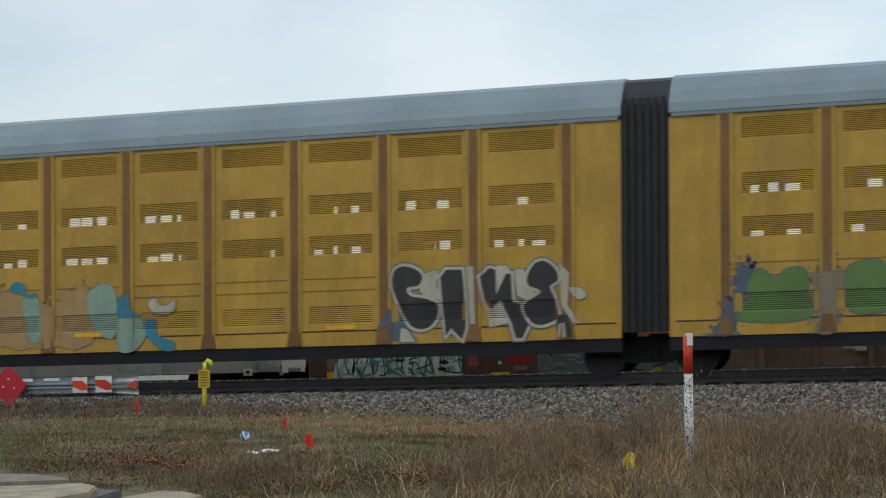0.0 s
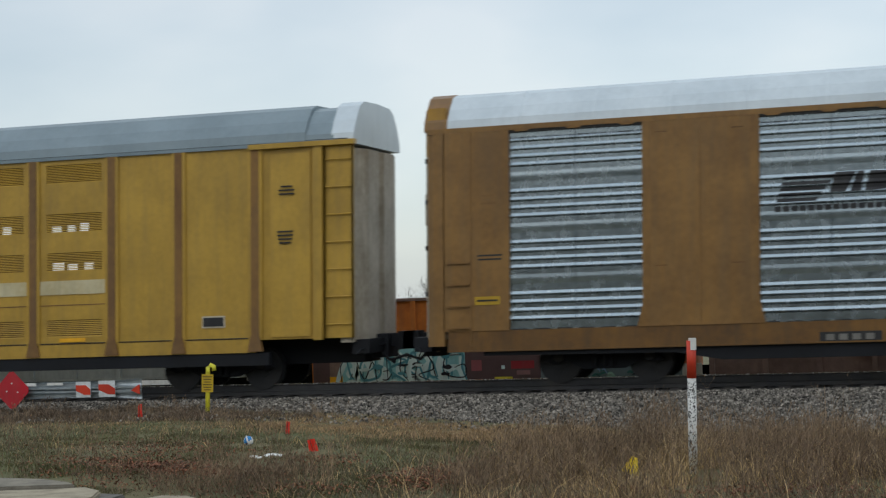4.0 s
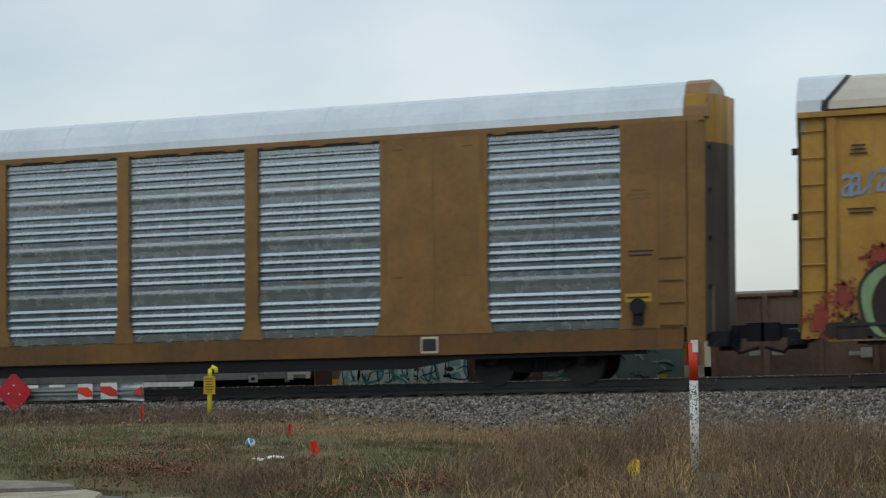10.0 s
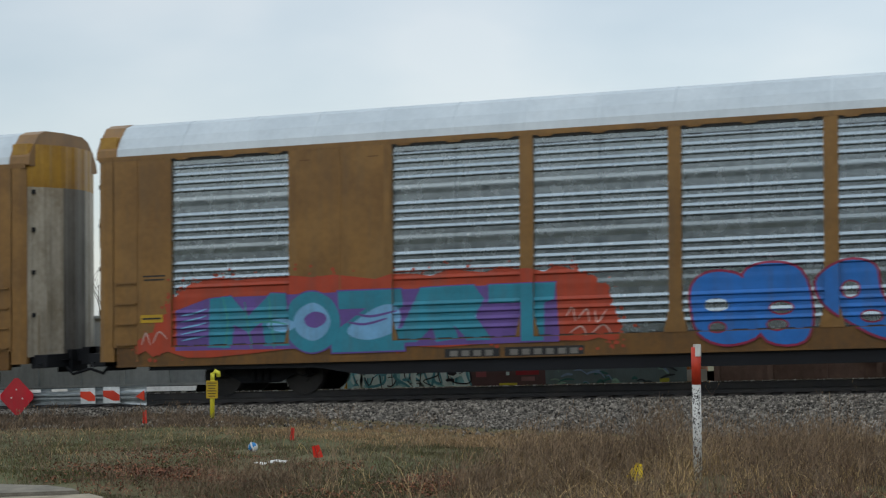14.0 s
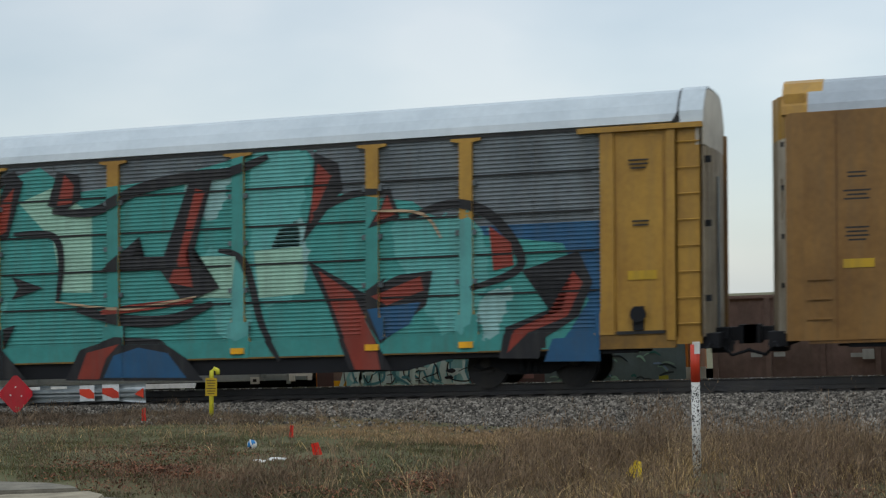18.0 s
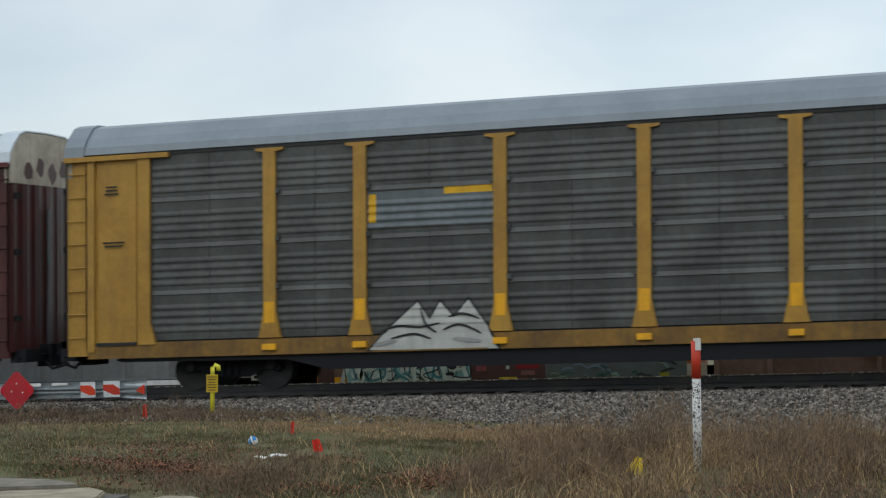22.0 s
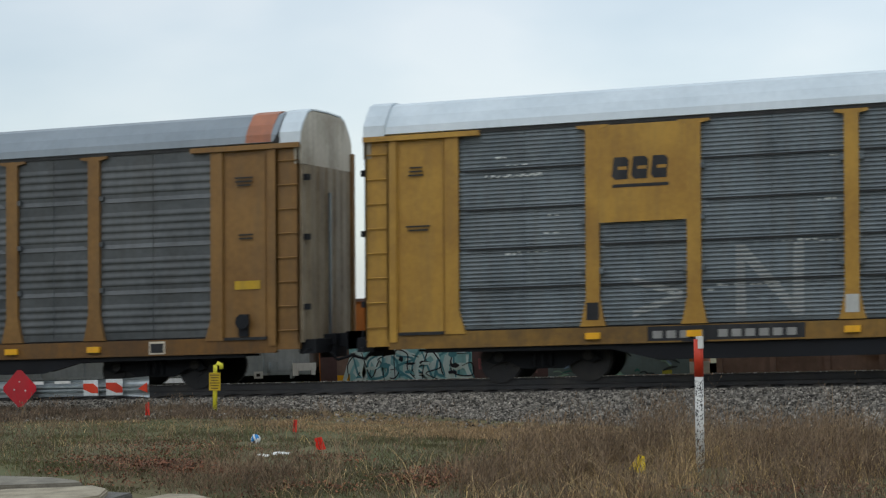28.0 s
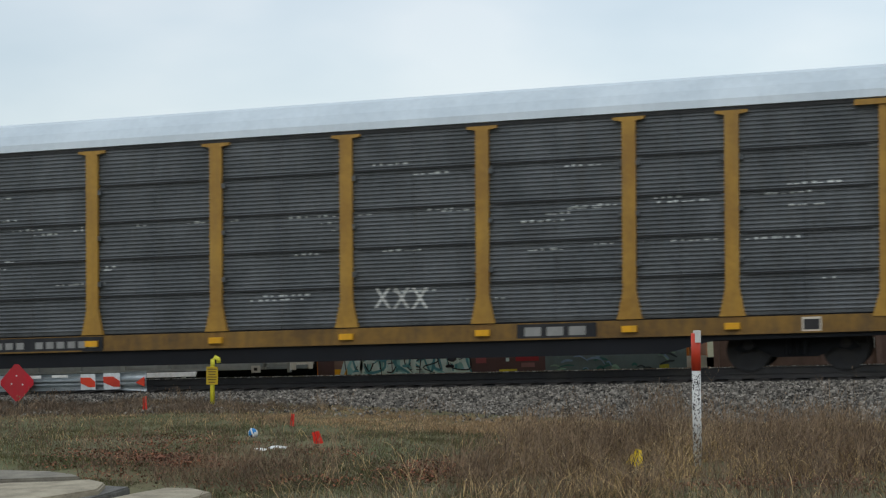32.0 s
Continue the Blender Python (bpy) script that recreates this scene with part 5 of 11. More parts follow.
    (fan([(23.16, 0.54), (23.27, 1.13), (24.32, 1.48), (24.49, 1.96), (23.6, 2.21), (24.71, 2.54), (24.98, 1.94), (24.71, 1.31), (24.05, 0.9), (23.94, 0.52)]), P_BLACK),
    (fan([(23.32, 0.64), (23.44, 1.07), (24.38, 1.42), (24.6, 2.17), (24.79, 1.94), (24.49, 1.31), (23.71, 1.01)]), P_RUST),
    (fan([(24.05, 0.46), (24.21, 0.89), (25.09, 0.92), (25.14, 0.44)]), P_BLUE),
]
P_SLATE, P_BONE, P_DUSTTAN, P_DUSTAQUA, P_DUSTEDGE = paint(60, 66, 66), paint(184, 180, 162), paint(168, 138, 92), paint(136, 164, 148), paint(110, 110, 84)
P_FERN, P_PALEFERN, P_DUSTGREY, P_BARK, P_REDPINK, P_SMOKE, P_DKSLATE = paint(92, 126, 66), paint(134, 156, 96), paint(132, 122, 100), paint(110, 78, 50), paint(176, 44, 56), paint(74, 80, 82), paint(56, 58, 56)
P_PLUM, P_INK, P_ROSE = paint(116, 92, 92), paint(46, 48, 50), paint(172, 132, 84)
P_DIMWHITE = paint(150, 150, 146)
P_PERI, P_LEAFGREEN, P_TEALBLUE, P_GREYBLUE, P_PALELIME = paint(86, 104, 176), paint(78, 140, 50), paint(44, 134, 156), paint(130, 156, 186), paint(128, 156, 112)
P_SLATE = paint(82, 98, 114)
P_WINE2, P_PALEBLUE, P_RUSTORANGE, P_CYANRIM, P_DULLWHITE = paint(40, 22, 29), paint(118, 174, 214), paint(172, 66, 40), paint(84, 160, 150), paint(188, 192, 186)
P_AQUAGREY, P_GREYWHITE, P_SOOT, P_BEIGE, P_PALEPINK = paint(116, 150, 152), paint(170, 176, 176), paint(46, 42, 48), paint(178, 160, 134), paint(206, 170, 160)
P_CRIMSON2, P_BRIGHTBLUE, P_FADEDMOSS, P_CHALKCREAM = paint(140, 36, 70), paint(34, 110, 190), paint(74, 80, 62), paint(172, 166, 146)
c1a, j1, c1b, c2a, j2, c2b, n1, n2, n3, n4, csx_a, kcs, moz, heart, teal, wrap, muse, dark, gray, boos, blue, chalky, brown, shield = CARS
# gold articulated units
lay(c1b, "graffiti_line", stroke([(4.93, 1.17), (4.97, 1.82), (5.39, 2.04), (5.78, 1.87), (5.94, 1.61)], 0.05), P_PLUM, 0.006, "C")
lay(c1b, "graffiti_line", stroke([(5.26, 1.05), (5.19, 1.52), (5.52, 1.68), (5.78, 1.5)], 0.05), P_PLUM, 0.006, "C")
lay(c1b, "graffiti_line", stroke([(5.85, 1.03), (5.91, 1.73), (6.36, 1.85), (6.58, 1.47), (6.45, 1.01), (6.04, 0.97)], 0.05), P_PLUM, 0.006, "C")
lay(c1b, "graffiti_line", stroke([(6.71, 1.01), (6.75, 1.82), (7.09, 1.92), (7.3, 1.66), (7.09, 1.34)], 0.05), P_PLUM, 0.006, "C")
lay(c1b, "graffiti_line", stroke([(7.3, 0.97), (7.42, 1.89), (7.73, 1.58), (7.85, 2.12), (8.3, 2.22)], 0.05), P_PLUM, 0.006, "C")
lay(c1b, "graffiti_line", stroke([(7.83, 0.98), (7.95, 1.55), (8.2, 1.83), (8.28, 1.08)], 0.05), P_PLUM, 0.006, "C")
lay(c1b, "graffiti_line", stroke([(4.8, 1.88), (5.13, 2.08), (5.65, 2.06), (6.3, 1.93), (6.62, 1.94)], 0.05), P_PLUM, 0.006, "C")
lay(c1b, "graffiti_line", stroke([(8.58, 0.96), (8.55, 1.53), (8.7, 1.69)], 0.05), P_PLUM, 0.006, "C")
lay(c1b, "graffiti_line", stroke([(8.95, 1.18), (9.01, 1.51), (9.27, 1.39)], 0.05), P_PLUM, 0.006, "C")
lay(c1b, "scrawled_tag", stroke([(15.97, 1.81), (16.3, 1.87), (16.48, 1.79), (16.13, 1.63), (16.57, 1.49), (17.02, 1.5)], 0.045), P_INK, 0.006, "C")
lay(c1b, "scrawled_tag", stroke([(16.44, 1.87), (16.78, 1.8), (17.19, 1.94)], 0.045), P_INK, 0.006, "C")
lay(c1b, "scrawled_tag", stroke([(16.11, 1.83), (16.67, 1.46)], 0.045), P_INK, 0.006, "C")
lay(c1b, "scrawled_tag", stroke([(16.02, 1.56), (16.46, 1.68), (17.0, 1.85), (16.84, 1.37)], 0.045), P_INK, 0.006, "C")
lay(c1b, "scrawled_tag", stroke([(16.24, 1.93), (16.35, 1.58), (16.62, 1.81), (16.73, 1.57), (16.94, 1.77)], 0.045), P_INK, 0.006, "C")
blob(c1b, "graffiti_haze", "C", None, [(4.87, 1.12), (4.93, 1.82), (5.52, 2.0), (6.04, 1.67), (5.98, 1.03)], ((0, P_ROSE),), 1)
blob(c1b, "graffiti_haze", "C", None, [(6.68, 1.01), (6.81, 1.76), (7.57, 1.73), (8.14, 1.94), (8.2, 1.08)], ((0, P_ROSE),), 1)
bars(c2a, "C0", 2.58, 3.56, 3.45, 3.76, 3, P_RED)
for a, b in ((5.41, 6.8), (7.21, 8.63)):
    lay(c2a, "number_board", [rect(a, b, 2.02, 2.36)], P_DKSLATE, 0.03, "C0")
    bars(c2a, "C0", a + 0.35, b - 0.2, 2.11, 2.27, 4 if a < 6 else 6, P_DIMWHITE, None, 0.25, 0.034)
piece(c2b, "C", "ESORAK", 0.3, 5.6, 0.85, 1.9, P_GREY, P_DKGREY, seed=24, low=P_BLUE)
piece(c2b, "C", "BE", 4.4, 6.6, 0.9, 1.9, P_RED, P_SKY, seed=25)


# flush-sided carriers: slanted black emblem of plain bars
def slant_logo(car):
    ps = []
    for i in range(5):
        z = 3.2 + 0.1 * i
        ps.append([(6.78 + 0.03 * i, z), (7.5 + 0.08 * i, z), (7.53 + 0.08 * i, z + 0.06), (6.8 + 0.03 * i, z + 0.06)])
    ps += [[(7.74, 3.34), (8.02, 3.34), (8.22, 3.70), (7.84, 3.70)], [(8.1, 3.34), (8.3, 3.34), (8.36, 3.70), (8.24, 3.70)]]
    ps += [[(8.36, 3.34), (8.8, 3.36), (8.86, 3.68), (8.46, 3.70)]]
    lay(car, "emblem", ps, P_BLACK, 0.005, "A")
    bars(car, "A", 6.75, 8.85, 3.02, 3.12, 14, P_BLACK)


for car in (n1, n2, n3, n4):
    slant_logo(car)


def octagon(car, cx, cz, r):
    def octo(k):
        return [(cx + k * math.cos(math.pi / 8 + math.pi / 4 * i), cz + k * math.sin(math.pi / 8 + math.pi / 4 * i)) for i in range(8)]
    lay(car, "emblem_rim", fan(octo(r)), P_SIGNRED, 0.004, "A")
    lay(car, "emblem_line", fan(octo(r * 0.95)), P_WHITE, 0.007, "A")
    lay(car, "emblem_field", fan(octo(r * 0.90)), P_SIGNRED, 0.010, "A")
    for i, w in enumerate((0.8, 0.5, 1.0, 0.75)):
        z = cz + 0.45 - 0.3 * i
        lay(car, "emblem_block", [[(cx - 0.50, z - 0.12), (cx - 0.34, z - 0.12), (cx - 0.30, z + 0.12), (cx - 0.50, z + 0.12)]], P_WHITE, 0.013, "A")
        bars(car, "A", cx - 0.24, cx - 0.24 + 0.68 * w, z - 0.08, z + 0.07, 4, P_WHITE, None, 0.25, 0.013)
    lay(car, "emblem_swash", stroke([(cx + 0.05, cz - 0.02), (cx + 0.3, cz + 0.3), (cx + 0.5, cz + 0.28), (cx + 0.3, cz + 0.05)], 0.05), P_WHITE, 0.014, "A")


octagon(kcs, 5.41, 3.76, 0.87)
octagon(kcs, 21.5, 3.76, 0.87)
# carrier with the big blue and red piece
tag(moz, "A", "Jtne", 16.1, 17.6, 1.55, 2.1, P_RED)
tag(moz, "A", "OLD", 16.2, 17.6, 1.1, 1.5, P_SKY, fat=0.02)


def swoosh_logo(car, kind, x0, profile):
    lay(car, "emblem", [[(x0 + 0.25, 3.45), (x0 + 0.42, 3.66), (x0 + 2.38, 3.66), (x0 + 2.2, 3.52), (x0 + 1.9, 3.45)]], paint(214, 60, 40), 0.005, kind, profile)
    bars(car, kind, x0 + 0.5, x0 + 2.0, 3.5, 3.6, 4, P_WHITE, profile, 0.7, 0.009)
    lay(car, "emblem_line", [[(x0, 3.29), (x0 + 0.1, 3.38), (x0 + 2.1, 3.44), (x0 + 1.6, 3.36)]], P_DKGREY, 0.005, kind, profile)


swoosh_logo(moz, "A", 18.0, ribs_grouped)
swoosh_logo(boos, "B", 18.05, ribs_grouped)

# grey-sheeted carrier with the cream roof
lay(csx_a, "emblem_field", [rect(6.61, 9.2, 3.16, 3.76)], P_GREY, 0.003, "B", ribs_stacked)
for i in range(3):
    x = 7.03 + 0.54 * i
    lay(csx_a, "emblem_block", [[(x, 3.28), (x + 0.08, 3.18), (x + 0.44, 3.18), (x + 0.48, 3.6), (x + 0.4, 3.7), (x + 0.06, 3.7)]], P_LETTER, 0.007, "B", ribs_stacked)
    lay(csx_a, "emblem_slot", [rect(x + 0.16, x + 0.42, 3.4, 3.47)], P_GREY, 0.009, "B", ribs_stacked)
lay(csx_a, "emblem_line", [rect(7.0, 8.65, 2.97, 3.06)], P_LETTER, 0.007, "B", ribs_stacked)
tag(csx_a, "B", "aaxa", 0.75, 1.55, 3.3, 3.75, P_GREYBLUE, ribs_stacked)
# silver carrier with the red bubbles
# the full-length teal piece
lay(teal, "graffiti_ground", [rect(1.93, 5.6, 0.68, 3.55)], P_BLUE, 0.002, "B", ribs_stacked)
lay(teal, "graffiti_ground", [rect(20.2, 25.12, 0.68, 3.1)], P_BLUE, 0.002, "B", ribs_stacked)
lay(teal, "emblem_panel", [rect(4.6, 6.45, 3.2, 4.78)], YELLOW, 0.002, "B", ribs_stacked)
lay(teal, "graffiti_base", fan([(2.25, 1.5), (3.7, 2.45), (4.55, 3.4), (4.85, 4.0), (5.6, 4.2), (7.6, 4.25), (9.0, 4.76), (10.6, 4.76), (11.6, 4.3), (13.2, 4.78), (14.0, 4.2), (16.2, 4.4), (18.0, 4.78), (19.2, 4.78), (19.8, 3.9), (21.4, 3.65), (22.3, 3.0), (24.4, 2.7), (24.9, 1.6), (24.3, 0.68), (14, 0.68), (3.7, 0.68)]), P_TEAL, 0.005, "B", ribs_stacked)
P_MIST, P_WHITEMIST = paint(92, 168, 164), paint(140, 182, 180)
blob(teal, "graffiti_haze", "B", ribs_stacked, [(8.39, 4.7), (9.7, 4.7), (9.6, 3.05), (9.18, 1.08), (8.54, 0.7), (7.9, 1.12), (8.44, 3.0)], ((0, P_MIST),), 5)
blob(teal, "graffiti_haze", "B", ribs_stacked, [(9.6, 4.62), (10.42, 4.67), (10.58, 3.73), (10.11, 2.92), (9.7, 3.57)], ((0, P_WHITEMIST),), 5)
blob(teal, "graffiti_haze", "B", ribs_stacked, [(6.71, 3.62), (7.26, 3.81), (7.15, 3.28), (6.77, 3.08)], ((0, P_WHITEMIST),), 5)
blob(teal, "graffiti_haze", "B", ribs_stacked, [(3.84, 2.12), (4.53, 1.82), (5.16, 1.31), (6.16, 1.06), (5.04, 1.04), (4.25, 1.34)], ((0, P_WHITEMIST),), 5)
blob(teal, "graffiti_haze", "B", ribs_stacked, [(10.06, 1.57), (10.83, 1.96), (12.43, 1.95), (11.34, 1.12), (11.13, 0.7), (9.91, 0.7)], ((0, P_MIST),), 5)
blob(teal, "graffiti_haze", "B", ribs_stacked, [(5.04, 1.42), (6.6, 1.8), (6.93, 2.64), (7.15, 1.25), (6.6, 0.83), (5.27, 0.92)], ((0, P_MIST),), 5)
blob(teal, "graffiti_haze", "B", ribs_stacked, [(16.62, 4.32), (17.49, 4.5), (17.3, 3.6), (16.74, 3.68)], ((0, P_WHITEMIST),), 5)
blob(teal, "graffiti_haze", "B", ribs_stacked, [(18.04, 4.7), (19.2, 4.7), (19.02, 3.29), (18.9, 1.94), (18.11, 1.97)], ((0, P_MIST),), 5)
blob(teal, "graffiti_haze", "B", ribs_stacked, [(18.47, 2.97), (19.08, 3.4), (19.2, 2.38), (18.72, 1.95)], ((0, P_WHITEMIST),), 5)
blob(teal, "graffiti_haze", "B", ribs_stacked, [(20.98, 3.19), (22.59, 3.23), (22.93, 2.23), (22.48, 1.16), (21.79, 1.29)], ((0, P_MIST),), 5)
blob(teal, "graffiti_haze", "B", ribs_stacked, [(22.82, 1.69), (23.38, 1.89), (23.16, 1.14), (22.82, 0.93)], ((0, P_WHITEMIST),), 5)
blob(teal, "graffiti_haze", "B", ribs_stacked, [(16.99, 2.81), (17.74, 2.55), (17.99, 1.29), (17.25, 1.2)], ((0, P_MIST),), 5)
for k, (polys, mat) in enumerate(TEAL_PIECE):
    lay(teal, "graffiti_shape", polys, mat, 0.008 + 0.0012 * (k % 40), "B", ribs_stacked)
lay(teal, "graffiti_line", stroke([(2.55, 1.35), (3.2, 2.0), (3.9, 2.35), (4.6, 2.45)], 0.06) + stroke([(4.95, 3.9), (4.62, 3.2), (4.9, 2.6)], 0.06) + stroke([(7.6, 4.15), (8.6, 4.3), (9.1, 4.2), (8.8, 3.6)], 0.06) + stroke([(13.6, 1.95), (15.2, 1.75), (16.8, 1.95)], 0.06) + stroke([(20.6, 3.5), (21.6, 3.4), (22.0, 2.9)], 0.06), P_SAND, 0.058, "B", ribs_stacked)
# faded green and brown wrap between the ribs
GREEN_WRAP = surface("faded_green_wrap", rgb(92, 116, 40), rgb(74, 96, 36), 0.6, streak=1, dirt_amount=0.4, dirt=(0.16, 0.17, 0.15), grain=5, blotch=3)
BROWN_WRAP = surface("faded_brown_wrap", rgb(64, 48, 44), rgb(50, 38, 36), 0.6, dirt_amount=0.3, dirt=(0.2, 0.2, 0.2), grain=5, blotch=3)
lay(wrap, "wrap_film", [rect(2.0, 25.1, 1.02, 4.5)], GREEN_WRAP, 0.003, "B", ribs_grouped, "flat", "", False)["kind"] = "stuff"
lay(wrap, "wrap_film", [rect(1.95, 25.12, 4.5, 4.8), rect(1.95, 25.12, 1.01, 1.16)], P_DKGREY, 0.006, "B", ribs_grouped, "flat", "", False)["kind"] = "stuff"
brown_rects = [rect(17.4, 18.1, 1.02, 4.6), rect(5.8, 9.3, 1.02, 2.42), rect(7.9, 10.6, 2.42, 3.1), rect(5.9, 12.9, 2.97, 3.12), rect(9.2, 12.9, 2.22, 2.38), rect(22.9, 25.1, 1.05, 2.6), rect(23.9, 25.1, 2.6, 3.1), rect(21.9, 25.1, 3.05, 3.2), rect(1.95, 2.3, 1.0, 4.6), rect(8.9, 9.6, 1.0, 4.4), rect(24.8, 25.12, 3.1, 4.7)]
lay(wrap, "wrap_shape", brown_rects, BROWN_WRAP, 0.0075, "B", ribs_grouped, "", "", False)["kind"] = "stuff"
lay(wrap, "wrap_shape", [rect(17.4, 18.1, 1.02, 4.6), rect(6.3, 6.7, 1.02, 4.5), rect(22.3, 22.7, 1.02, 4.5)], BROWN_WRAP, 0.0075, "B", ribs_grouped)["kind"] = "stuff"
for x in (4.56, 12.13, 14.93, 20.58):
    lay(wrap, "post_film", [rect(x - 0.11, x + 0.11, 1.2, 4.5)], paint(124, 112, 46), 0.003, "B", ribs_grouped)
bars(wrap, "B", 7.1, 8.5, 3.25, 3.5, 3, P_DKGREY, ribs_grouped, 0.35, 0.010)
# maroon carrier with crimson letters
sign(muse, 0.86, 1.02, 4.36, 4.46, CREAM_LETTER, "door_label", 0.03)
bars_row(muse, 0.9, 1.75, 0.42, 2, P_PALEPINK)
lay(muse, "door_mark", [[(0.98, 1.36), (1.28, 1.36), (1.13, 1.52)]], P_PALEPINK, 0.004, "B", ribs_stacked)
lay(muse, "number_board", [rect(4.6, 7.5, 0.66, 0.95)], P_BLACK, 0.002, "B", ribs_stacked)
bars(muse, "B", 4.9, 5.9, 0.73, 0.87, 4, P_DIMWHITE, ribs_stacked, 0.3, 0.004)
bars(muse, "B", 6.1, 7.4, 0.73, 0.87, 6, P_DIMWHITE, ribs_stacked, 0.3, 0.004)
lay(muse, "bare_sill", [rect(7.5, 18.9, 0.655, 0.985)], P_BLACK, 0.0015, "B", ribs_stacked)
bars(muse, "B", 7.4, 9.0, 3.1, 3.6, 2, P_DKGREY, ribs_stacked, 0.3, 0.003)
# grimy dark carrier
lay(dark, "painted_out_sign", [rect(6.62, 9.2, 3.1, 3.8)], DULL, 0.004, "B", ribs_soft)
lay(dark, "sign_remnant", [rect(8.2, 9.18, 3.7, 3.84)], P_LETTER, 0.007, "B", ribs_soft)
lay(dark, "sign_remnant", [rect(6.65, 6.8, 3.2, 3.76)], P_LETTER, 0.007, "B", ribs_soft)
for x in B_POSTS:
    lay(dark, "post_band", [rect(x - 0.11, x + 0.11, 1.3, 1.72)], ORANGE_STRIPE, 0.004, "B", ribs_soft)
# grey carrier with red stripes
for k, n in ((0, 4), (1, 3)):
    for i in range(n):
        z = 1.24 + 0.985 * k + 0.158 * i
        lay(gray, "red_stripe", [rect(1.95, 25.1, z - 0.108, z + 0.012)], paint(122, 36, 56), 0.003, "B", ribs_grouped, "", "", False)
lay(gray, "sign_board", [rect(6.62, 9.2, 3.95, 4.72)], paint(146, 34, 78), 0.05, "B", ribs_grouped)
bars(gray, "B", 7.4, 8.95, 4.26, 4.46, 5, P_WHITE, ribs_grouped, 0.12, 0.054)
lay(gray, "emblem", fan(ring(7.0, 4.35, 0.2, 0.22)), P_WHITE, 0.054, "B", ribs_grouped)
bars(gray, "B", 7.6, 8.6, 4.08, 4.14, 4, P_WHITE, ribs_grouped, 0.2, 0.054)
bars(gray, "B", 6.7, 9.1, 0.70, 0.9, 10, P_DKGREY, ribs_grouped)
# silver carrier with blue bubble letters
lay(boos, "graffiti_smudge", fan(ring(18.5, 1.5, 0.3, 0.42, 16, 0.1, 2)), P_DKGREY, 0.004, "B", ribs_grouped)
# grimy carrier with blue and white tags
piece(blue, "B", "OB", 10.2, 12.5, 0.75, 1.75, P_SKY, P_TEAL, ribs_soft, seed=101, fat=0.12)
piece(blue, "B", "DIGO", 12.9, 16.2, 0.75, 1.85, P_SKY, P_GREY, ribs_soft, seed=102, fat=0.10, low=P_BLUE)
tag(blue, "B", "ERT", 16.4, 17.5, 1.15, 1.75, paint(120, 124, 122), ribs_soft)
tag(blue, "B", "DEEB", 18.1, 19.8, 1.15, 1.55, paint(120, 124, 122), ribs_soft)
part("roof_patch", roof_sheet(25.9, 26.45, 4.895, 5.595, paint(164, 104, 76)), None, blue, "rusty patch on the roof")


# sign bays and chalk letters
def sign_bay(car, x0, x1, z):
    return part("sign_panel", Geo().box(x0, x1, -0.002, 0.03, z, 4.79), YELLOW, car, "plain yellow sign panel between two posts")


sign_bay(chalky, 4.68, 6.36, 2.95)
FLAT = lambda a, b: [(a, 0.0), (b, 0.0)]
for i in range(3):
    x = 4.94 + 0.37 * i
    lay(chalky, "emblem_block", [[(x, 3.82), (x + 0.06, 3.75), (x + 0.3, 3.75), (x + 0.33, 4.1), (x + 0.27, 4.17), (x + 0.04, 4.17)]], P_BLACK, 0.085, "B", FLAT)
    lay(chalky, "emblem_slot", [rect(x + 0.12, x + 0.29, 3.93, 3.99)], YELLOW, 0.088, "B", FLAT)
lay(chalky, "emblem_line", [rect(4.95, 6.02, 3.6, 3.66)], P_BLACK, 0.085, "B", lambda a, b: [(a, 0.0), (b, 0.0)])
for ch, x0, x1, z0, z1 in ((">", 5.3, 6.3, 1.15, 1.9), ("N", 7.2, 8.5, 1.1, 2.4), ("K", 10.2, 11.2, 1.0, 2.35), ("A", 12.6, 13.85, 1.05, 2.35), ("F", 15.1, 15.9, 1.5, 2.4), ("S", 20.9, 22.1, 1.05, 2.3), ("5EL", 22.8, 24.9, 1.05, 1.75)):
    lay(chalky, "chalk_letter", word_polys(ch, x0, x1, z0, z1, [0.0], 5, 2, 0.95, 0, 0.02)[0], paint(142, 146, 144), 0.004, "B", ribs_stacked, "rib")
for x in (4.56, 9.34, 22.5):
    lay(chalky, "post_patch", [rect(x - 0.12, x + 0.12, 1.12, 1.45)], P_WHITE if x > 5 else P_BLACK, 0.004, "B", ribs_stacked)


def plate(car, x0, x1, n):
    lay(car, "name_plate", [rect(x0, x1, 0.67, 0.96)], P_BLACK, 0.002, "B", ribs_stacked)
    bars(car, "B", x0 + 0.15, x1 - 0.1, 0.73, 0.90, n, P_DIMWHITE, ribs_stacked, 0.25, 0.004)


def number(car, x0, x1, n=2):
    lay(car, "number_board", [rect(x0, x1, 0.665, 0.965)], P_BLACK, 0.002, "B", ribs_stacked)
    m = x0 + (x1 - x0) * 0.42
    bars(car, "B", x0 + 0.1, m - 0.1, 0.74, 0.88, 4, P_DIMWHITE, ribs_stacked, 0.3, 0.004)
    bars(car, "B", m + 0.1, x1 - 0.08, 0.74, 0.88, 6, P_DIMWHITE, ribs_stacked, 0.3, 0.004)


plate(chalky, 18.4, 20.0, 3)
number(chalky, 5.6, 8.5)
number(boos, 6.6, 9.2)
number(teal, 6.7, 9.5)
number(brown, 5.78, 8.48)
plate(shield, 18.4, 19.95, 3)
number(shield, 6.7, 9.6)
number(wrap, 7.2, 9.0, 2)
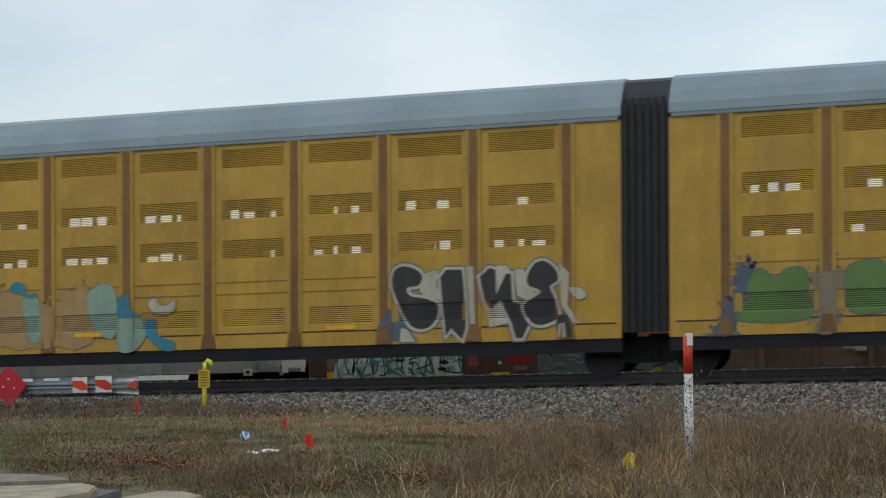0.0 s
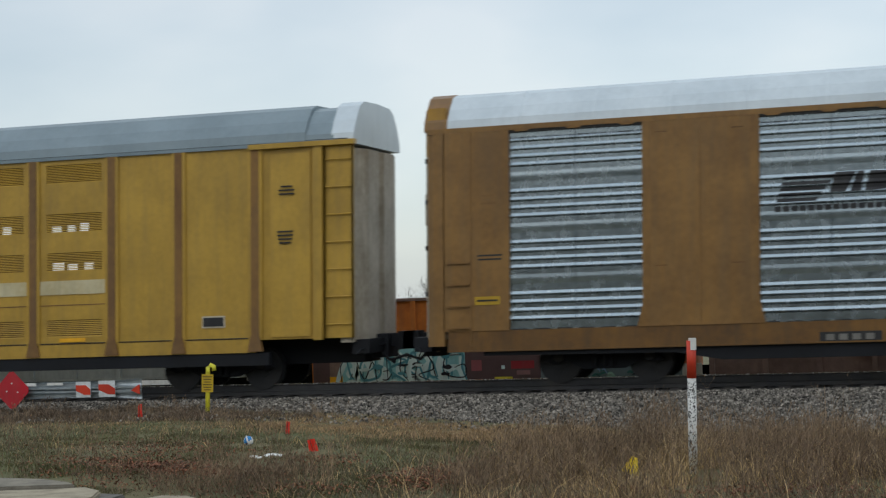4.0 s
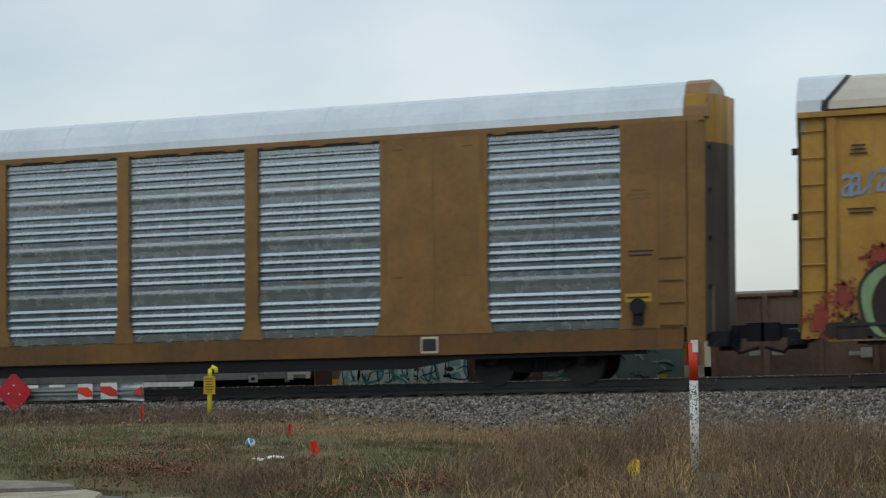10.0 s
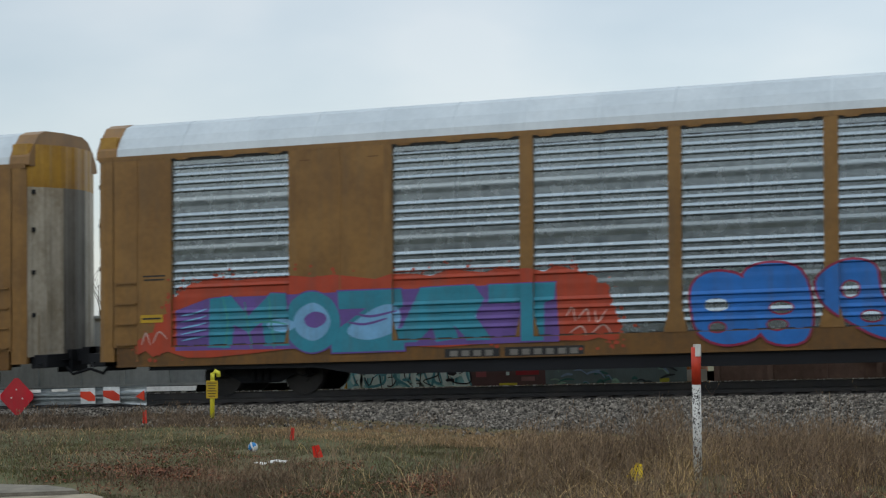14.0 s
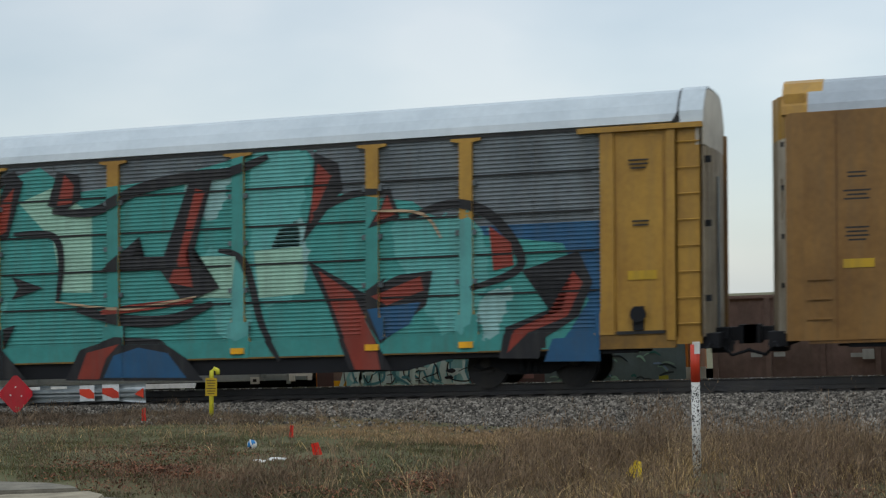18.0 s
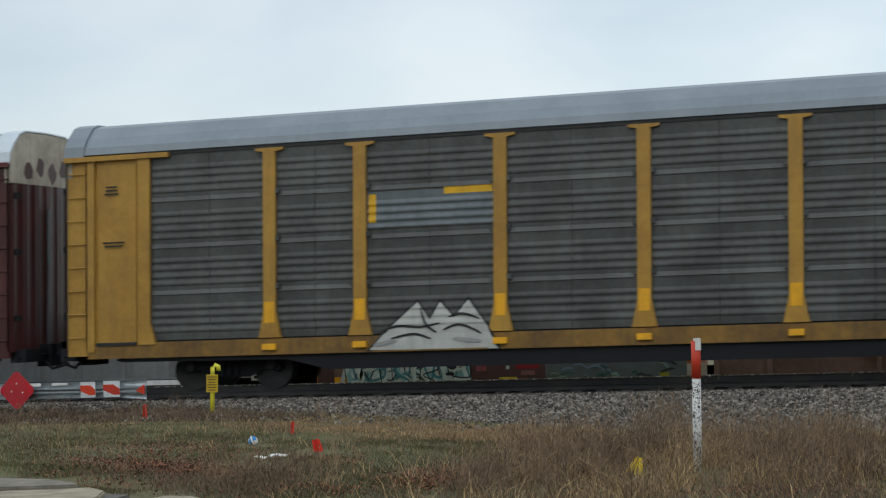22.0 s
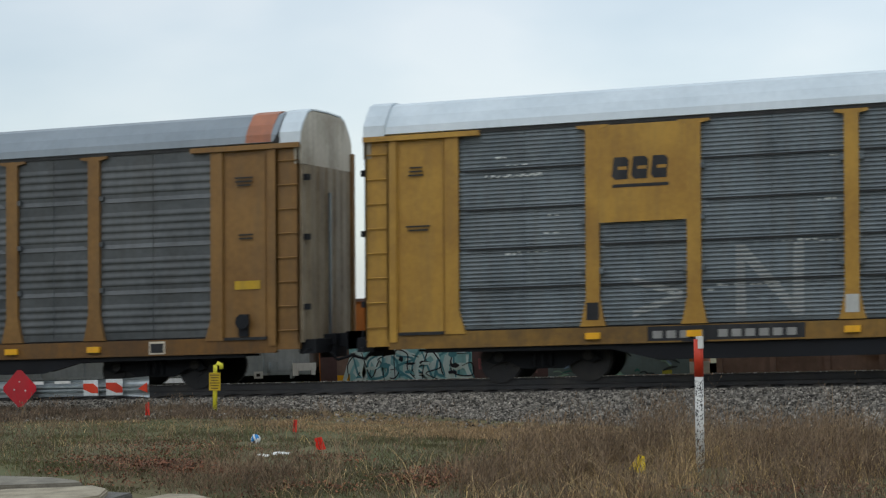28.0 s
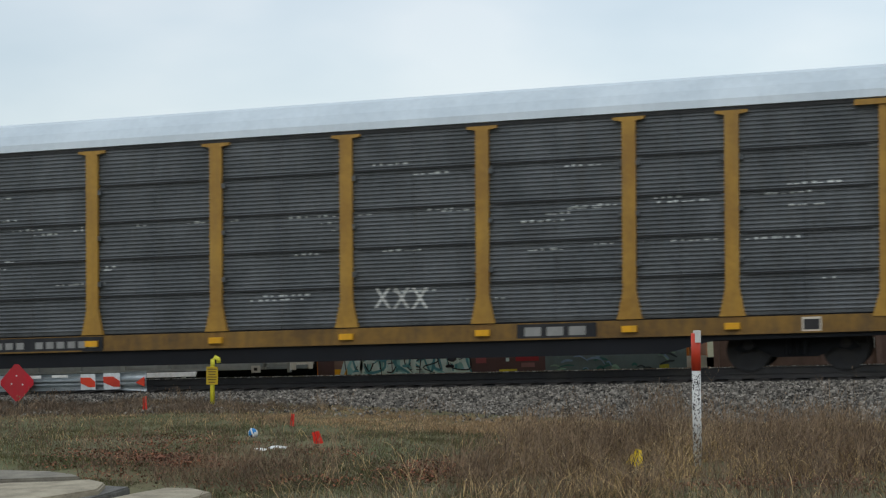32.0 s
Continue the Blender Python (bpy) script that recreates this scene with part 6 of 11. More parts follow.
# maroon carrier: dark red sign with plain white bars and a wheel
lay(brown, "sign_board", [rect(9.38, 11.93, 2.98, 3.76)], paint(92, 34, 40), 0.03, "B", ribs_soft)
lay(brown, "emblem", [rect(9.40, 11.53, 3.06, 3.14), rect(9.40, 11.48, 3.2, 3.28), rect(9.48, 10.68, 3.40, 3.58)] + stroke([(11.30, 3.22), (11.36, 3.55), (11.63, 3.66), (11.86, 3.5)], 0.13, False) + stroke([(11.50, 3.3), (11.56, 3.45), (11.74, 3.45)], 0.08, False), P_WHITE, 0.035, "B", ribs_soft)
tag(brown, "B", "ea", 3.38, 3.88, 1.15, 1.5, PALE, ribs_soft, fat=0.03)
tag(brown, "B", "SAM", 5.18, 6.38, 1.4, 1.6, P_DKGREY, ribs_soft)
# yellow carrier with the shield
sign_bay(shield, 4.68, 6.36, 2.95)
sh = [(4.98, 4.62), (5.25, 4.5), (5.56, 4.62), (5.87, 4.5), (6.14, 4.62), (6.2, 4.35), (6.08, 4.05), (6.12, 3.6), (5.95, 3.3), (5.56, 3.15), (5.17, 3.3), (5.0, 3.6), (5.04, 4.05), (4.92, 4.35)]
lay(shield, "emblem_field", fan(sh), paint(206, 196, 196), 0.085, "B", FLAT)
lay(shield, "emblem_top", [q for q in (clip(t, 1, 3.95, True) for t in fan(sh)) if len(q) > 2], paint(40, 66, 150), 0.089, "B", FLAT)
lay(shield, "emblem_stripe", [rect(5.06 + 0.165 * i, 5.06 + 0.165 * i + 0.08, 3.36 if 0 < i < 6 else 3.62, 3.93) for i in range(7)], paint(190, 90, 96), 0.089, "B", FLAT)
bars(shield, "B", 5.1, 6.0, 4.28, 4.42, 5, P_WHITE, FLAT, 0.2, 0.093)
bars(shield, "B", 5.05, 6.05, 4.06, 4.2, 6, P_WHITE, FLAT, 0.2, 0.093)
lay(shield, "graffiti_wash", fan(ring(3.3, 1.5, 1.35, 0.72, 26, 0.1, 6)), surface("pale_wash", rgb(102, 111, 107), rgb(82, 90, 87), 0.7, dirt_amount=0.4, blotch=4), 0.003, "B", ribs_stacked)
for q in ([(2.3, 1.1), (2.6, 1.9), (3.0, 1.2), (3.2, 2.05)], [(3.1, 1.7), (3.7, 1.9), (4.2, 1.75)], [(3.3, 1.15), (3.6, 1.5), (4.3, 1.35)], [(3.9, 2.0), (4.2, 1.5), (4.6, 2.05)]):
    lay(shield, "scrawled_tag", stroke(q, 0.06), P_AQUAGREY, 0.006, "B", ribs_stacked)
lay(shield, "chalk_letter", word_polys("XXX", 15.5, 16.6, 1.36, 1.75, [0.01], 5, 2, 0.95)[0], P_WHITE, 0.004, "B", ribs_stacked)
for car, sd in ((chalky, 1), (muse, 2), (shield, 3), (csx_a, 4)):
    chalk(car, 2.55, ribs_stacked, sd, PALE)

# outlines of the larger painted pieces, in metres along and up each car's side
blob(boos, "graffiti_haze", "B", ribs_grouped, [(9.35, 1.5), (9.69, 2.12), (11.15, 2.32), (13.5, 2.3), (15.09, 2.17), (17.53, 2.14), (17.61, 0.67), (13.5, 0.67), (9.57, 0.67)], ((0, P_OLIVE),), 1)
blob(boos, "graffiti_letter", "B", ribs_grouped, [(9.54, 1.67), (9.94, 2.0), (10.55, 2.12), (11.17, 2.03), (11.41, 1.78), (11.89, 1.8), (12.2, 1.53), (12.22, 1.08), (11.92, 0.71), (11.15, 0.67), (10.06, 0.67), (9.54, 0.93), (9.47, 1.33)], ((0.05, P_NAVY), (-0.012, P_AQUA),), 2)
blob(boos, "graffiti_letter", "B", ribs_grouped, [(13.8, 1.37), (13.66, 0.94), (13.28, 0.69), (12.8, 0.7), (12.42, 0.98), (12.27, 1.41), (12.41, 1.84), (12.8, 2.09), (13.28, 2.07), (13.66, 1.8)], ((0.05, P_NAVY), (-0.012, P_AQUA),), 3)
blob(boos, "graffiti_letter", "B", ribs_grouped, [(15.54, 1.33), (15.38, 0.92), (14.97, 0.67), (14.45, 0.68), (14.03, 0.96), (13.87, 1.39), (14.03, 1.8), (14.45, 2.05), (14.97, 2.03), (15.38, 1.76)], ((0.05, P_NAVY), (-0.012, P_RED),), 4)
blob(boos, "graffiti_letter", "B", ribs_grouped, [(15.54, 1.94), (16.2, 2.08), (17.42, 2.07), (17.27, 1.36), (17.05, 0.67), (16.59, 0.67), (16.2, 0.71), (15.76, 0.67), (15.34, 0.75), (15.26, 1.08), (15.63, 1.2), (15.48, 1.64)], ((0.05, P_NAVY), (-0.012, P_AQUA),), 5)
blob(boos, "graffiti_counter", "B", ribs_grouped, [(10.59, 1.73), (10.5, 1.64), (10.28, 1.61), (10.05, 1.66), (9.96, 1.75), (10.05, 1.83), (10.28, 1.86), (10.5, 1.82)], ((0.035, P_NAVY), (0, P_OLIVE),), 6)
blob(boos, "graffiti_counter", "B", ribs_grouped, [(11.34, 1.05), (11.26, 0.93), (11.05, 0.88), (10.85, 0.94), (10.76, 1.07), (10.85, 1.19), (11.05, 1.24), (11.26, 1.18)], ((0.035, P_NAVY), (0, P_OLIVE),), 7)
blob(boos, "graffiti_counter", "B", ribs_grouped, [(13.12, 1.63), (13.02, 1.49), (12.87, 1.55), (12.87, 1.73), (13.02, 1.78)], ((0.03, P_NAVY), (0, P_OLIVE),), 8)
blob(boos, "graffiti_counter", "B", ribs_grouped, [(14.88, 1.55), (14.8, 1.42), (14.64, 1.42), (14.56, 1.56), (14.64, 1.69), (14.8, 1.68)], ((0.03, P_NAVY), (0, P_OLIVE),), 9)
blob(boos, "graffiti_counter", "B", ribs_grouped, [(16.28, 1.63), (16.23, 1.45), (16.09, 1.38), (15.96, 1.46), (15.91, 1.64), (15.96, 1.82), (16.09, 1.9), (16.23, 1.81)], ((0.04, P_NAVY), (0, P_DKGREY),), 10)
lay(boos, "graffiti_line", stroke([(16.64, 1.76), (16.86, 1.86), (17.18, 1.79)], 0.12), P_SKY, 0.0226, "B", ribs_grouped)
lay(boos, "graffiti_line", stroke([(9.69, 0.93), (10.43, 0.77), (11.63, 0.79)], 0.1), P_SKY, 0.0232, "B", ribs_grouped)
lay(boos, "graffiti_line", stroke([(15.43, 1.04), (15.6, 0.88), (15.54, 0.72)], 0.16), P_PERI, 0.0238, "B", ribs_grouped)
lay(boos, "graffiti_line", stroke([(9.81, 1.89), (10.42, 2.06), (11.15, 1.95)], 0.05), P_PALEGREEN, 0.0244, "B", ribs_grouped)
lay(boos, "graffiti_line", stroke([(12.57, 1.9), (13.04, 2.03), (13.5, 1.87)], 0.05), P_PALEGREEN, 0.0250, "B", ribs_grouped)
lay(boos, "graffiti_line", stroke([(14.19, 1.9), (14.7, 2.01), (15.21, 1.86)], 0.05), P_PINK, 0.0256, "B", ribs_grouped)
lay(boos, "graffiti_line", stroke([(15.71, 1.74), (15.93, 1.92), (16.31, 1.97)], 0.05), P_PALEGREEN, 0.0262, "B", ribs_grouped)
blob(muse, "graffiti_haze", "B", ribs_stacked, [(12.88, 0.67), (13.03, 1.3), (13.32, 1.75), (13.79, 2.31), (14.26, 2.37), (14.75, 2.08), (15.84, 2.37), (16.56, 2.09), (17.15, 2.32), (17.8, 2.04), (18.61, 1.65), (19.38, 1.43), (19.18, 1.04), (18.55, 0.86), (17.74, 0.67)], ((0.02, P_BLACK), (-0.03, P_LEAFGREEN),), 1)
blob(muse, "graffiti_haze", "B", ribs_stacked, [(8.96, 1.72), (9.63, 1.99), (10.69, 1.9), (11.99, 1.91), (12.88, 1.25), (12.95, 0.67), (8.97, 0.71)], ((0, P_LEAFGREEN),), 2)
blob(muse, "graffiti_letter", "B", ribs_stacked, [(13.61, 1.97), (14.07, 2.03), (14.28, 1.57), (14.53, 2.07), (14.97, 1.98), (15.14, 1.41), (15.0, 0.77), (14.63, 0.74), (14.53, 1.22), (14.28, 0.96), (14.08, 1.23), (13.99, 0.69), (13.57, 0.67), (13.45, 1.23)], ((0.075, P_BLACK), (0.05, P_WHITE), (-0.01, P_CRIMSON),), 3, soft=False)
blob(muse, "graffiti_letter", "B", ribs_stacked, [(14.9, 1.84), (15.36, 2.02), (15.75, 1.89), (15.82, 1.05), (15.6, 0.76), (15.0, 0.73)], ((0.075, P_BLACK), (0.05, P_WHITE), (-0.01, P_CRIMSON),), 4)
blob(muse, "graffiti_letter", "B", ribs_stacked, [(15.84, 1.5), (16.2, 2.05), (16.68, 2.14), (17.15, 1.9), (17.41, 1.67), (17.15, 1.23), (17.29, 0.79), (16.08, 0.73), (15.72, 1.05)], ((0.075, P_BLACK), (0.05, P_WHITE), (-0.01, P_CRIMSON),), 5)
blob(muse, "graffiti_letter", "B", ribs_stacked, [(17.39, 2.0), (18.52, 2.01), (18.48, 1.7), (17.88, 1.65), (17.89, 1.52), (18.39, 1.46), (18.38, 1.15), (17.9, 1.1), (17.92, 0.95), (18.75, 0.97), (18.69, 0.67), (17.5, 0.67), (17.18, 1.12), (17.33, 1.56)], ((0.075, P_BLACK), (0.05, P_WHITE), (-0.01, P_CRIMSON),), 6, soft=False)
lay(muse, "graffiti_line", stroke([(14.99, 1.18), (15.24, 1.52), (15.18, 1.74)], 0.06), P_WHITE, 0.0202, "B", ribs_stacked)
lay(muse, "graffiti_line", stroke([(16.26, 1.48), (16.68, 1.3), (17.15, 1.46)], 0.06), P_WHITE, 0.0208, "B", ribs_stacked)
lay(muse, "graffiti_line", stroke([(16.44, 1.14), (17.03, 1.01)], 0.06), P_WHITE, 0.0214, "B", ribs_stacked)
blob(muse, "graffiti_letter", "B", ribs_stacked, [(7.95, 1.51), (8.42, 1.73), (8.96, 1.54), (8.83, 1.24), (8.97, 0.76), (8.02, 0.73)], ((0.045, P_PINK), (-0.012, P_CRIMSON),), 10)
blob(muse, "graffiti_letter", "B", ribs_stacked, [(9.03, 1.59), (9.43, 1.76), (9.6, 1.22), (9.4, 0.7), (8.97, 0.71)], ((0.045, P_PINK), (-0.012, P_CRIMSON),), 11)
blob(muse, "graffiti_letter", "B", ribs_stacked, [(9.53, 1.58), (9.9, 1.69), (10.06, 1.21), (9.9, 0.68), (9.6, 0.75)], ((0.045, P_PINK), (-0.012, P_CRIMSON),), 12)
blob(muse, "graffiti_letter", "B", ribs_stacked, [(10.1, 1.86), (10.38, 1.85), (10.67, 0.72), (10.04, 0.68)], ((0.045, P_PINK), (-0.012, P_CRIMSON),), 13)
blob(muse, "graffiti_letter", "B", ribs_stacked, [(10.72, 1.54), (10.98, 1.94), (11.34, 1.87), (11.44, 1.17), (11.15, 0.71), (10.69, 0.72)], ((0.045, P_PINK), (-0.012, P_CRIMSON),), 14)
blob(muse, "graffiti_letter", "B", ribs_stacked, [(11.44, 1.58), (11.94, 1.62), (12.07, 0.69), (11.48, 0.7)], ((0.045, P_PINK), (-0.012, P_CRIMSON),), 15)
blob(muse, "graffiti_letter", "B", ribs_stacked, [(12.12, 1.56), (12.53, 1.54), (12.48, 1.32), (12.76, 1.02), (12.91, 0.67), (12.18, 0.67)], ((0.045, P_PINK), (-0.012, P_CRIMSON),), 16)
blob(muse, "graffiti_counter", "B", ribs_stacked, [(9.31, 1.35), (9.27, 1.26), (9.19, 1.26), (9.15, 1.35), (9.19, 1.44), (9.27, 1.44)], ((0, P_PINK),), 17)
blob(muse, "graffiti_counter", "B", ribs_stacked, [(9.85, 1.39), (9.81, 1.3), (9.73, 1.3), (9.69, 1.4), (9.73, 1.49), (9.81, 1.49)], ((0, P_PINK),), 18)
blob(muse, "graffiti_counter", "B", ribs_stacked, [(10.42, 1.32), (10.38, 1.23), (10.3, 1.23), (10.26, 1.32), (10.3, 1.41), (10.38, 1.41)], ((0, P_PINK),), 19)
blob(muse, "graffiti_counter", "B", ribs_stacked, [(11.14, 1.41), (11.1, 1.32), (11.02, 1.33), (10.98, 1.42), (11.02, 1.51), (11.1, 1.51)], ((0, P_PINK),), 20)
blob(muse, "graffiti_counter", "B", ribs_stacked, [(11.79, 1.16), (11.75, 1.07), (11.67, 1.07), (11.63, 1.17), (11.67, 1.26), (11.75, 1.25)], ((0, P_PINK),), 21)
blob(muse, "graffiti_counter", "B", ribs_stacked, [(12.48, 1.14), (12.44, 1.05), (12.36, 1.06), (12.32, 1.15), (12.36, 1.24), (12.44, 1.23)], ((0, P_PINK),), 22)
blob(csx_a, "graffiti_haze", "B", ribs_stacked, [(6.07, 2.05), (6.69, 1.85), (7.66, 1.71), (8.75, 1.06), (8.75, 0.67), (6.93, 0.67), (6.19, 1.01)], ((0, paint(108, 52, 46)),), 1)
blob(csx_a, "graffiti_haze", "B", ribs_stacked, [(7.66, 1.88), (8.75, 1.89), (9.81, 2.08), (9.93, 0.67), (8.87, 0.67), (8.39, 1.29)], ((0, paint(66, 116, 138)),), 3, soft=False)
blob(csx_a, "graffiti_haze", "B", ribs_stacked, [(16.42, 0.74), (17.86, 0.9), (19.36, 0.76), (19.36, 0.67), (16.63, 0.67)], ((0, P_TEALBLUE),), 4, soft=False)
blob(csx_a, "graffiti_haze", "B", ribs_stacked, [(9.92, 1.19), (16.42, 0.94), (16.32, 0.67), (13.43, 0.67), (9.93, 0.67)], ((0, P_WINE),), 5)
blob(csx_a, "graffiti_haze", "B", ribs_stacked, [(16.89, 1.76), (17.66, 1.79), (17.71, 1.37), (16.94, 1.35)], ((0, P_GREYBLUE),), 6)
blob(csx_a, "graffiti_haze", "B", ribs_stacked, [(14.09, 2.13), (14.84, 2.26), (14.95, 1.62), (14.52, 1.42)], ((0, P_BLUE),), 7)
blob(csx_a, "graffiti_haze", "B", ribs_stacked, [(1.24, 2.19), (1.44, 2.31), (1.62, 2.20), (1.54, 2.06), (1.33, 2.08)], ((0, P_RUST),), 2)
blob(csx_a, "graffiti_haze", "B", ribs_stacked, [(1.78, 2.15), (1.96, 2.29), (2.14, 2.16), (2.09, 2.02), (1.85, 2.03)], ((0, P_RUST),), 2)
blob(csx_a, "graffiti_haze", "B", ribs_stacked, [(0.24, 1.13), (0.35, 1.29), (0.47, 1.17), (0.43, 0.86), (0.28, 0.86)], ((0, P_RUST),), 2)
blob(csx_a, "graffiti_haze", "B", ribs_stacked, [(0.59, 1.51), (0.75, 1.65), (0.93, 1.53), (0.85, 1.33), (0.64, 1.36)], ((0, P_RUST),), 2)
blob(csx_a, "graffiti_haze", "B", ribs_stacked, [(0.48, 0.98), (0.91, 1.04), (1.22, 0.91), (1.17, 0.67), (0.53, 0.73)], ((0, P_WINE2),), 2)
blob(csx_a, "graffiti_haze", "B", ribs_stacked, [(6.21, 2.08), (6.36, 2.21), (6.55, 2.02), (6.81, 1.89), (6.74, 1.76), (6.31, 1.80)], ((0, P_RUST),), 2)
blob(csx_a, "graffiti_base", "B", ribs_stacked, [(1.09, 1.47), (1.18, 1.78), (1.49, 2.02), (1.91, 2.06), (2.24, 1.98), (2.30, 2.42), (2.50, 2.69), (2.73, 2.75), (2.96, 2.59), (3.18, 2.50), (3.27, 2.71), (3.50, 2.88), (3.78, 2.83), (3.98, 2.63), (4.15, 2.56), (4.40, 2.69), (4.72, 2.57), (4.97, 2.44), (5.17, 2.56), (5.39, 2.68), (5.66, 2.57), (5.93, 2.54), (6.08, 2.32), (6.14, 1.89), (6.45, 1.71), (6.89, 1.51), (6.99, 1.29), (6.95, 0.81), (6.59, 0.68), (6.11, 0.43), (5.38, 0.47), (4.99, 0.46), (4.79, 0.62), (4.39, 0.63), (3.49, 0.76), (2.37, 0.78), (1.54, 0.70), (1.21, 0.96)], ((0.07, P_BLACK), (0, P_PALELIME),), 8)
blob(csx_a, "graffiti_letter", "B", ribs_stacked, [(1.27, 1.39), (1.44, 1.77), (1.80, 1.94), (2.16, 1.87), (2.37, 1.60), (2.38, 1.31), (2.14, 1.14), (2.02, 0.99), (2.03, 0.74), (1.59, 0.72), (1.35, 0.96)], ((0.02, P_BLACK), (0, P_WINE2),), 9)
blob(csx_a, "graffiti_letter", "B", ribs_stacked, [(2.58, 0.92), (2.78, 1.34), (2.94, 1.10), (2.97, 0.79), (2.60, 0.79)], ((0.02, P_BLACK), (0, P_WINE2),), 10)
blob(csx_a, "graffiti_letter", "B", ribs_stacked, [(2.40, 1.74), (2.42, 2.27), (2.58, 2.50), (2.78, 2.52), (2.99, 2.30), (3.17, 1.91), (3.27, 1.43), (3.30, 0.79), (3.01, 0.79), (2.91, 1.20), (2.73, 1.48), (2.43, 1.66)], ((0.02, P_BLACK), (0, P_WINE2),), 11)
blob(csx_a, "graffiti_letter", "B", ribs_stacked, [(3.23, 2.29), (3.32, 2.57), (3.55, 2.68), (3.78, 2.64), (3.90, 2.36), (3.88, 1.98), (3.70, 1.77), (3.44, 1.79), (3.27, 2.02)], ((0.02, P_BLACK), (0, P_WINE2),), 12)
blob(csx_a, "graffiti_letter", "B", ribs_stacked, [(3.42, 1.57), (3.60, 1.70), (3.81, 1.70), (3.79, 1.41), (3.92, 1.08), (4.02, 0.76), (3.40, 0.78)], ((0.02, P_BLACK), (0, P_WINE2),), 13)
blob(csx_a, "graffiti_letter", "B", ribs_stacked, [(4.00, 2.16), (4.15, 2.44), (4.45, 2.55), (4.75, 2.44), (4.97, 2.13), (4.95, 1.87), (4.72, 1.61), (4.67, 1.77), (4.50, 1.83), (4.20, 1.78), (3.98, 1.55), (3.88, 1.76)], ((0.02, P_BLACK), (0, P_WINE2),), 14)
blob(csx_a, "graffiti_letter", "B", ribs_stacked, [(4.06, 1.31), (4.20, 1.53), (4.45, 1.60), (4.74, 1.55), (5.00, 1.33), (5.00, 1.05), (4.95, 0.74), (4.72, 0.65), (4.64, 1.01), (4.42, 1.09), (4.24, 0.97), (4.07, 1.06)], ((0.02, P_BLACK), (0, P_WINE2),), 15)
blob(csx_a, "graffiti_letter", "B", ribs_stacked, [(4.99, 1.37), (5.04, 1.89), (5.19, 2.30), (5.39, 2.47), (5.58, 2.45), (5.73, 2.14), (5.79, 1.81), (5.53, 1.50), (5.29, 1.22), (5.19, 0.73), (5.04, 0.74)], ((0.02, P_BLACK), (0, P_WINE2),), 16)
blob(csx_a, "graffiti_letter", "B", ribs_stacked, [(5.62, 1.35), (5.78, 1.61), (6.07, 1.74), (6.40, 1.63), (6.64, 1.41), (6.89, 1.36), (6.87, 0.99), (6.69, 0.76), (6.25, 0.72), (5.92, 0.83), (5.64, 1.03)], ((0.02, P_BLACK), (0, P_WINE2),), 17)
blob(csx_a, "graffiti_letter", "B", ribs_stacked, [(5.42, 0.85), (5.53, 1.02), (5.92, 0.80), (5.97, 0.64), (5.77, 0.50), (5.53, 0.58)], ((0.02, P_BLACK), (0, P_WINE2),), 18)
blob(csx_a, "graffiti_counter", "B", ribs_stacked, [(4.27, 0.88), (4.34, 1.04), (4.52, 1.09), (4.70, 0.96), (4.70, 0.75), (4.49, 0.65), (4.29, 0.76)], ((0, P_PALELIME),), 20)
blob(csx_a, "graffiti_counter", "B", ribs_stacked, [(4.46, 0.87), (4.55, 0.95), (4.64, 0.87), (4.62, 0.74), (4.50, 0.73)], ((0, P_WINE2),), 22)
blob(csx_a, "graffiti_dot", "B", ribs_stacked, [(6.35, 1.33), (6.45, 1.43), (6.56, 1.33), (6.46, 1.22)], ((0, P_RUST),), 21)
blob(csx_a, "graffiti_dot", "B", ribs_stacked, [(4.44, 2.40), (4.53, 2.47), (4.62, 2.38), (4.54, 2.29)], ((0, P_RUST),), 21)
lay(csx_a, "graffiti_line", stroke([(1.67, 1.28), (1.83, 1.28), (1.93, 1.16), (2.01, 1.09)], 0.05), P_PALELIME, 0.0352, "B", ribs_stacked)
lay(csx_a, "graffiti_line", stroke([(5.63, 1.28), (5.77, 1.33), (5.86, 1.21), (5.68, 1.14)], 0.05), P_PALELIME, 0.0352, "B", ribs_stacked)
lay(csx_a, "graffiti_line", stroke([(5.67, 0.96), (5.92, 0.81)], 0.04), P_PALELIME, 0.0352, "B", ribs_stacked)
lay(csx_a, "graffiti_line", stroke([(3.62, 1.35), (3.90, 1.38)], 0.1), P_PALELIME, 0.0352, "B", ribs_stacked)
blob(csx_a, "graffiti_face", "B", ribs_stacked, [(7.12, 2.12), (7.07, 1.96), (6.95, 1.87), (6.79, 1.87), (6.67, 1.98), (6.62, 2.14), (6.67, 2.3), (6.79, 2.39), (6.95, 2.39), (7.07, 2.28)], ((0, P_DKGREY),), 18)
blob(csx_a, "graffiti_letter", "B", ribs_stacked, [(9.92, 2.11), (10.85, 2.23), (10.94, 0.8), (10.18, 0.86), (9.92, 0.67)], ((0.06, P_BLACK), (0.03, P_WHITE), (-0.02, P_NAVY),), 19, low=(1.35, P_WINE), soft=False)
blob(csx_a, "graffiti_letter", "B", ribs_stacked, [(11.44, 2.02), (12.12, 2.05), (12.17, 0.96), (11.59, 0.87)], ((0.06, P_BLACK), (0.03, P_WHITE), (-0.02, P_NAVY),), 20, low=(1.35, P_WINE), soft=False)
blob(csx_a, "graffiti_letter", "B", ribs_stacked, [(9.81, 2.13), (10.11, 2.21), (10.16, 0.67), (9.88, 0.67)], ((0.03, P_BLACK), (0, P_WHITE),), 21, soft=False)
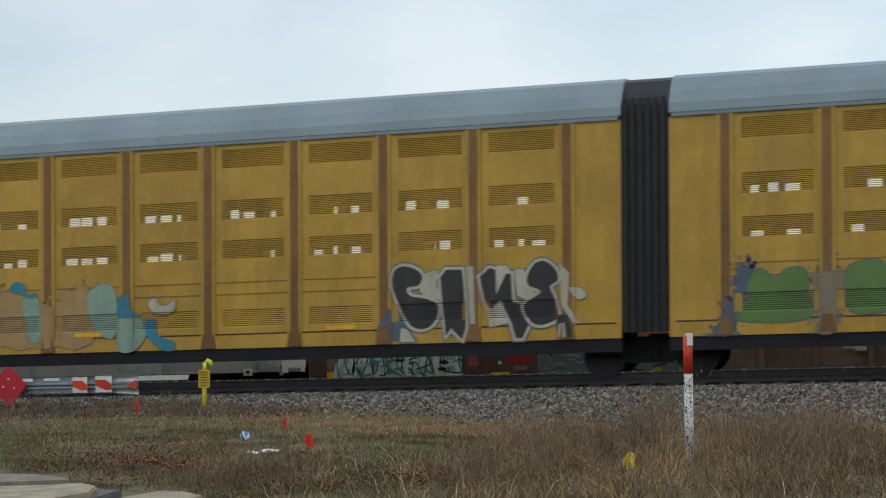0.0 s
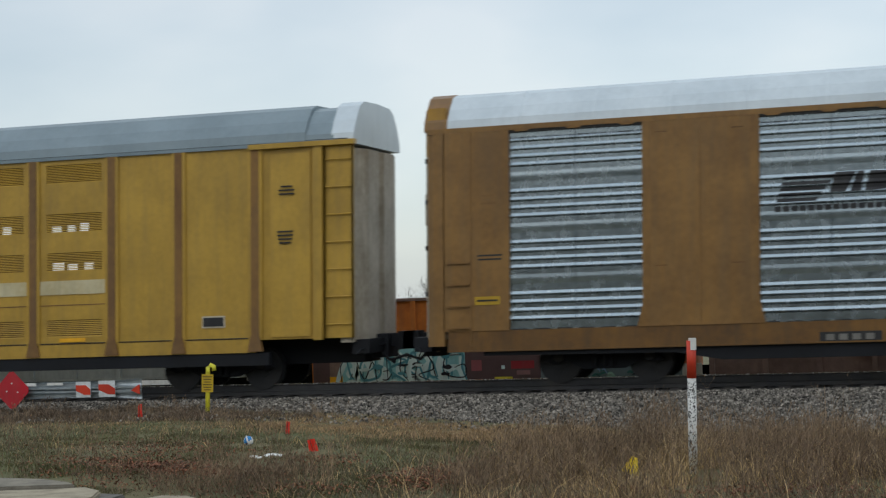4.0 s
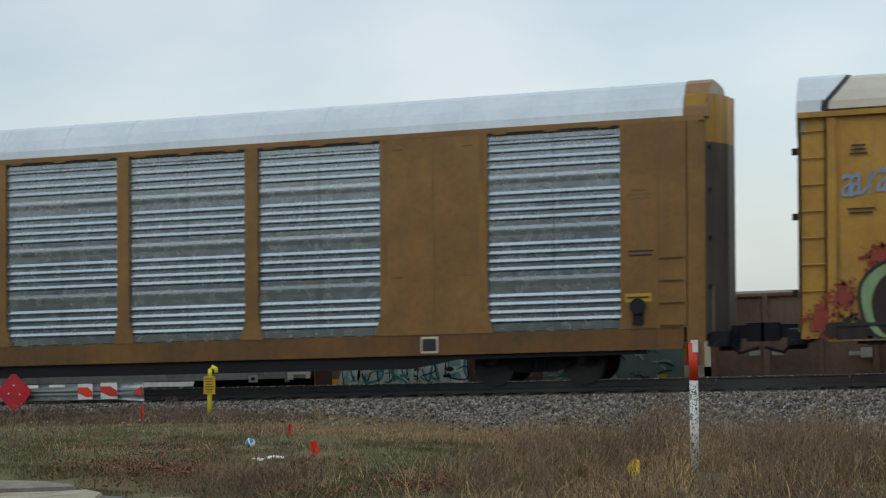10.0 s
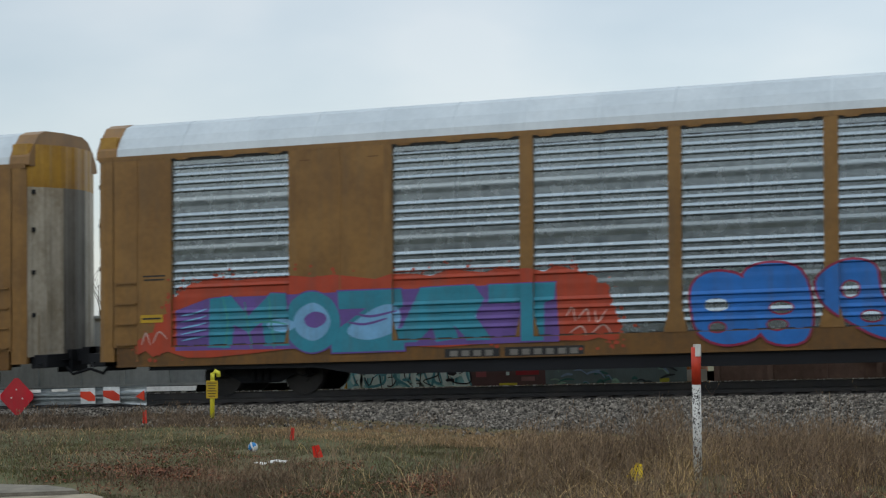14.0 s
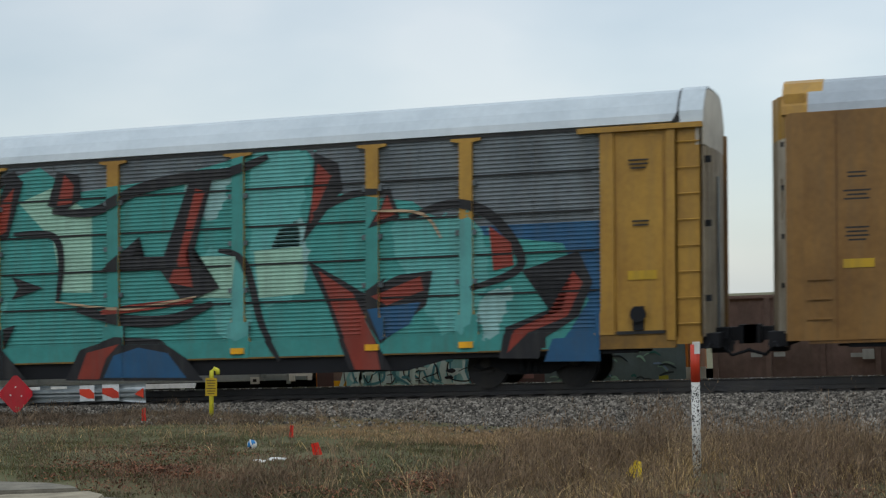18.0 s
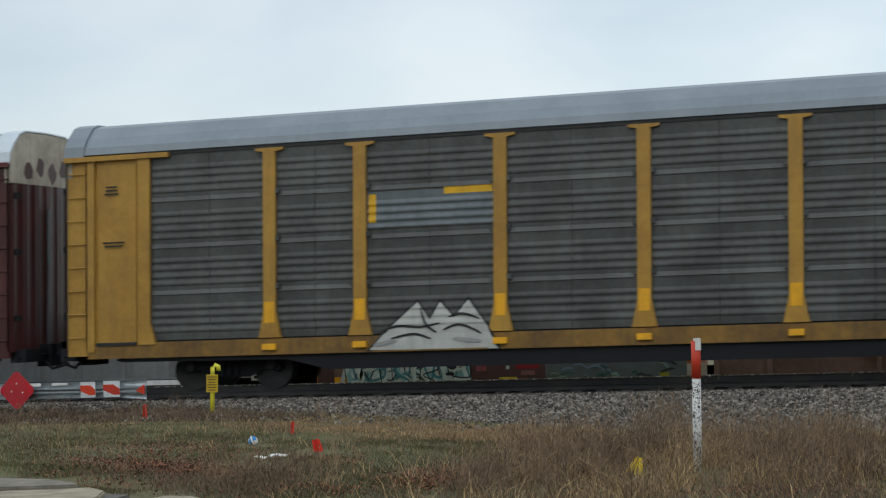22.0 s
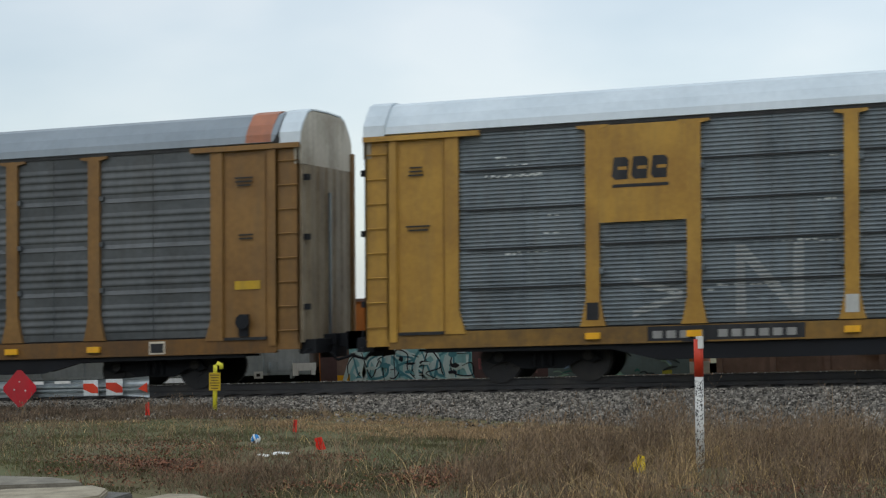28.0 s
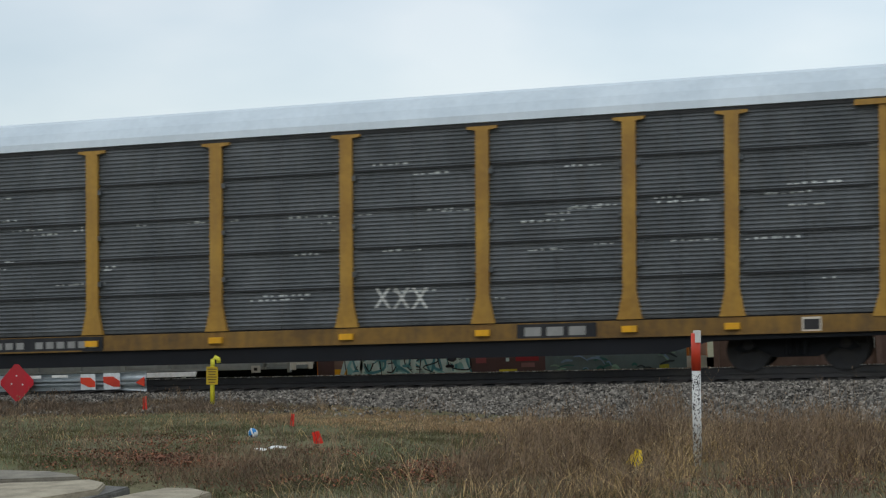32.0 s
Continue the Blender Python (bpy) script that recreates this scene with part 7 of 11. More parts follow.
blob(csx_a, "graffiti_letter", "B", ribs_stacked, [(11.02, 1.98), (11.42, 1.99), (11.58, 0.81), (11.26, 0.72), (10.92, 0.67)], ((0.03, P_BLACK), (0, P_WHITE),), 22, soft=False)
blob(csx_a, "graffiti_letter", "B", ribs_stacked, [(12.14, 0.83), (12.57, 2.33), (12.79, 2.45), (13.43, 1.25), (13.78, 0.81), (13.45, 0.9), (12.97, 1.64), (12.38, 0.93)], ((0.03, P_BLACK), (0, P_WHITE),), 23, soft=False)
blob(csx_a, "graffiti_letter", "B", ribs_stacked, [(12.86, 0.79), (13.06, 1.26), (13.43, 0.77)], ((0.03, P_BLACK), (0, P_WHITE),), 24, soft=False)
blob(csx_a, "graffiti_letter", "B", ribs_stacked, [(13.43, 1.89), (13.67, 2.16), (14.2, 2.18), (14.65, 1.95), (14.75, 1.21), (14.32, 0.71), (13.76, 0.81), (13.49, 1.24)], ((0.06, P_BLACK), (0.03, P_WHITE), (-0.02, P_NAVY),), 25, low=(1.35, P_WINE))
blob(csx_a, "graffiti_letter", "B", ribs_stacked, [(15.22, 1.98), (16.42, 1.99), (16.8, 1.66), (16.75, 1.14), (16.37, 0.82), (15.69, 0.8), (15.32, 1.4)], ((0.06, P_BLACK), (0.03, P_WHITE), (-0.02, P_NAVY),), 26, low=(1.35, P_WINE))
blob(csx_a, "graffiti_letter", "B", ribs_stacked, [(14.73, 2.32), (15.01, 2.41), (15.33, 1.61), (15.22, 1.19), (15.58, 0.76), (15.37, 0.67), (14.84, 1.15)], ((0.03, P_BLACK), (0, P_WHITE),), 27, soft=False)
blob(csx_a, "graffiti_counter", "B", ribs_stacked, [(13.74, 1.38), (14.63, 1.85), (14.69, 1.74), (13.87, 1.26)], ((0, P_WHITE),), 28, soft=False)
blob(csx_a, "graffiti_counter", "B", ribs_stacked, [(14.09, 1.35), (14.37, 1.43), (14.3, 1.16)], ((0, P_WHITE),), 29, soft=False)
blob(csx_a, "graffiti_counter", "B", ribs_stacked, [(15.77, 1.43), (16.11, 1.48), (16.24, 1.31), (15.86, 1.21)], ((0, P_WHITE),), 30, soft=False)
blob(csx_a, "graffiti_counter", "B", ribs_stacked, [(14.79, 0.7), (14.69, 0.67), (14.46, 0.67), (14.24, 0.67), (14.14, 0.71), (14.24, 0.81), (14.46, 0.84), (14.69, 0.8)], ((0.03, P_BLACK), (0, P_WHITE),), 31)
lay(csx_a, "graffiti_line", stroke([(12.32, 0.67), (12.99, 0.67), (13.54, 0.67)], 0.06), P_PINK, 0.0352, "B", ribs_stacked)
lay(csx_a, "graffiti_line", stroke([(10.27, 0.67), (10.74, 0.89), (11.19, 0.67), (11.42, 0.76)], 0.05), P_RED, 0.0358, "B", ribs_stacked)
blob(csx_a, "graffiti_letter", "B", ribs_stacked, [(19.54, 2.18), (20.76, 2.58), (21.44, 2.48), (21.15, 2.12), (20.37, 1.91), (20.26, 1.44), (20.0, 0.92), (19.28, 0.94), (19.73, 1.46)], ((0.085, P_SLATE), (0, P_NAVY),), 35, soft=False)
blob(csx_a, "graffiti_letter", "B", ribs_stacked, [(20.39, 2.09), (21.02, 2.36), (20.76, 1.43), (21.16, 1.3), (21.54, 2.34), (22.01, 2.39), (21.7, 1.11), (20.9, 0.9), (20.24, 0.91)], ((0.085, P_SLATE), (0, P_NAVY),), 36, soft=False)
blob(csx_a, "graffiti_letter", "B", ribs_stacked, [(21.8, 2.19), (22.9, 2.63), (22.98, 2.28), (22.65, 1.83), (22.73, 1.12), (22.32, 1.01), (21.65, 0.96)], ((0.085, P_SLATE), (0, P_NAVY),), 37, soft=False)
blob(csx_a, "graffiti_letter", "B", ribs_stacked, [(22.78, 2.18), (23.46, 2.27), (24.33, 2.53), (24.65, 2.51), (24.48, 2.11), (23.96, 1.9), (23.46, 2.13), (22.98, 1.98)], ((0.085, P_SLATE), (0, P_NAVY),), 38, soft=False)
blob(csx_a, "graffiti_letter", "B", ribs_stacked, [(19.1, 0.74), (19.44, 0.99), (22.7, 1.0), (22.91, 0.67), (19.17, 0.67)], ((0.085, P_SLATE), (0, P_NAVY),), 39, soft=False)
blob(csx_a, "graffiti_counter", "B", ribs_stacked, [(21.97, 1.83), (22.39, 2.03), (22.32, 1.75)], ((0.04, P_SLATE), (0, P_BEIGE),), 40, soft=False)
blob(csx_a, "graffiti_counter", "B", ribs_stacked, [(21.86, 1.49), (22.39, 1.55), (22.32, 1.2), (21.93, 1.14)], ((0.04, P_SLATE), (0, P_BEIGE),), 41, soft=False)
blob(csx_a, "graffiti_counter", "B", ribs_stacked, [(19.64, 1.4), (20.17, 1.56), (19.84, 1.1)], ((0.04, P_SLATE), (0, P_BEIGE),), 42, soft=False)
blob(csx_a, "graffiti_counter", "B", ribs_stacked, [(21.02, 2.01), (21.35, 1.99), (21.16, 1.77)], ((0.04, P_SLATE), (0, P_BEIGE),), 43, soft=False)
lay(csx_a, "graffiti_line", stroke([(22.0, 1.39), (22.32, 1.43)], 0.07), P_LETTER, 0.0424, "B", ribs_stacked)
lay(csx_a, "graffiti_line", stroke([(19.71, 1.22), (19.97, 1.39)], 0.06), P_PINK, 0.0430, "B", ribs_stacked)
blob(kcs, "graffiti_letter", "A", ribs_grouped, [(3.18, 1.74), (3.64, 1.92), (4.23, 1.7), (4.34, 1.38), (4.74, 1.45), (4.82, 1.72), (5.13, 1.71), (5.21, 1.46), (5.5, 1.45), (5.55, 1.87), (5.92, 1.89), (5.98, 1.43), (6.18, 1.17), (6.12, 0.93), (5.71, 0.94), (5.29, 0.81), (4.66, 0.91), (4.02, 0.99), (3.37, 0.85), (3.23, 1.2)], ((0.09, P_WHITE), (0.06, P_BLACK), (0, P_AQUA),), 1, low=(1.58, P_RUSTORANGE))
lay(kcs, "graffiti_line", stroke([(3.64, 1.03), (4.02, 1.23), (4.34, 1.06)], 0.05), P_BLACK, 0.0172, "A", ribs_grouped)
lay(kcs, "graffiti_line", stroke([(4.34, 1.65), (4.45, 1.22)], 0.05), P_BLACK, 0.0178, "A", ribs_grouped)
lay(kcs, "graffiti_line", stroke([(4.92, 1.26), (5.29, 1.19)], 0.05), P_BLACK, 0.0184, "A", ribs_grouped)
lay(kcs, "graffiti_line", stroke([(5.52, 1.4), (5.81, 1.23)], 0.05), P_BLACK, 0.0190, "A", ribs_grouped)
lay(kcs, "graffiti_line", stroke([(3.37, 1.41), (3.81, 1.45)], 0.05), P_BLACK, 0.0196, "A", ribs_grouped)
blob(kcs, "graffiti_letter", "A", ribs_grouped, [(6.33, 1.5), (6.66, 1.8), (7.14, 1.89), (7.55, 1.73), (7.95, 1.86), (8.64, 1.83), (9.33, 1.82), (9.91, 1.7), (10.02, 1.0), (9.81, 0.67), (7.95, 0.67), (7.65, 0.76), (6.84, 0.75), (6.43, 1.0)], ((0.07, P_CYANRIM), (0.04, P_BLACK), (0, P_RED),), 7, low=(1.5, P_AQUA))
blob(kcs, "graffiti_counter", "A", ribs_grouped, [(7.02, 1.6), (6.97, 1.54), (6.84, 1.52), (6.71, 1.55), (6.66, 1.62), (6.71, 1.68), (6.84, 1.7), (6.97, 1.67)], ((0, P_BLACK),), 8)
blob(kcs, "graffiti_counter", "A", ribs_grouped, [(7.49, 1.51), (7.45, 1.43), (7.35, 1.41), (7.25, 1.44), (7.2, 1.51), (7.25, 1.59), (7.35, 1.61), (7.45, 1.58)], ((0, P_BLACK),), 9)
blob(kcs, "graffiti_counter", "A", ribs_grouped, [(8.0, 1.57), (7.94, 1.51), (7.8, 1.48), (7.66, 1.52), (7.6, 1.58), (7.66, 1.65), (7.8, 1.67), (7.94, 1.64)], ((0, P_BLACK),), 10)
blob(kcs, "graffiti_counter", "A", ribs_grouped, [(8.55, 1.5), (8.51, 1.43), (8.39, 1.4), (8.28, 1.44), (8.24, 1.51), (8.28, 1.58), (8.39, 1.61), (8.51, 1.57)], ((0, P_BLACK),), 11)
blob(kcs, "graffiti_counter", "A", ribs_grouped, [(9.07, 1.48), (9.03, 1.41), (8.93, 1.38), (8.84, 1.42), (8.8, 1.49), (8.84, 1.56), (8.94, 1.59), (9.03, 1.55)], ((0, P_BLACK),), 12)
blob(kcs, "graffiti_counter", "A", ribs_grouped, [(9.63, 1.51), (9.58, 1.44), (9.47, 1.42), (9.36, 1.45), (9.32, 1.52), (9.36, 1.59), (9.47, 1.62), (9.58, 1.58)], ((0, P_BLACK),), 13)
lay(kcs, "graffiti_line", stroke([(7.14, 0.98), (7.55, 1.17), (7.95, 0.75)], 0.05), P_BLACK, 0.0244, "A", ribs_grouped)
lay(kcs, "graffiti_line", stroke([(7.95, 1.11), (8.54, 0.94), (8.93, 1.13)], 0.05), P_BLACK, 0.0250, "A", ribs_grouped)
lay(kcs, "graffiti_line", stroke([(9.13, 0.77), (9.71, 0.9)], 0.05), P_BLACK, 0.0256, "A", ribs_grouped)
blob(kcs, "graffiti_haze", "A", ribs_grouped, [(7.65, 0.76), (9.9, 0.72), (10.02, 0.67), (7.75, 0.67)], ((0, P_BLACK),), 17, soft=False)
blob(kcs, "graffiti_letter", "A", ribs_grouped, [(10.13, 1.68), (10.52, 1.78), (10.58, 1.02), (10.13, 1.04)], ((0.07, P_OLIVE), (0.04, P_GREEN), (0, P_DULLWHITE),), 18, low=(1.0, P_GREY))
blob(kcs, "graffiti_letter", "A", ribs_grouped, [(10.65, 1.66), (11.66, 1.77), (11.81, 1.4), (11.48, 1.0), (11.56, 0.67), (11.02, 0.67), (10.89, 1.13)], ((0.07, P_OLIVE), (0.04, P_GREEN), (0, P_DULLWHITE),), 19, low=(1.0, P_GREY))
blob(kcs, "graffiti_letter", "A", ribs_grouped, [(11.97, 1.56), (12.29, 1.78), (12.45, 1.09), (12.3, 0.67), (11.92, 0.67), (11.81, 1.22)], ((0.07, P_OLIVE), (0.04, P_GREEN), (0, P_DULLWHITE),), 20, low=(1.0, P_GREY))
blob(kcs, "graffiti_letter", "A", ribs_grouped, [(12.45, 1.72), (12.86, 1.79), (13.25, 1.69), (13.17, 0.82), (12.67, 0.67), (12.55, 1.09)], ((0.07, P_OLIVE), (0.04, P_GREEN), (0, P_DULLWHITE),), 21, low=(1.0, P_GREY))
blob(kcs, "graffiti_letter", "A", ribs_grouped, [(13.32, 1.69), (14.16, 1.83), (14.36, 1.38), (14.04, 1.16), (14.53, 1.03), (13.92, 0.91), (13.87, 0.67), (13.42, 0.67)], ((0.07, P_OLIVE), (0.04, P_GREEN), (0, P_DULLWHITE),), 22, low=(1.0, P_GREY))
lay(kcs, "graffiti_line", stroke([(11.02, 1.48), (11.53, 1.52)], 0.05), P_GREEN, 0.0298, "A", ribs_grouped)
lay(kcs, "graffiti_line", stroke([(12.67, 1.31), (13.05, 1.36)], 0.05), P_GREEN, 0.0304, "A", ribs_grouped)
lay(kcs, "graffiti_line", stroke([(13.55, 1.34), (14.04, 1.39)], 0.05), P_GREEN, 0.0310, "A", ribs_grouped)
lay(kcs, "graffiti_line", stroke([(12.07, 1.21), (12.17, 1.56)], 0.05), P_GREEN, 0.0316, "A", ribs_grouped)
blob(kcs, "graffiti_letter", "A", ribs_grouped, [(14.7, 1.82), (15.21, 1.91), (15.28, 0.79), (14.77, 0.69)], ((0.05, P_AQUAGREY), (0.025, P_GREYWHITE), (-0.012, P_SOOT),), 27)
blob(kcs, "graffiti_letter", "A", ribs_grouped, [(15.33, 1.79), (15.97, 1.84), (16.0, 0.67), (15.33, 0.7)], ((0.05, P_AQUAGREY), (0.025, P_GREYWHITE), (-0.012, P_SOOT),), 28)
blob(kcs, "graffiti_letter", "A", ribs_grouped, [(16.07, 1.88), (16.44, 2.0), (16.73, 1.86), (16.68, 0.67), (16.03, 0.7)], ((0.05, P_AQUAGREY), (0.025, P_GREYWHITE), (-0.012, P_SOOT),), 29)
blob(kcs, "graffiti_letter", "A", ribs_grouped, [(16.76, 1.91), (17.33, 1.97), (17.38, 0.71), (16.8, 0.67)], ((0.05, P_AQUAGREY), (0.025, P_GREYWHITE), (-0.012, P_SOOT),), 30)
blob(kcs, "graffiti_letter", "A", ribs_grouped, [(17.43, 2.0), (17.68, 1.99), (17.7, 0.7), (17.43, 0.71)], ((0.05, P_AQUAGREY), (0.025, P_GREYWHITE), (-0.012, P_SOOT),), 31)
blob(kcs, "graffiti_letter", "A", ribs_grouped, [(17.77, 1.84), (18.3, 1.88), (18.3, 1.36), (18.48, 0.92), (18.19, 0.67), (17.78, 0.7)], ((0.05, P_AQUAGREY), (0.025, P_GREYWHITE), (-0.012, P_SOOT),), 32)
blob(kcs, "graffiti_letter", "A", ribs_grouped, [(18.37, 1.82), (18.87, 1.91), (19.07, 1.56), (19.09, 0.91), (18.81, 0.67), (18.41, 0.75)], ((0.05, P_AQUAGREY), (0.025, P_GREYWHITE), (-0.012, P_SOOT),), 33)
lay(kcs, "graffiti_line", stroke([(14.83, 1.47), (15.19, 1.52)], 0.045), P_GREYWHITE, 0.0364, "A", ribs_grouped)
lay(kcs, "graffiti_line", stroke([(14.83, 1.14), (15.19, 1.18)], 0.045), P_GREYWHITE, 0.0370, "A", ribs_grouped)
lay(kcs, "graffiti_line", stroke([(15.49, 1.45), (15.85, 1.49), (15.64, 1.45), (15.67, 0.83)], 0.045), P_GREYWHITE, 0.0376, "A", ribs_grouped)
lay(kcs, "graffiti_line", stroke([(16.21, 1.43), (16.62, 1.53)], 0.045), P_GREYWHITE, 0.0382, "A", ribs_grouped)
lay(kcs, "graffiti_line", stroke([(16.15, 0.99), (16.56, 1.09)], 0.045), P_GREYWHITE, 0.0388, "A", ribs_grouped)
lay(kcs, "graffiti_line", stroke([(17.03, 1.9), (17.03, 1.4), (17.32, 1.45)], 0.045), P_GREYWHITE, 0.0394, "A", ribs_grouped)
lay(kcs, "graffiti_line", stroke([(17.96, 1.43), (18.24, 1.37), (18.07, 0.93)], 0.045), P_GREYWHITE, 0.0400, "A", ribs_grouped)
lay(kcs, "graffiti_line", stroke([(18.73, 1.57), (18.87, 1.24), (18.73, 0.92)], 0.045), P_GREYWHITE, 0.0406, "A", ribs_grouped)
blob(kcs, "graffiti_letter", "A", ribs_grouped, [(19.14, 1.88), (19.65, 2.03), (20.27, 1.97), (20.38, 1.3), (20.26, 0.85), (19.77, 0.71), (19.32, 0.68), (19.18, 1.23)], ((0.05, P_AQUAGREY), (0.03, P_BLACK), (-0.02, P_DULLWHITE),), 42)
blob(kcs, "graffiti_letter", "A", ribs_grouped, [(20.43, 2.0), (21.08, 2.09), (21.21, 1.49), (21.37, 0.84), (20.98, 0.7), (20.54, 0.84)], ((0.05, P_AQUAGREY), (0.03, P_BLACK), (-0.02, P_BEIGE),), 43)
blob(kcs, "graffiti_letter", "A", ribs_grouped, [(21.3, 1.91), (21.95, 2.1), (22.01, 1.46), (21.9, 0.7), (21.41, 0.71)], ((0.05, P_AQUAGREY), (0.03, P_BLACK), (-0.02, P_BEIGE),), 44)
blob(kcs, "graffiti_letter", "A", ribs_grouped, [(22.05, 1.88), (22.54, 1.93), (22.61, 1.12), (22.48, 0.79), (22.11, 0.8)], ((0.05, P_AQUAGREY), (0.03, P_BLACK), (-0.02, P_BEIGE),), 45)
blob(kcs, "graffiti_letter", "A", ribs_grouped, [(22.61, 1.86), (23.11, 1.91), (23.28, 1.42), (23.22, 0.77), (22.69, 0.68)], ((0.05, P_AQUAGREY), (0.03, P_BLACK), (-0.02, P_DULLWHITE),), 46)
lay(kcs, "graffiti_line", stroke([(19.32, 1.6), (19.65, 1.67), (20.1, 1.74)], 0.05), P_BLACK, 0.0442, "A", ribs_grouped)
lay(kcs, "graffiti_line", stroke([(19.32, 1.33), (19.77, 1.37), (20.21, 1.43)], 0.05), P_BLACK, 0.0448, "A", ribs_grouped)
lay(kcs, "graffiti_line", stroke([(19.49, 1.98), (19.43, 1.55)], 0.05), P_BLACK, 0.0454, "A", ribs_grouped)
lay(kcs, "graffiti_line", stroke([(20.59, 1.51), (20.98, 1.44), (20.92, 1.82)], 0.05), P_BLACK, 0.0460, "A", ribs_grouped)
lay(kcs, "graffiti_line", stroke([(20.7, 1.08), (21.08, 1.17)], 0.05), P_BLACK, 0.0466, "A", ribs_grouped)
lay(kcs, "graffiti_line", stroke([(21.52, 1.42), (21.84, 1.57)], 0.05), P_BLACK, 0.0472, "A", ribs_grouped)
lay(kcs, "graffiti_line", stroke([(21.62, 0.99), (21.82, 1.25)], 0.05), P_BLACK, 0.0478, "A", ribs_grouped)
lay(kcs, "graffiti_line", stroke([(22.16, 1.45), (22.48, 1.55)], 0.05), P_BLACK, 0.0484, "A", ribs_grouped)
lay(kcs, "graffiti_line", stroke([(22.27, 1.08), (22.43, 1.13)], 0.05), P_BLACK, 0.0490, "A", ribs_grouped)
lay(kcs, "graffiti_line", stroke([(22.74, 1.44), (23.11, 1.53)], 0.05), P_BLACK, 0.0496, "A", ribs_grouped)
lay(kcs, "graffiti_line", stroke([(22.8, 1.12), (23.16, 1.16)], 0.05), P_BLACK, 0.0502, "A", ribs_grouped)
lay(kcs, "graffiti_line", stroke([(23.96, 1.69), (23.53, 1.28), (23.4, 1.2), (23.99, 1.02)], 0.06), P_BLACK, 0.0508, "A", ribs_grouped)
lay(kcs, "graffiti_line", stroke([(23.82, 1.23), (24.2, 1.53), (25.07, 1.58)], 0.06), P_BLACK, 0.0514, "A", ribs_grouped)
lay(kcs, "graffiti_line", stroke([(23.96, 1.19), (24.76, 1.04), (25.05, 0.97)], 0.06), P_BLACK, 0.0520, "A", ribs_grouped)
blob(moz, "graffiti_haze", "A", ribs_grouped, [(0.96, 1.01), (1.53, 1.57), (1.91, 2.13), (2.91, 2.33), (6.52, 2.27), (9.47, 2.29), (10.46, 2.11), (10.89, 1.54), (10.94, 0.9), (9.91, 0.88), (2.04, 0.83)], ((0, P_RUSTORANGE),), 1)
blob(moz, "graffiti_ground", "A", ribs_grouped, [(1.83, 0.91), (1.81, 1.73), (2.54, 1.96), (4.38, 1.97), (9.74, 2.01), (9.82, 0.88), (6.52, 0.87)], ((0, P_PURPLE),), 2, soft=False)
blob(moz, "graffiti_letter", "A", ribs_grouped, [(2.54, 0.96), (2.56, 1.94), (3.03, 1.98), (3.41, 1.57), (3.89, 2.01), (4.21, 1.99), (4.33, 0.95), (3.77, 0.96), (3.71, 1.45), (3.41, 1.23), (3.1, 1.4), (3.04, 0.94)], ((0.02, P_PURPLE), (0, P_TEALBLUE),), 3, soft=False)
blob(moz, "graffiti_letter", "A", ribs_grouped, [(5.35, 1.99), (6.64, 1.99), (6.69, 1.66), (6.03, 1.24), (6.73, 1.22), (6.73, 0.80), (5.23, 0.79), (5.20, 1.15), (5.94, 1.64), (5.37, 1.64)], ((0.03, P_PURPLE), (0, P_TEALBLUE),), 4, soft=False)
blob(moz, "graffiti_letter", "A", ribs_grouped, [(4.80, 2.01), (5.23, 1.82), (5.40, 1.39), (5.23, 0.97), (4.80, 0.80), (4.39, 0.99), (4.22, 1.43), (4.39, 1.85)], ((0.03, P_PURPLE), (0, P_TEALBLUE),), 5)
blob(moz, "graffiti_shine", "A", ribs_grouped, [(4.82, 1.79), (5.09, 1.65), (5.20, 1.40), (5.08, 1.15), (4.82, 1.03), (4.53, 1.17), (4.41, 1.42), (4.53, 1.66)], ((0, P_PALEBLUE),), 12)
blob(moz, "graffiti_counter", "A", ribs_grouped, [(4.85, 1.61), (5.06, 1.56), (5.11, 1.42), (4.91, 1.29), (4.70, 1.34), (4.65, 1.50)], ((0, P_PURPLE),), 14)
blob(moz, "graffiti_shine", "A", ribs_grouped, [(5.56, 1.25), (5.86, 1.49), (6.21, 1.67), (6.50, 1.69), (6.64, 1.46), (6.50, 1.16), (6.03, 1.02), (5.65, 1.09)], ((0, P_PALEBLUE),), 12)
lay(moz, "graffiti_line", stroke([(5.62, 1.58), (6.03, 1.48), (6.56, 1.57)], 0.05), P_PURPLE, 0.0150, "A", ribs_grouped)
lay(moz, "graffiti_line", stroke([(5.56, 1.38), (5.92, 1.33), (6.38, 1.43)], 0.05), P_PURPLE, 0.0150, "A", ribs_grouped)
lay(moz, "graffiti_line", stroke([(2.84, 1.98), (2.96, 1.47), (2.89, 0.92)], 0.04), P_TEAL, 0.0136, "A", ribs_grouped)
lay(moz, "graffiti_line", stroke([(3.33, 1.85), (3.41, 1.32), (3.51, 0.90)], 0.04), P_TEAL, 0.0136, "A", ribs_grouped)
lay(moz, "graffiti_line", stroke([(3.86, 1.95), (3.90, 1.44), (4.00, 0.91)], 0.04), P_TEAL, 0.0136, "A", ribs_grouped)
lay(moz, "graffiti_line", stroke([(3.51, 1.43), (3.90, 1.44), (4.24, 1.38)], 0.04), P_TEAL, 0.0136, "A", ribs_grouped)
blob(moz, "graffiti_letter", "A", ribs_grouped, [(6.52, 0.94), (7.04, 2.0), (7.5, 2.01), (7.81, 0.99), (7.38, 0.94), (7.27, 1.23), (6.98, 0.95)], ((0.02, P_PURPLE), (0, P_TEALBLUE),), 7, soft=False)
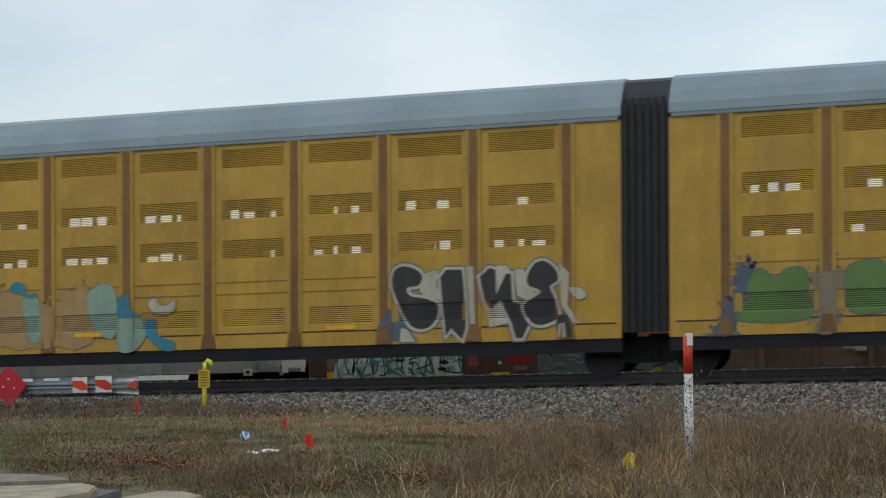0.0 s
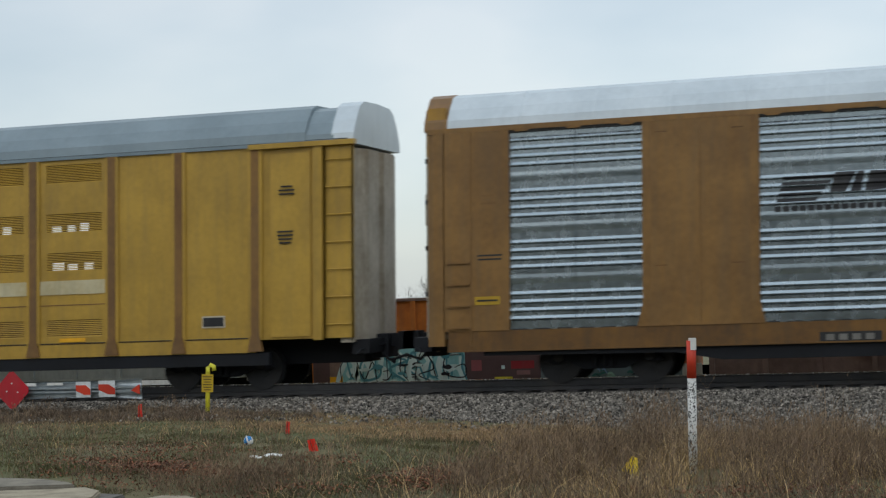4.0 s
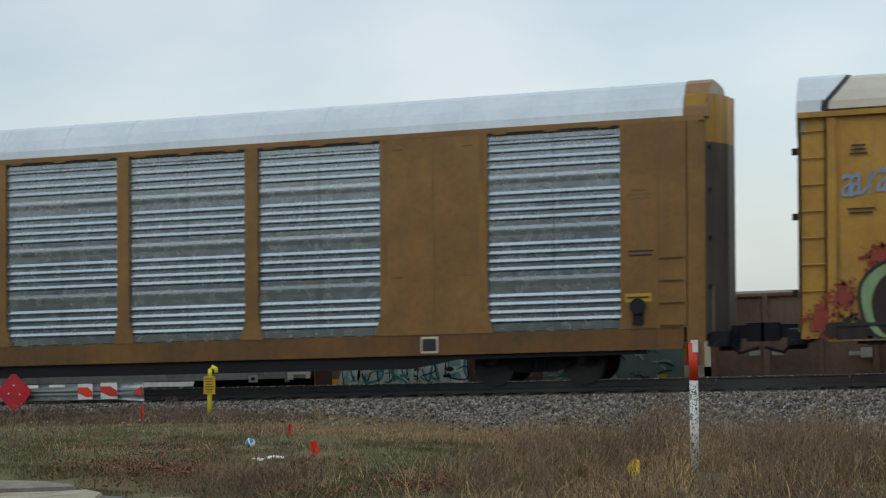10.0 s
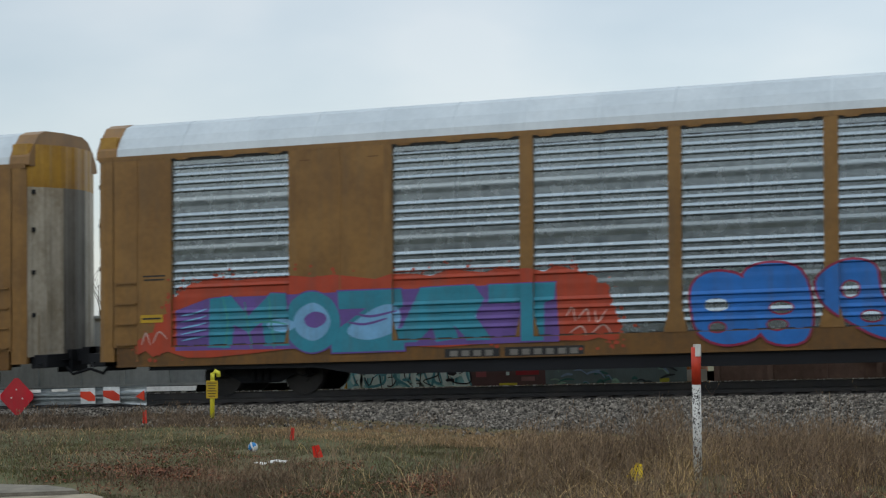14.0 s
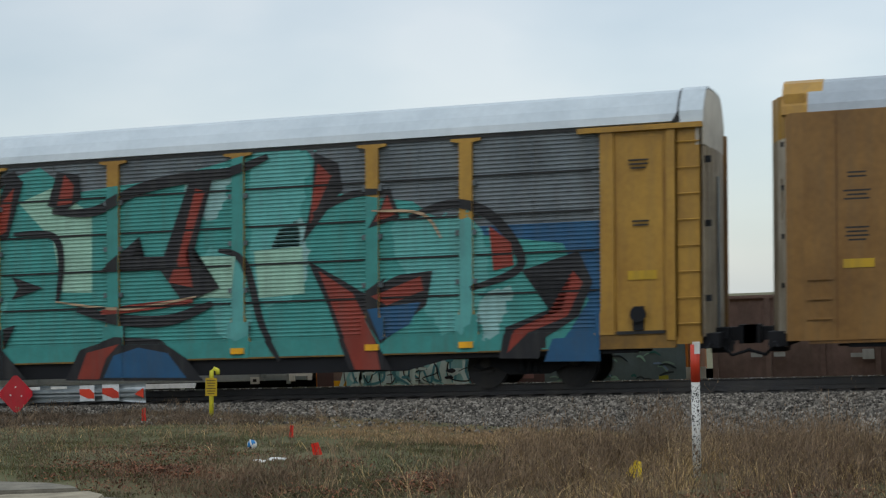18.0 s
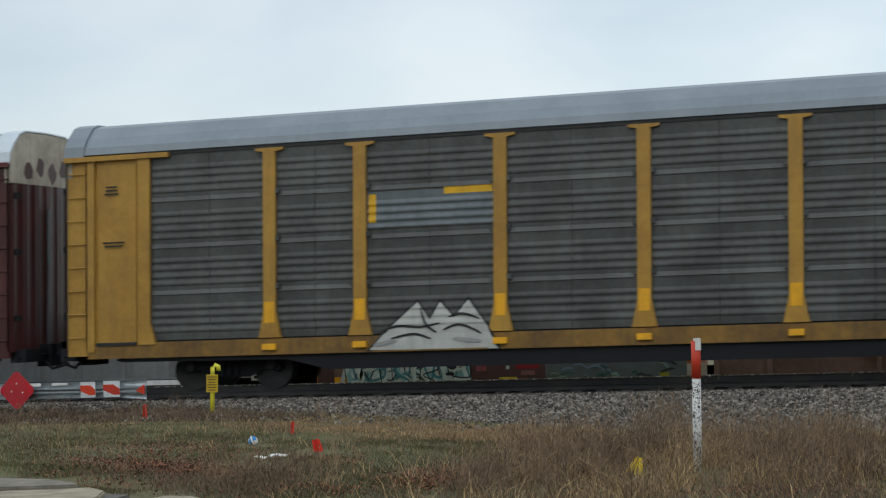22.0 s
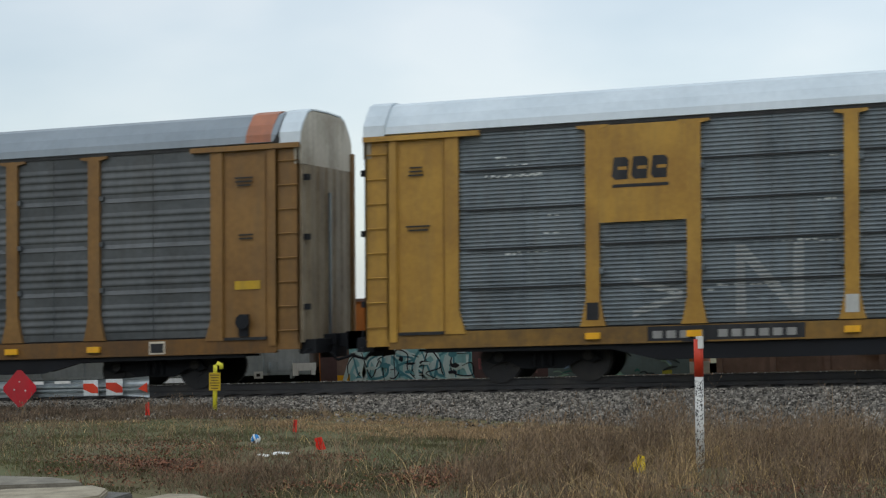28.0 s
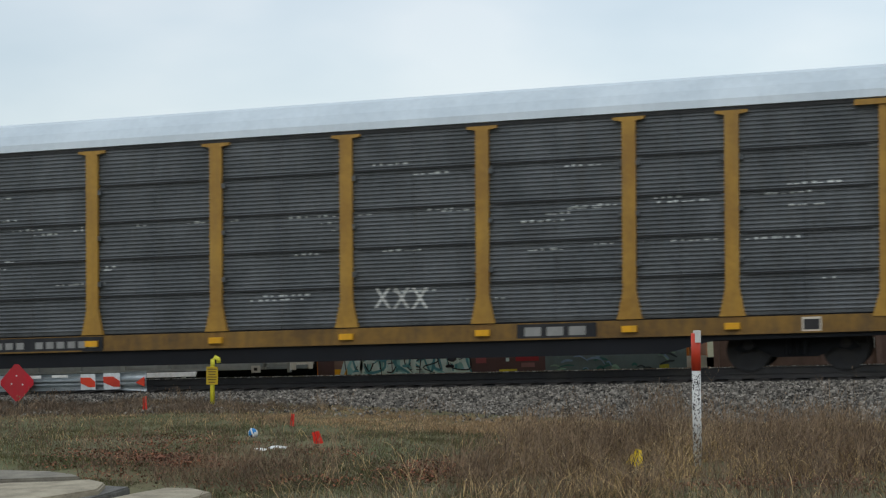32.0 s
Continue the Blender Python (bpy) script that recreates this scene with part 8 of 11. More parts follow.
blob(moz, "graffiti_letter", "A", ribs_grouped, [(7.5, 2.01), (8.12, 2.02), (8.33, 1.74), (8.15, 1.42), (8.49, 0.95), (8.01, 0.95), (7.67, 1.32)], ((0.02, P_PURPLE), (0, P_TEALBLUE),), 8, soft=False)
blob(moz, "graffiti_letter", "A", ribs_grouped, [(8.42, 2.01), (9.74, 2.01), (9.71, 1.69), (9.52, 1.63), (9.52, 0.91), (9.08, 0.91), (9.08, 1.65), (8.42, 1.65)], ((0.02, P_PURPLE), (0, P_TEALBLUE),), 9, soft=False)
blob(moz, "graffiti_shine", "A", ribs_grouped, [(8.18, 1.42), (8.08, 1.31), (7.84, 1.27), (7.6, 1.33), (7.5, 1.44), (7.6, 1.54), (7.84, 1.58), (8.08, 1.53)], ((0, P_PALEBLUE),), 10)
blob(moz, "graffiti_shine", "A", ribs_grouped, [(4.45, 1.36), (4.36, 1.26), (4.14, 1.23), (3.91, 1.28), (3.82, 1.37), (3.91, 1.47), (4.14, 1.5), (4.36, 1.45)], ((0, P_PALEBLUE),), 11)
lay(moz, "graffiti_line", stroke([(1.94, 1.62), (2.23, 1.66), (2.49, 1.74)], 0.035), P_PALEBLUE, 0.0232, "A", ribs_grouped)
lay(moz, "graffiti_line", stroke([(1.94, 1.49), (2.23, 1.54), (2.49, 1.6)], 0.035), P_PALEBLUE, 0.0238, "A", ribs_grouped)
lay(moz, "graffiti_line", stroke([(1.94, 1.36), (2.23, 1.41), (2.49, 1.46)], 0.035), P_PALEBLUE, 0.0244, "A", ribs_grouped)
lay(moz, "graffiti_line", stroke([(1.94, 1.24), (2.23, 1.29), (2.49, 1.32)], 0.035), P_PALEBLUE, 0.0250, "A", ribs_grouped)
lay(moz, "graffiti_line", stroke([(1.94, 1.11), (2.23, 1.16), (2.49, 1.19)], 0.035), P_PALEBLUE, 0.0256, "A", ribs_grouped)
lay(moz, "graffiti_line", stroke([(9.96, 1.36), (10.07, 1.52), (10.13, 1.25)], 0.03), P_PALEPINK, 0.0262, "A", ribs_grouped)
lay(moz, "graffiti_line", stroke([(10.18, 1.3), (10.35, 1.48), (10.4, 1.24)], 0.03), P_PALEPINK, 0.0268, "A", ribs_grouped)
lay(moz, "graffiti_line", stroke([(10.51, 1.45), (10.56, 1.23), (10.73, 1.46)], 0.03), P_PALEPINK, 0.0274, "A", ribs_grouped)
lay(moz, "graffiti_line", stroke([(10.02, 1.04), (10.24, 1.16), (10.35, 0.98)], 0.03), P_PALEPINK, 0.0280, "A", ribs_grouped)
lay(moz, "graffiti_line", stroke([(10.45, 1.02), (10.67, 1.18), (10.83, 0.99)], 0.03), P_PALEPINK, 0.0286, "A", ribs_grouped)
lay(moz, "graffiti_line", stroke([(1.09, 1.06), (1.18, 1.29), (1.28, 1.04)], 0.03), P_PALEPINK, 0.0292, "A", ribs_grouped)
lay(moz, "graffiti_line", stroke([(1.34, 1.08), (1.47, 1.31), (1.66, 1.16)], 0.03), P_PALEPINK, 0.0298, "A", ribs_grouped)
blob(moz, "graffiti_letter", "A", ribs_grouped, [(12.36, 1.86), (12.59, 2.05), (12.95, 2.08), (13.3, 1.93), (13.44, 1.46), (13.6, 0.93), (13.0, 0.74), (12.48, 0.96), (12.33, 1.49)], ((0.045, P_CRIMSON2), (0, P_BRIGHTBLUE),), 24)
blob(moz, "graffiti_letter", "A", ribs_grouped, [(13.3, 2.03), (13.78, 2.21), (14.34, 2.04), (14.54, 1.32), (14.39, 0.77), (13.73, 0.8), (13.44, 1.46)], ((0.045, P_CRIMSON2), (0, P_BRIGHTBLUE),), 25)
blob(moz, "graffiti_letter", "A", ribs_grouped, [(14.64, 1.91), (15.14, 2.2), (15.64, 2.09), (15.76, 1.58), (16.13, 0.86), (15.74, 0.81), (15.04, 1.2), (14.69, 1.52)], ((0.045, P_CRIMSON2), (0, P_BRIGHTBLUE),), 26)
blob(moz, "graffiti_counter", "A", ribs_grouped, [(13.03, 1.47), (12.96, 1.38), (12.8, 1.35), (12.63, 1.39), (12.57, 1.49), (12.63, 1.57), (12.8, 1.6), (12.96, 1.56)], ((0.03, P_CRIMSON2), (0, SILVER),), 27)
blob(moz, "graffiti_counter", "A", ribs_grouped, [(12.96, 1.05), (12.92, 1.0), (12.82, 0.98), (12.71, 1.0), (12.67, 1.06), (12.71, 1.12), (12.82, 1.14), (12.92, 1.11)], ((0.03, P_CRIMSON2), (0, SILVER),), 28)
blob(moz, "graffiti_counter", "A", ribs_grouped, [(14.19, 1.38), (14.13, 1.31), (13.98, 1.28), (13.84, 1.32), (13.78, 1.39), (13.84, 1.46), (13.98, 1.49), (14.13, 1.45)], ((0.03, P_CRIMSON2), (0, SILVER),), 29)
blob(moz, "graffiti_counter", "A", ribs_grouped, [(14.09, 1.07), (14.04, 1.02), (13.91, 0.99), (13.78, 1.02), (13.73, 1.08), (13.78, 1.14), (13.91, 1.16), (14.04, 1.13)], ((0.03, P_CRIMSON2), (0, SILVER),), 30)
blob(moz, "graffiti_counter", "A", ribs_grouped, [(15.37, 1.68), (15.33, 1.58), (15.22, 1.54), (15.12, 1.58), (15.07, 1.69), (15.12, 1.79), (15.22, 1.82), (15.33, 1.78)], ((0.03, P_CRIMSON2), (0, SILVER),), 31)
blob(moz, "graffiti_counter", "A", ribs_grouped, [(15.77, 1.17), (15.72, 1.11), (15.59, 1.09), (15.46, 1.12), (15.41, 1.18), (15.46, 1.25), (15.59, 1.27), (15.72, 1.24)], ((0.03, P_CRIMSON2), (0, SILVER),), 32)
blob(brown, "graffiti_letter", "B", ribs_soft, [(16.68, 1.0), (16.98, 1.44), (17.50, 1.67), (17.81, 1.55), (17.88, 1.04), (17.39, 1.12), (16.92, 0.96)], ((0.03, P_FADEDMOSS), (0, P_CHALKCREAM),), 1, soft=False)
blob(brown, "graffiti_letter", "B", ribs_soft, [(18.03, 0.99), (18.43, 1.72), (18.75, 1.06), (18.43, 1.11)], ((0.03, P_FADEDMOSS), (0, P_CHALKCREAM),), 2, soft=False)
blob(brown, "graffiti_letter", "B", ribs_soft, [(18.94, 0.96), (19.06, 1.72), (19.28, 1.77), (19.34, 1.44), (19.79, 1.7), (19.56, 1.38), (19.86, 0.98), (19.45, 1.04), (19.23, 0.93)], ((0.03, P_FADEDMOSS), (0, P_CHALKCREAM),), 3, soft=False)
blob(brown, "graffiti_letter", "B", ribs_soft, [(19.92, 1.02), (19.85, 1.75), (20.46, 1.75), (20.41, 1.51), (20.15, 1.45), (20.48, 1.07)], ((0.03, P_FADEDMOSS), (0, P_CHALKCREAM),), 4, soft=False)
blob(brown, "graffiti_letter", "B", ribs_soft, [(20.79, 1.02), (20.90, 1.66), (21.23, 1.83), (21.55, 1.64), (21.68, 1.21), (21.44, 0.98)], ((0.03, P_FADEDMOSS), (0, P_CHALKCREAM),), 5, soft=False)
blob(brown, "graffiti_letter", "B", ribs_soft, [(21.68, 1.69), (21.99, 1.75), (22.05, 0.96), (21.72, 0.97)], ((0.03, P_FADEDMOSS), (0, P_CHALKCREAM),), 6, soft=False)
blob(brown, "graffiti_letter", "B", ribs_soft, [(22.09, 1.41), (22.52, 1.52), (22.65, 0.97), (22.20, 0.96)], ((0.03, P_FADEDMOSS), (0, P_CHALKCREAM),), 7, soft=False)
blob(brown, "graffiti_letter", "B", ribs_soft, [(22.69, 1.6), (23.47, 1.7), (23.77, 1.35), (23.58, 0.98), (22.95, 0.94)], ((0.03, P_FADEDMOSS), (0, P_CHALKCREAM),), 8, soft=False)
lay(brown, "graffiti_line", stroke([(17.04, 1.13), (17.39, 1.34), (17.50, 1.17)], 0.05), P_FADEDMOSS, 0.0214, "B", ribs_soft)
lay(brown, "graffiti_line", stroke([(18.31, 1.2), (18.54, 1.3)], 0.05), P_FADEDMOSS, 0.0220, "B", ribs_soft)
lay(brown, "graffiti_line", stroke([(19.17, 1.28), (19.45, 1.17)], 0.05), P_FADEDMOSS, 0.0226, "B", ribs_soft)
lay(brown, "graffiti_line", stroke([(21.12, 1.33), (21.34, 1.11)], 0.05), P_FADEDMOSS, 0.0232, "B", ribs_soft)
lay(brown, "graffiti_line", stroke([(21.82, 1.52), (21.88, 1.2)], 0.05), P_FADEDMOSS, 0.0238, "B", ribs_soft)
lay(brown, "graffiti_line", stroke([(22.95, 1.38), (23.11, 1.27)], 0.05), P_FADEDMOSS, 0.0244, "B", ribs_soft)
lay(brown, "graffiti_line", stroke([(23.32, 1.16), (23.47, 1.26)], 0.05), P_FADEDMOSS, 0.0250, "B", ribs_soft)
lay(brown, "graffiti_line", stroke([(21.01, 1.6), (21.23, 1.43)], 0.05), P_FADEDMOSS, 0.0256, "B", ribs_soft)
lay(brown, "graffiti_line", stroke([(22.36, 1.19), (22.47, 1.34)], 0.05), P_FADEDMOSS, 0.0262, "B", ribs_soft)
blob(dark, "graffiti_letter", "B", ribs_soft, [(6.68, 0.7), (7.12, 1.16), (7.65, 1.61), (7.9, 1.26), (8.11, 1.6), (8.39, 1.29), (8.68, 1.63), (9.08, 1.08), (9.3, 0.67)], ((0.04, P_BLACK), (0, P_DULLWHITE),), 1, soft=False)
lay(dark, "graffiti_line", stroke([(6.83, 1.03), (7.24, 1.15), (7.71, 1.12), (8.11, 1.19)], 0.05), P_BLACK, 0.0172, "B", ribs_soft)
lay(dark, "graffiti_line", stroke([(7.12, 0.91), (7.59, 0.99), (7.94, 0.89)], 0.05), P_BLACK, 0.0178, "B", ribs_soft)
lay(dark, "graffiti_line", stroke([(8.28, 1.3), (8.57, 1.36), (8.91, 1.25)], 0.05), P_BLACK, 0.0184, "B", ribs_soft)
lay(dark, "graffiti_line", stroke([(8.17, 1.05), (8.51, 1.15), (8.96, 0.97)], 0.05), P_BLACK, 0.0190, "B", ribs_soft)
lay(dark, "graffiti_line", stroke([(7.71, 1.5), (7.82, 1.17), (8.05, 1.0)], 0.05), P_BLACK, 0.0196, "B", ribs_soft)
lay(dark, "graffiti_line", stroke([(6.77, 0.79), (7.24, 0.87)], 0.08), P_GREY, 0.0202, "B", ribs_soft)
lay(dark, "graffiti_line", stroke([(8.39, 0.88), (8.96, 0.82)], 0.08), P_GREY, 0.0208, "B", ribs_soft)
blob(c1a, "graffiti_letter", "CM", None, [(16.12, 0.96), (16.4, 1.4), (16.63, 1.35), (16.78, 1.02), (16.98, 0.76), (16.4, 0.75)], ((0, P_SLATE),), 1, soft=False)
blob(c1a, "graffiti_letter", "CM", None, [(16.45, 1.84), (16.49, 2.13), (16.7, 2.23), (16.97, 2.15), (17.09, 2.0), (17.01, 1.82), (16.78, 1.78), (16.86, 1.64), (17.17, 1.58), (17.4, 1.44), (17.36, 1.15), (17.13, 0.97), (16.82, 1.05), (16.59, 1.46)], ((0.07, P_SLATE), (0.045, P_BONE), (-0.015, P_INK),), 2)
blob(c1a, "graffiti_letter", "CM", None, [(16.71, 1.42), (17.09, 1.45), (17.24, 1.26), (17.24, 1.08), (17.01, 1.05), (16.82, 1.2)], ((0.015, P_SLATE), (0, P_BONE),), 3)
blob(c1a, "graffiti_letter", "CM", None, [(17.09, 2.03), (17.4, 2.1), (17.36, 1.8), (17.55, 1.58), (17.36, 1.55), (17.05, 1.69)], ((0.015, P_SLATE), (0, P_BONE),), 4)
blob(c1a, "graffiti_letter", "CM", None, [(17.43, 1.98), (17.55, 2.13), (17.89, 2.12), (17.93, 1.78), (17.97, 0.98), (17.89, 0.73), (17.66, 0.96), (17.55, 0.81), (17.47, 1.44)], ((0.07, P_SLATE), (0.045, P_BONE), (-0.015, P_INK),), 5, soft=False)
blob(c1a, "graffiti_letter", "CM", None, [(17.7, 1.94), (17.81, 1.95), (17.81, 1.79), (17.72, 1.77)], ((0.015, P_SLATE), (0, P_BONE),), 6, soft=False)
blob(c1a, "graffiti_letter", "CM", None, [(17.7, 1.65), (17.83, 1.64), (17.81, 0.95), (17.66, 0.96)], ((0.015, P_SLATE), (0, P_BONE),), 7, soft=False)
blob(c1a, "graffiti_letter", "CM", None, [(17.97, 2.16), (18.12, 2.16), (18.16, 0.76), (18.08, 0.73), (18.02, 1.42)], ((0, P_BONE),), 8, soft=False)
blob(c1a, "graffiti_letter", "CM", None, [(18.23, 1.96), (18.42, 2.13), (18.57, 2.09), (18.57, 1.62), (18.75, 2.01), (18.87, 2.0), (18.9, 1.46), (19.05, 1.42), (19.23, 1.02), (19.09, 0.74), (18.94, 0.74), (18.86, 1.03), (18.64, 1.47), (18.45, 1.3), (18.34, 1.41)], ((0.07, P_SLATE), (0.045, P_BONE), (-0.015, P_INK),), 9, soft=False)
blob(c1a, "graffiti_letter", "CM", None, [(18.57, 2.16), (18.79, 2.15), (18.83, 2.04), (18.68, 1.69), (18.57, 1.62)], ((0.015, P_SLATE), (0, P_BONE),), 10, soft=False)
blob(c1a, "graffiti_letter", "CM", None, [(18.92, 2.07), (19.12, 2.07), (19.16, 1.74), (19.35, 1.59), (19.16, 1.49), (18.98, 1.57)], ((0.015, P_SLATE), (0, P_BONE),), 11, soft=False)
blob(c1a, "graffiti_letter", "CM", None, [(18.39, 1.37), (18.86, 1.39), (18.9, 1.07), (18.42, 0.97)], ((0.015, P_SLATE), (0, P_BONE),), 12, soft=False)
blob(c1a, "graffiti_letter", "CM", None, [(19.16, 1.92), (19.31, 2.17), (19.53, 2.22), (19.75, 2.04), (19.79, 1.83), (19.64, 1.72), (19.71, 1.54), (19.79, 1.25), (19.75, 1.08), (19.46, 0.98), (19.23, 1.06), (19.09, 1.38), (19.42, 1.62), (19.2, 1.74)], ((0.07, P_SLATE), (0.045, P_BONE), (-0.015, P_INK),), 13)
blob(c1a, "graffiti_letter", "CM", None, [(19.31, 1.34), (19.53, 1.44), (19.71, 1.4), (19.68, 1.11), (19.46, 1.05), (19.33, 1.13)], ((0.015, P_SLATE), (0, P_BONE),), 14)
blob(c1a, "graffiti_letter", "CM", None, [(19.38, 1.81), (19.6, 1.8), (19.68, 1.76), (19.46, 1.73)], ((0.015, P_SLATE), (0, P_BONE),), 15)
blob(c1a, "graffiti_letter", "CM", None, [(19.82, 2.15), (20.01, 1.96), (19.97, 1.36), (20.22, 0.96), (20.08, 1.0), (19.86, 1.36)], ((0, P_BONE),), 16, soft=False)
blob(c1a, "graffiti_letter", "CM", None, [(20.01, 1.68), (20.22, 1.67), (20.33, 1.52), (20.15, 1.46)], ((0.015, P_SLATE), (0, P_BONE),), 17)
blob(c1a, "graffiti_letter", "CM", None, [(19.75, 1.18), (19.97, 1.18), (20.08, 0.75), (19.75, 0.74)], ((0, P_INK),), 18, soft=False)
blob(c1a, "graffiti_letter", "CM", None, [(19.79, 1.0), (19.91, 1.02), (19.93, 0.75), (19.77, 0.74)], ((0.015, P_SLATE), (0, P_BONE),), 19, soft=False)
blob(c1a, "graffiti_letter", "CM", None, [(16.65, 1.02), (16.78, 0.98), (16.94, 0.74), (16.62, 0.74)], ((0.015, P_SLATE), (0, P_BONE),), 20, soft=False)
blob(c1a, "graffiti_haze", "CM", None, [(7.49, 2.03), (7.76, 2.04), (8.21, 1.97), (8.65, 1.84), (8.87, 1.63), (9.44, 1.95), (9.75, 2.07), (9.88, 0.9), (7.5, 0.94)], ((0, P_DUSTTAN),), 21)
blob(c1a, "graffiti_letter", "CM", None, [(8.3, 1.77), (8.48, 1.86), (8.7, 1.8), (8.74, 1.01), (8.48, 1.02)], ((0.012, P_DUSTEDGE), (0, P_DUSTAQUA),), 22)
blob(c1a, "graffiti_letter", "CM", None, [(9.83, 1.84), (10.05, 2.06), (10.27, 2.11), (10.44, 1.97), (10.52, 1.5), (10.4, 0.97), (9.97, 1.21)], ((0.012, P_DUSTEDGE), (0, P_DUSTAQUA),), 23)
blob(c1a, "graffiti_letter", "CM", None, [(10.52, 1.35), (10.99, 1.37), (11.16, 1.02), (10.91, 0.72), (10.57, 0.73)], ((0.012, P_DUSTEDGE), (0, P_DUSTAQUA),), 24)
blob(c1a, "graffiti_letter", "CM", None, [(8.01, 2.03), (8.12, 2.19), (8.34, 2.16), (8.39, 1.96), (8.65, 1.95), (8.56, 1.84), (8.21, 1.99)], ((0.012, P_DUSTEDGE), (0, P_TEALBLUE),), 25)
blob(c1a, "graffiti_letter", "CM", None, [(10.52, 1.43), (10.57, 1.81), (10.78, 1.82), (10.84, 1.53), (11.04, 1.45), (10.91, 1.38)], ((0.012, P_DUSTEDGE), (0, P_TEALBLUE),), 26)
blob(c1a, "graffiti_letter", "CM", None, [(11.16, 1.33), (11.38, 1.32), (11.42, 1.02), (11.8, 0.85), (11.76, 0.7), (11.5, 0.74), (11.16, 1.06)], ((0.012, P_DUSTEDGE), (0, P_TEALBLUE),), 27)
blob(c1a, "graffiti_letter", "CM", None, [(11.21, 1.67), (11.37, 1.77), (11.46, 1.63), (11.63, 1.62), (11.82, 1.73), (11.75, 1.47), (11.38, 1.46)], ((0.012, P_DUSTEDGE), (0, P_BONE),), 28)
blob(c1b, "graffiti_haze", "C", None, [(1.25, 1.95), (1.38, 1.99), (1.54, 1.9), (1.45, 1.49), (1.21, 0.84), (1.14, 0.7), (0.83, 0.73), (1.0, 1.16), (1.21, 1.5)], ((0, P_SLATE),), 1)
blob(c1b, "graffiti_letter", "C", None, [(1.45, 1.63), (1.59, 1.87), (1.73, 1.89), (1.93, 1.71), (2.13, 1.88), (2.47, 1.87), (2.51, 1.49), (2.54, 0.97), (1.25, 0.97), (1.42, 1.28)], ((0.02, P_SLATE), (0, P_FERN),), 2)
blob(c1b, "graffiti_letter", "C", None, [(1.26, 1.13), (2.52, 1.1), (2.55, 0.97), (1.25, 0.98)], ((0, P_PALEFERN),), 3, soft=False)
blob(c1b, "graffiti_haze", "C", None, [(2.54, 1.73), (2.84, 1.75), (3.07, 1.88), (3.27, 1.6), (3.11, 1.19), (3.01, 0.72), (2.74, 0.73), (2.67, 1.21)], ((0, P_DUSTGREY),), 4)
blob(c1b, "graffiti_letter", "C", None, [(3.21, 1.7), (3.34, 1.94), (3.87, 1.95), (4.0, 1.4), (3.96, 1.07), (3.27, 1.09)], ((0.02, P_SLATE), (0, P_FERN),), 5)
blob(c2a, "graffiti_letter", "CM", None, [(4.31, 1.01), (4.86, 1.19), (5.35, 1.68), (5.62, 1.7), (5.5, 0.7), (4.35, 0.73)], ((0, P_SLATE),), 1, soft=False)
blob(c2a, "graffiti_letter", "CM", None, [(5.47, 1.34), (7.97, 1.29), (8.67, 0.75), (7.06, 0.76), (6.91, 0.96), (5.6, 1.04)], ((0.02, P_SLATE), (0, P_BONE),), 2, soft=False)
blob(c2a, "graffiti_letter", "CM", None, [(5.41, 1.4), (5.6, 1.73), (5.96, 1.89), (6.39, 1.82), (6.46, 1.31), (5.72, 1.22)], ((0.04, P_SLATE), (0, P_GREEN),), 3)
blob(c2a, "graffiti_letter", "CM", None, [(6.39, 1.81), (7.97, 1.8), (8.0, 1.29), (6.46, 1.31)], ((0.03, P_SLATE), (0, P_GREEN),), 4, soft=False)
blob(c2a, "graffiti_letter", "CM", None, [(7.97, 1.4), (8.32, 1.78), (8.84, 1.77), (8.9, 0.74), (8.09, 0.73)], ((0.025, P_SLATE), (0, P_BONE),), 5)
blob(c2a, "graffiti_letter", "CM", None, [(9.19, 1.34), (9.41, 1.66), (9.81, 1.78), (10.25, 1.6), (10.39, 1.08), (10.14, 0.75), (9.12, 0.74)], ((0.03, P_SLATE), (0, P_BONE),), 6)
blob(c2a, "graffiti_letter", "CM", None, [(9.07, 1.07), (10.16, 1.09), (10.16, 0.71), (9.07, 0.72)], ((0, P_DUSTAQUA),), 7, soft=False)
lay(c2a, "graffiti_line", stroke([(5.72, 1.5), (6.44, 1.31), (7.15, 1.4)], 0.05), P_SLATE, 0.0208, "CM", None)
lay(c2a, "graffiti_line", stroke([(7.39, 1.73), (7.5, 1.28), (7.97, 1.1)], 0.05), P_SLATE, 0.0214, "CM", None)
lay(c2a, "graffiti_line", stroke([(8.32, 1.59), (8.49, 1.25)], 0.05), P_SLATE, 0.0220, "CM", None)
lay(c2a, "graffiti_line", stroke([(5.78, 1.73), (6.08, 1.83), (6.26, 1.65)], 0.05), P_SLATE, 0.0226, "CM", None)
blob(c2a, "graffiti_letter", "CM", None, [(12.59, 1.42), (13.09, 1.74), (13.62, 1.64), (13.96, 0.98), (12.66, 1.0)], ((0.025, P_DUSTEDGE), (0, P_DUSTTAN),), 12)
blob(c2a, "graffiti_letter", "CM", None, [(14.56, 1.59), (14.97, 1.73), (15.38, 1.35), (15.71, 0.96), (14.66, 0.94)], ((0.025, P_DUSTEDGE), (0, P_DUSTGREY),), 13)
blob(c2a, "graffiti_letter", "CM", None, [(13.2, 1.58), (13.46, 1.73), (13.67, 1.2), (13.51, 1.13)], ((0.02, P_SLATE), (0, P_LEAFGREEN),), 14, soft=False)
blob(c2a, "graffiti_letter", "CM", None, [(13.94, 1.56), (14.68, 1.64), (14.53, 0.91), (14.2, 0.85), (14.04, 1.38)], ((0.02, P_SLATE), (0, P_LEAFGREEN),), 15, soft=False)
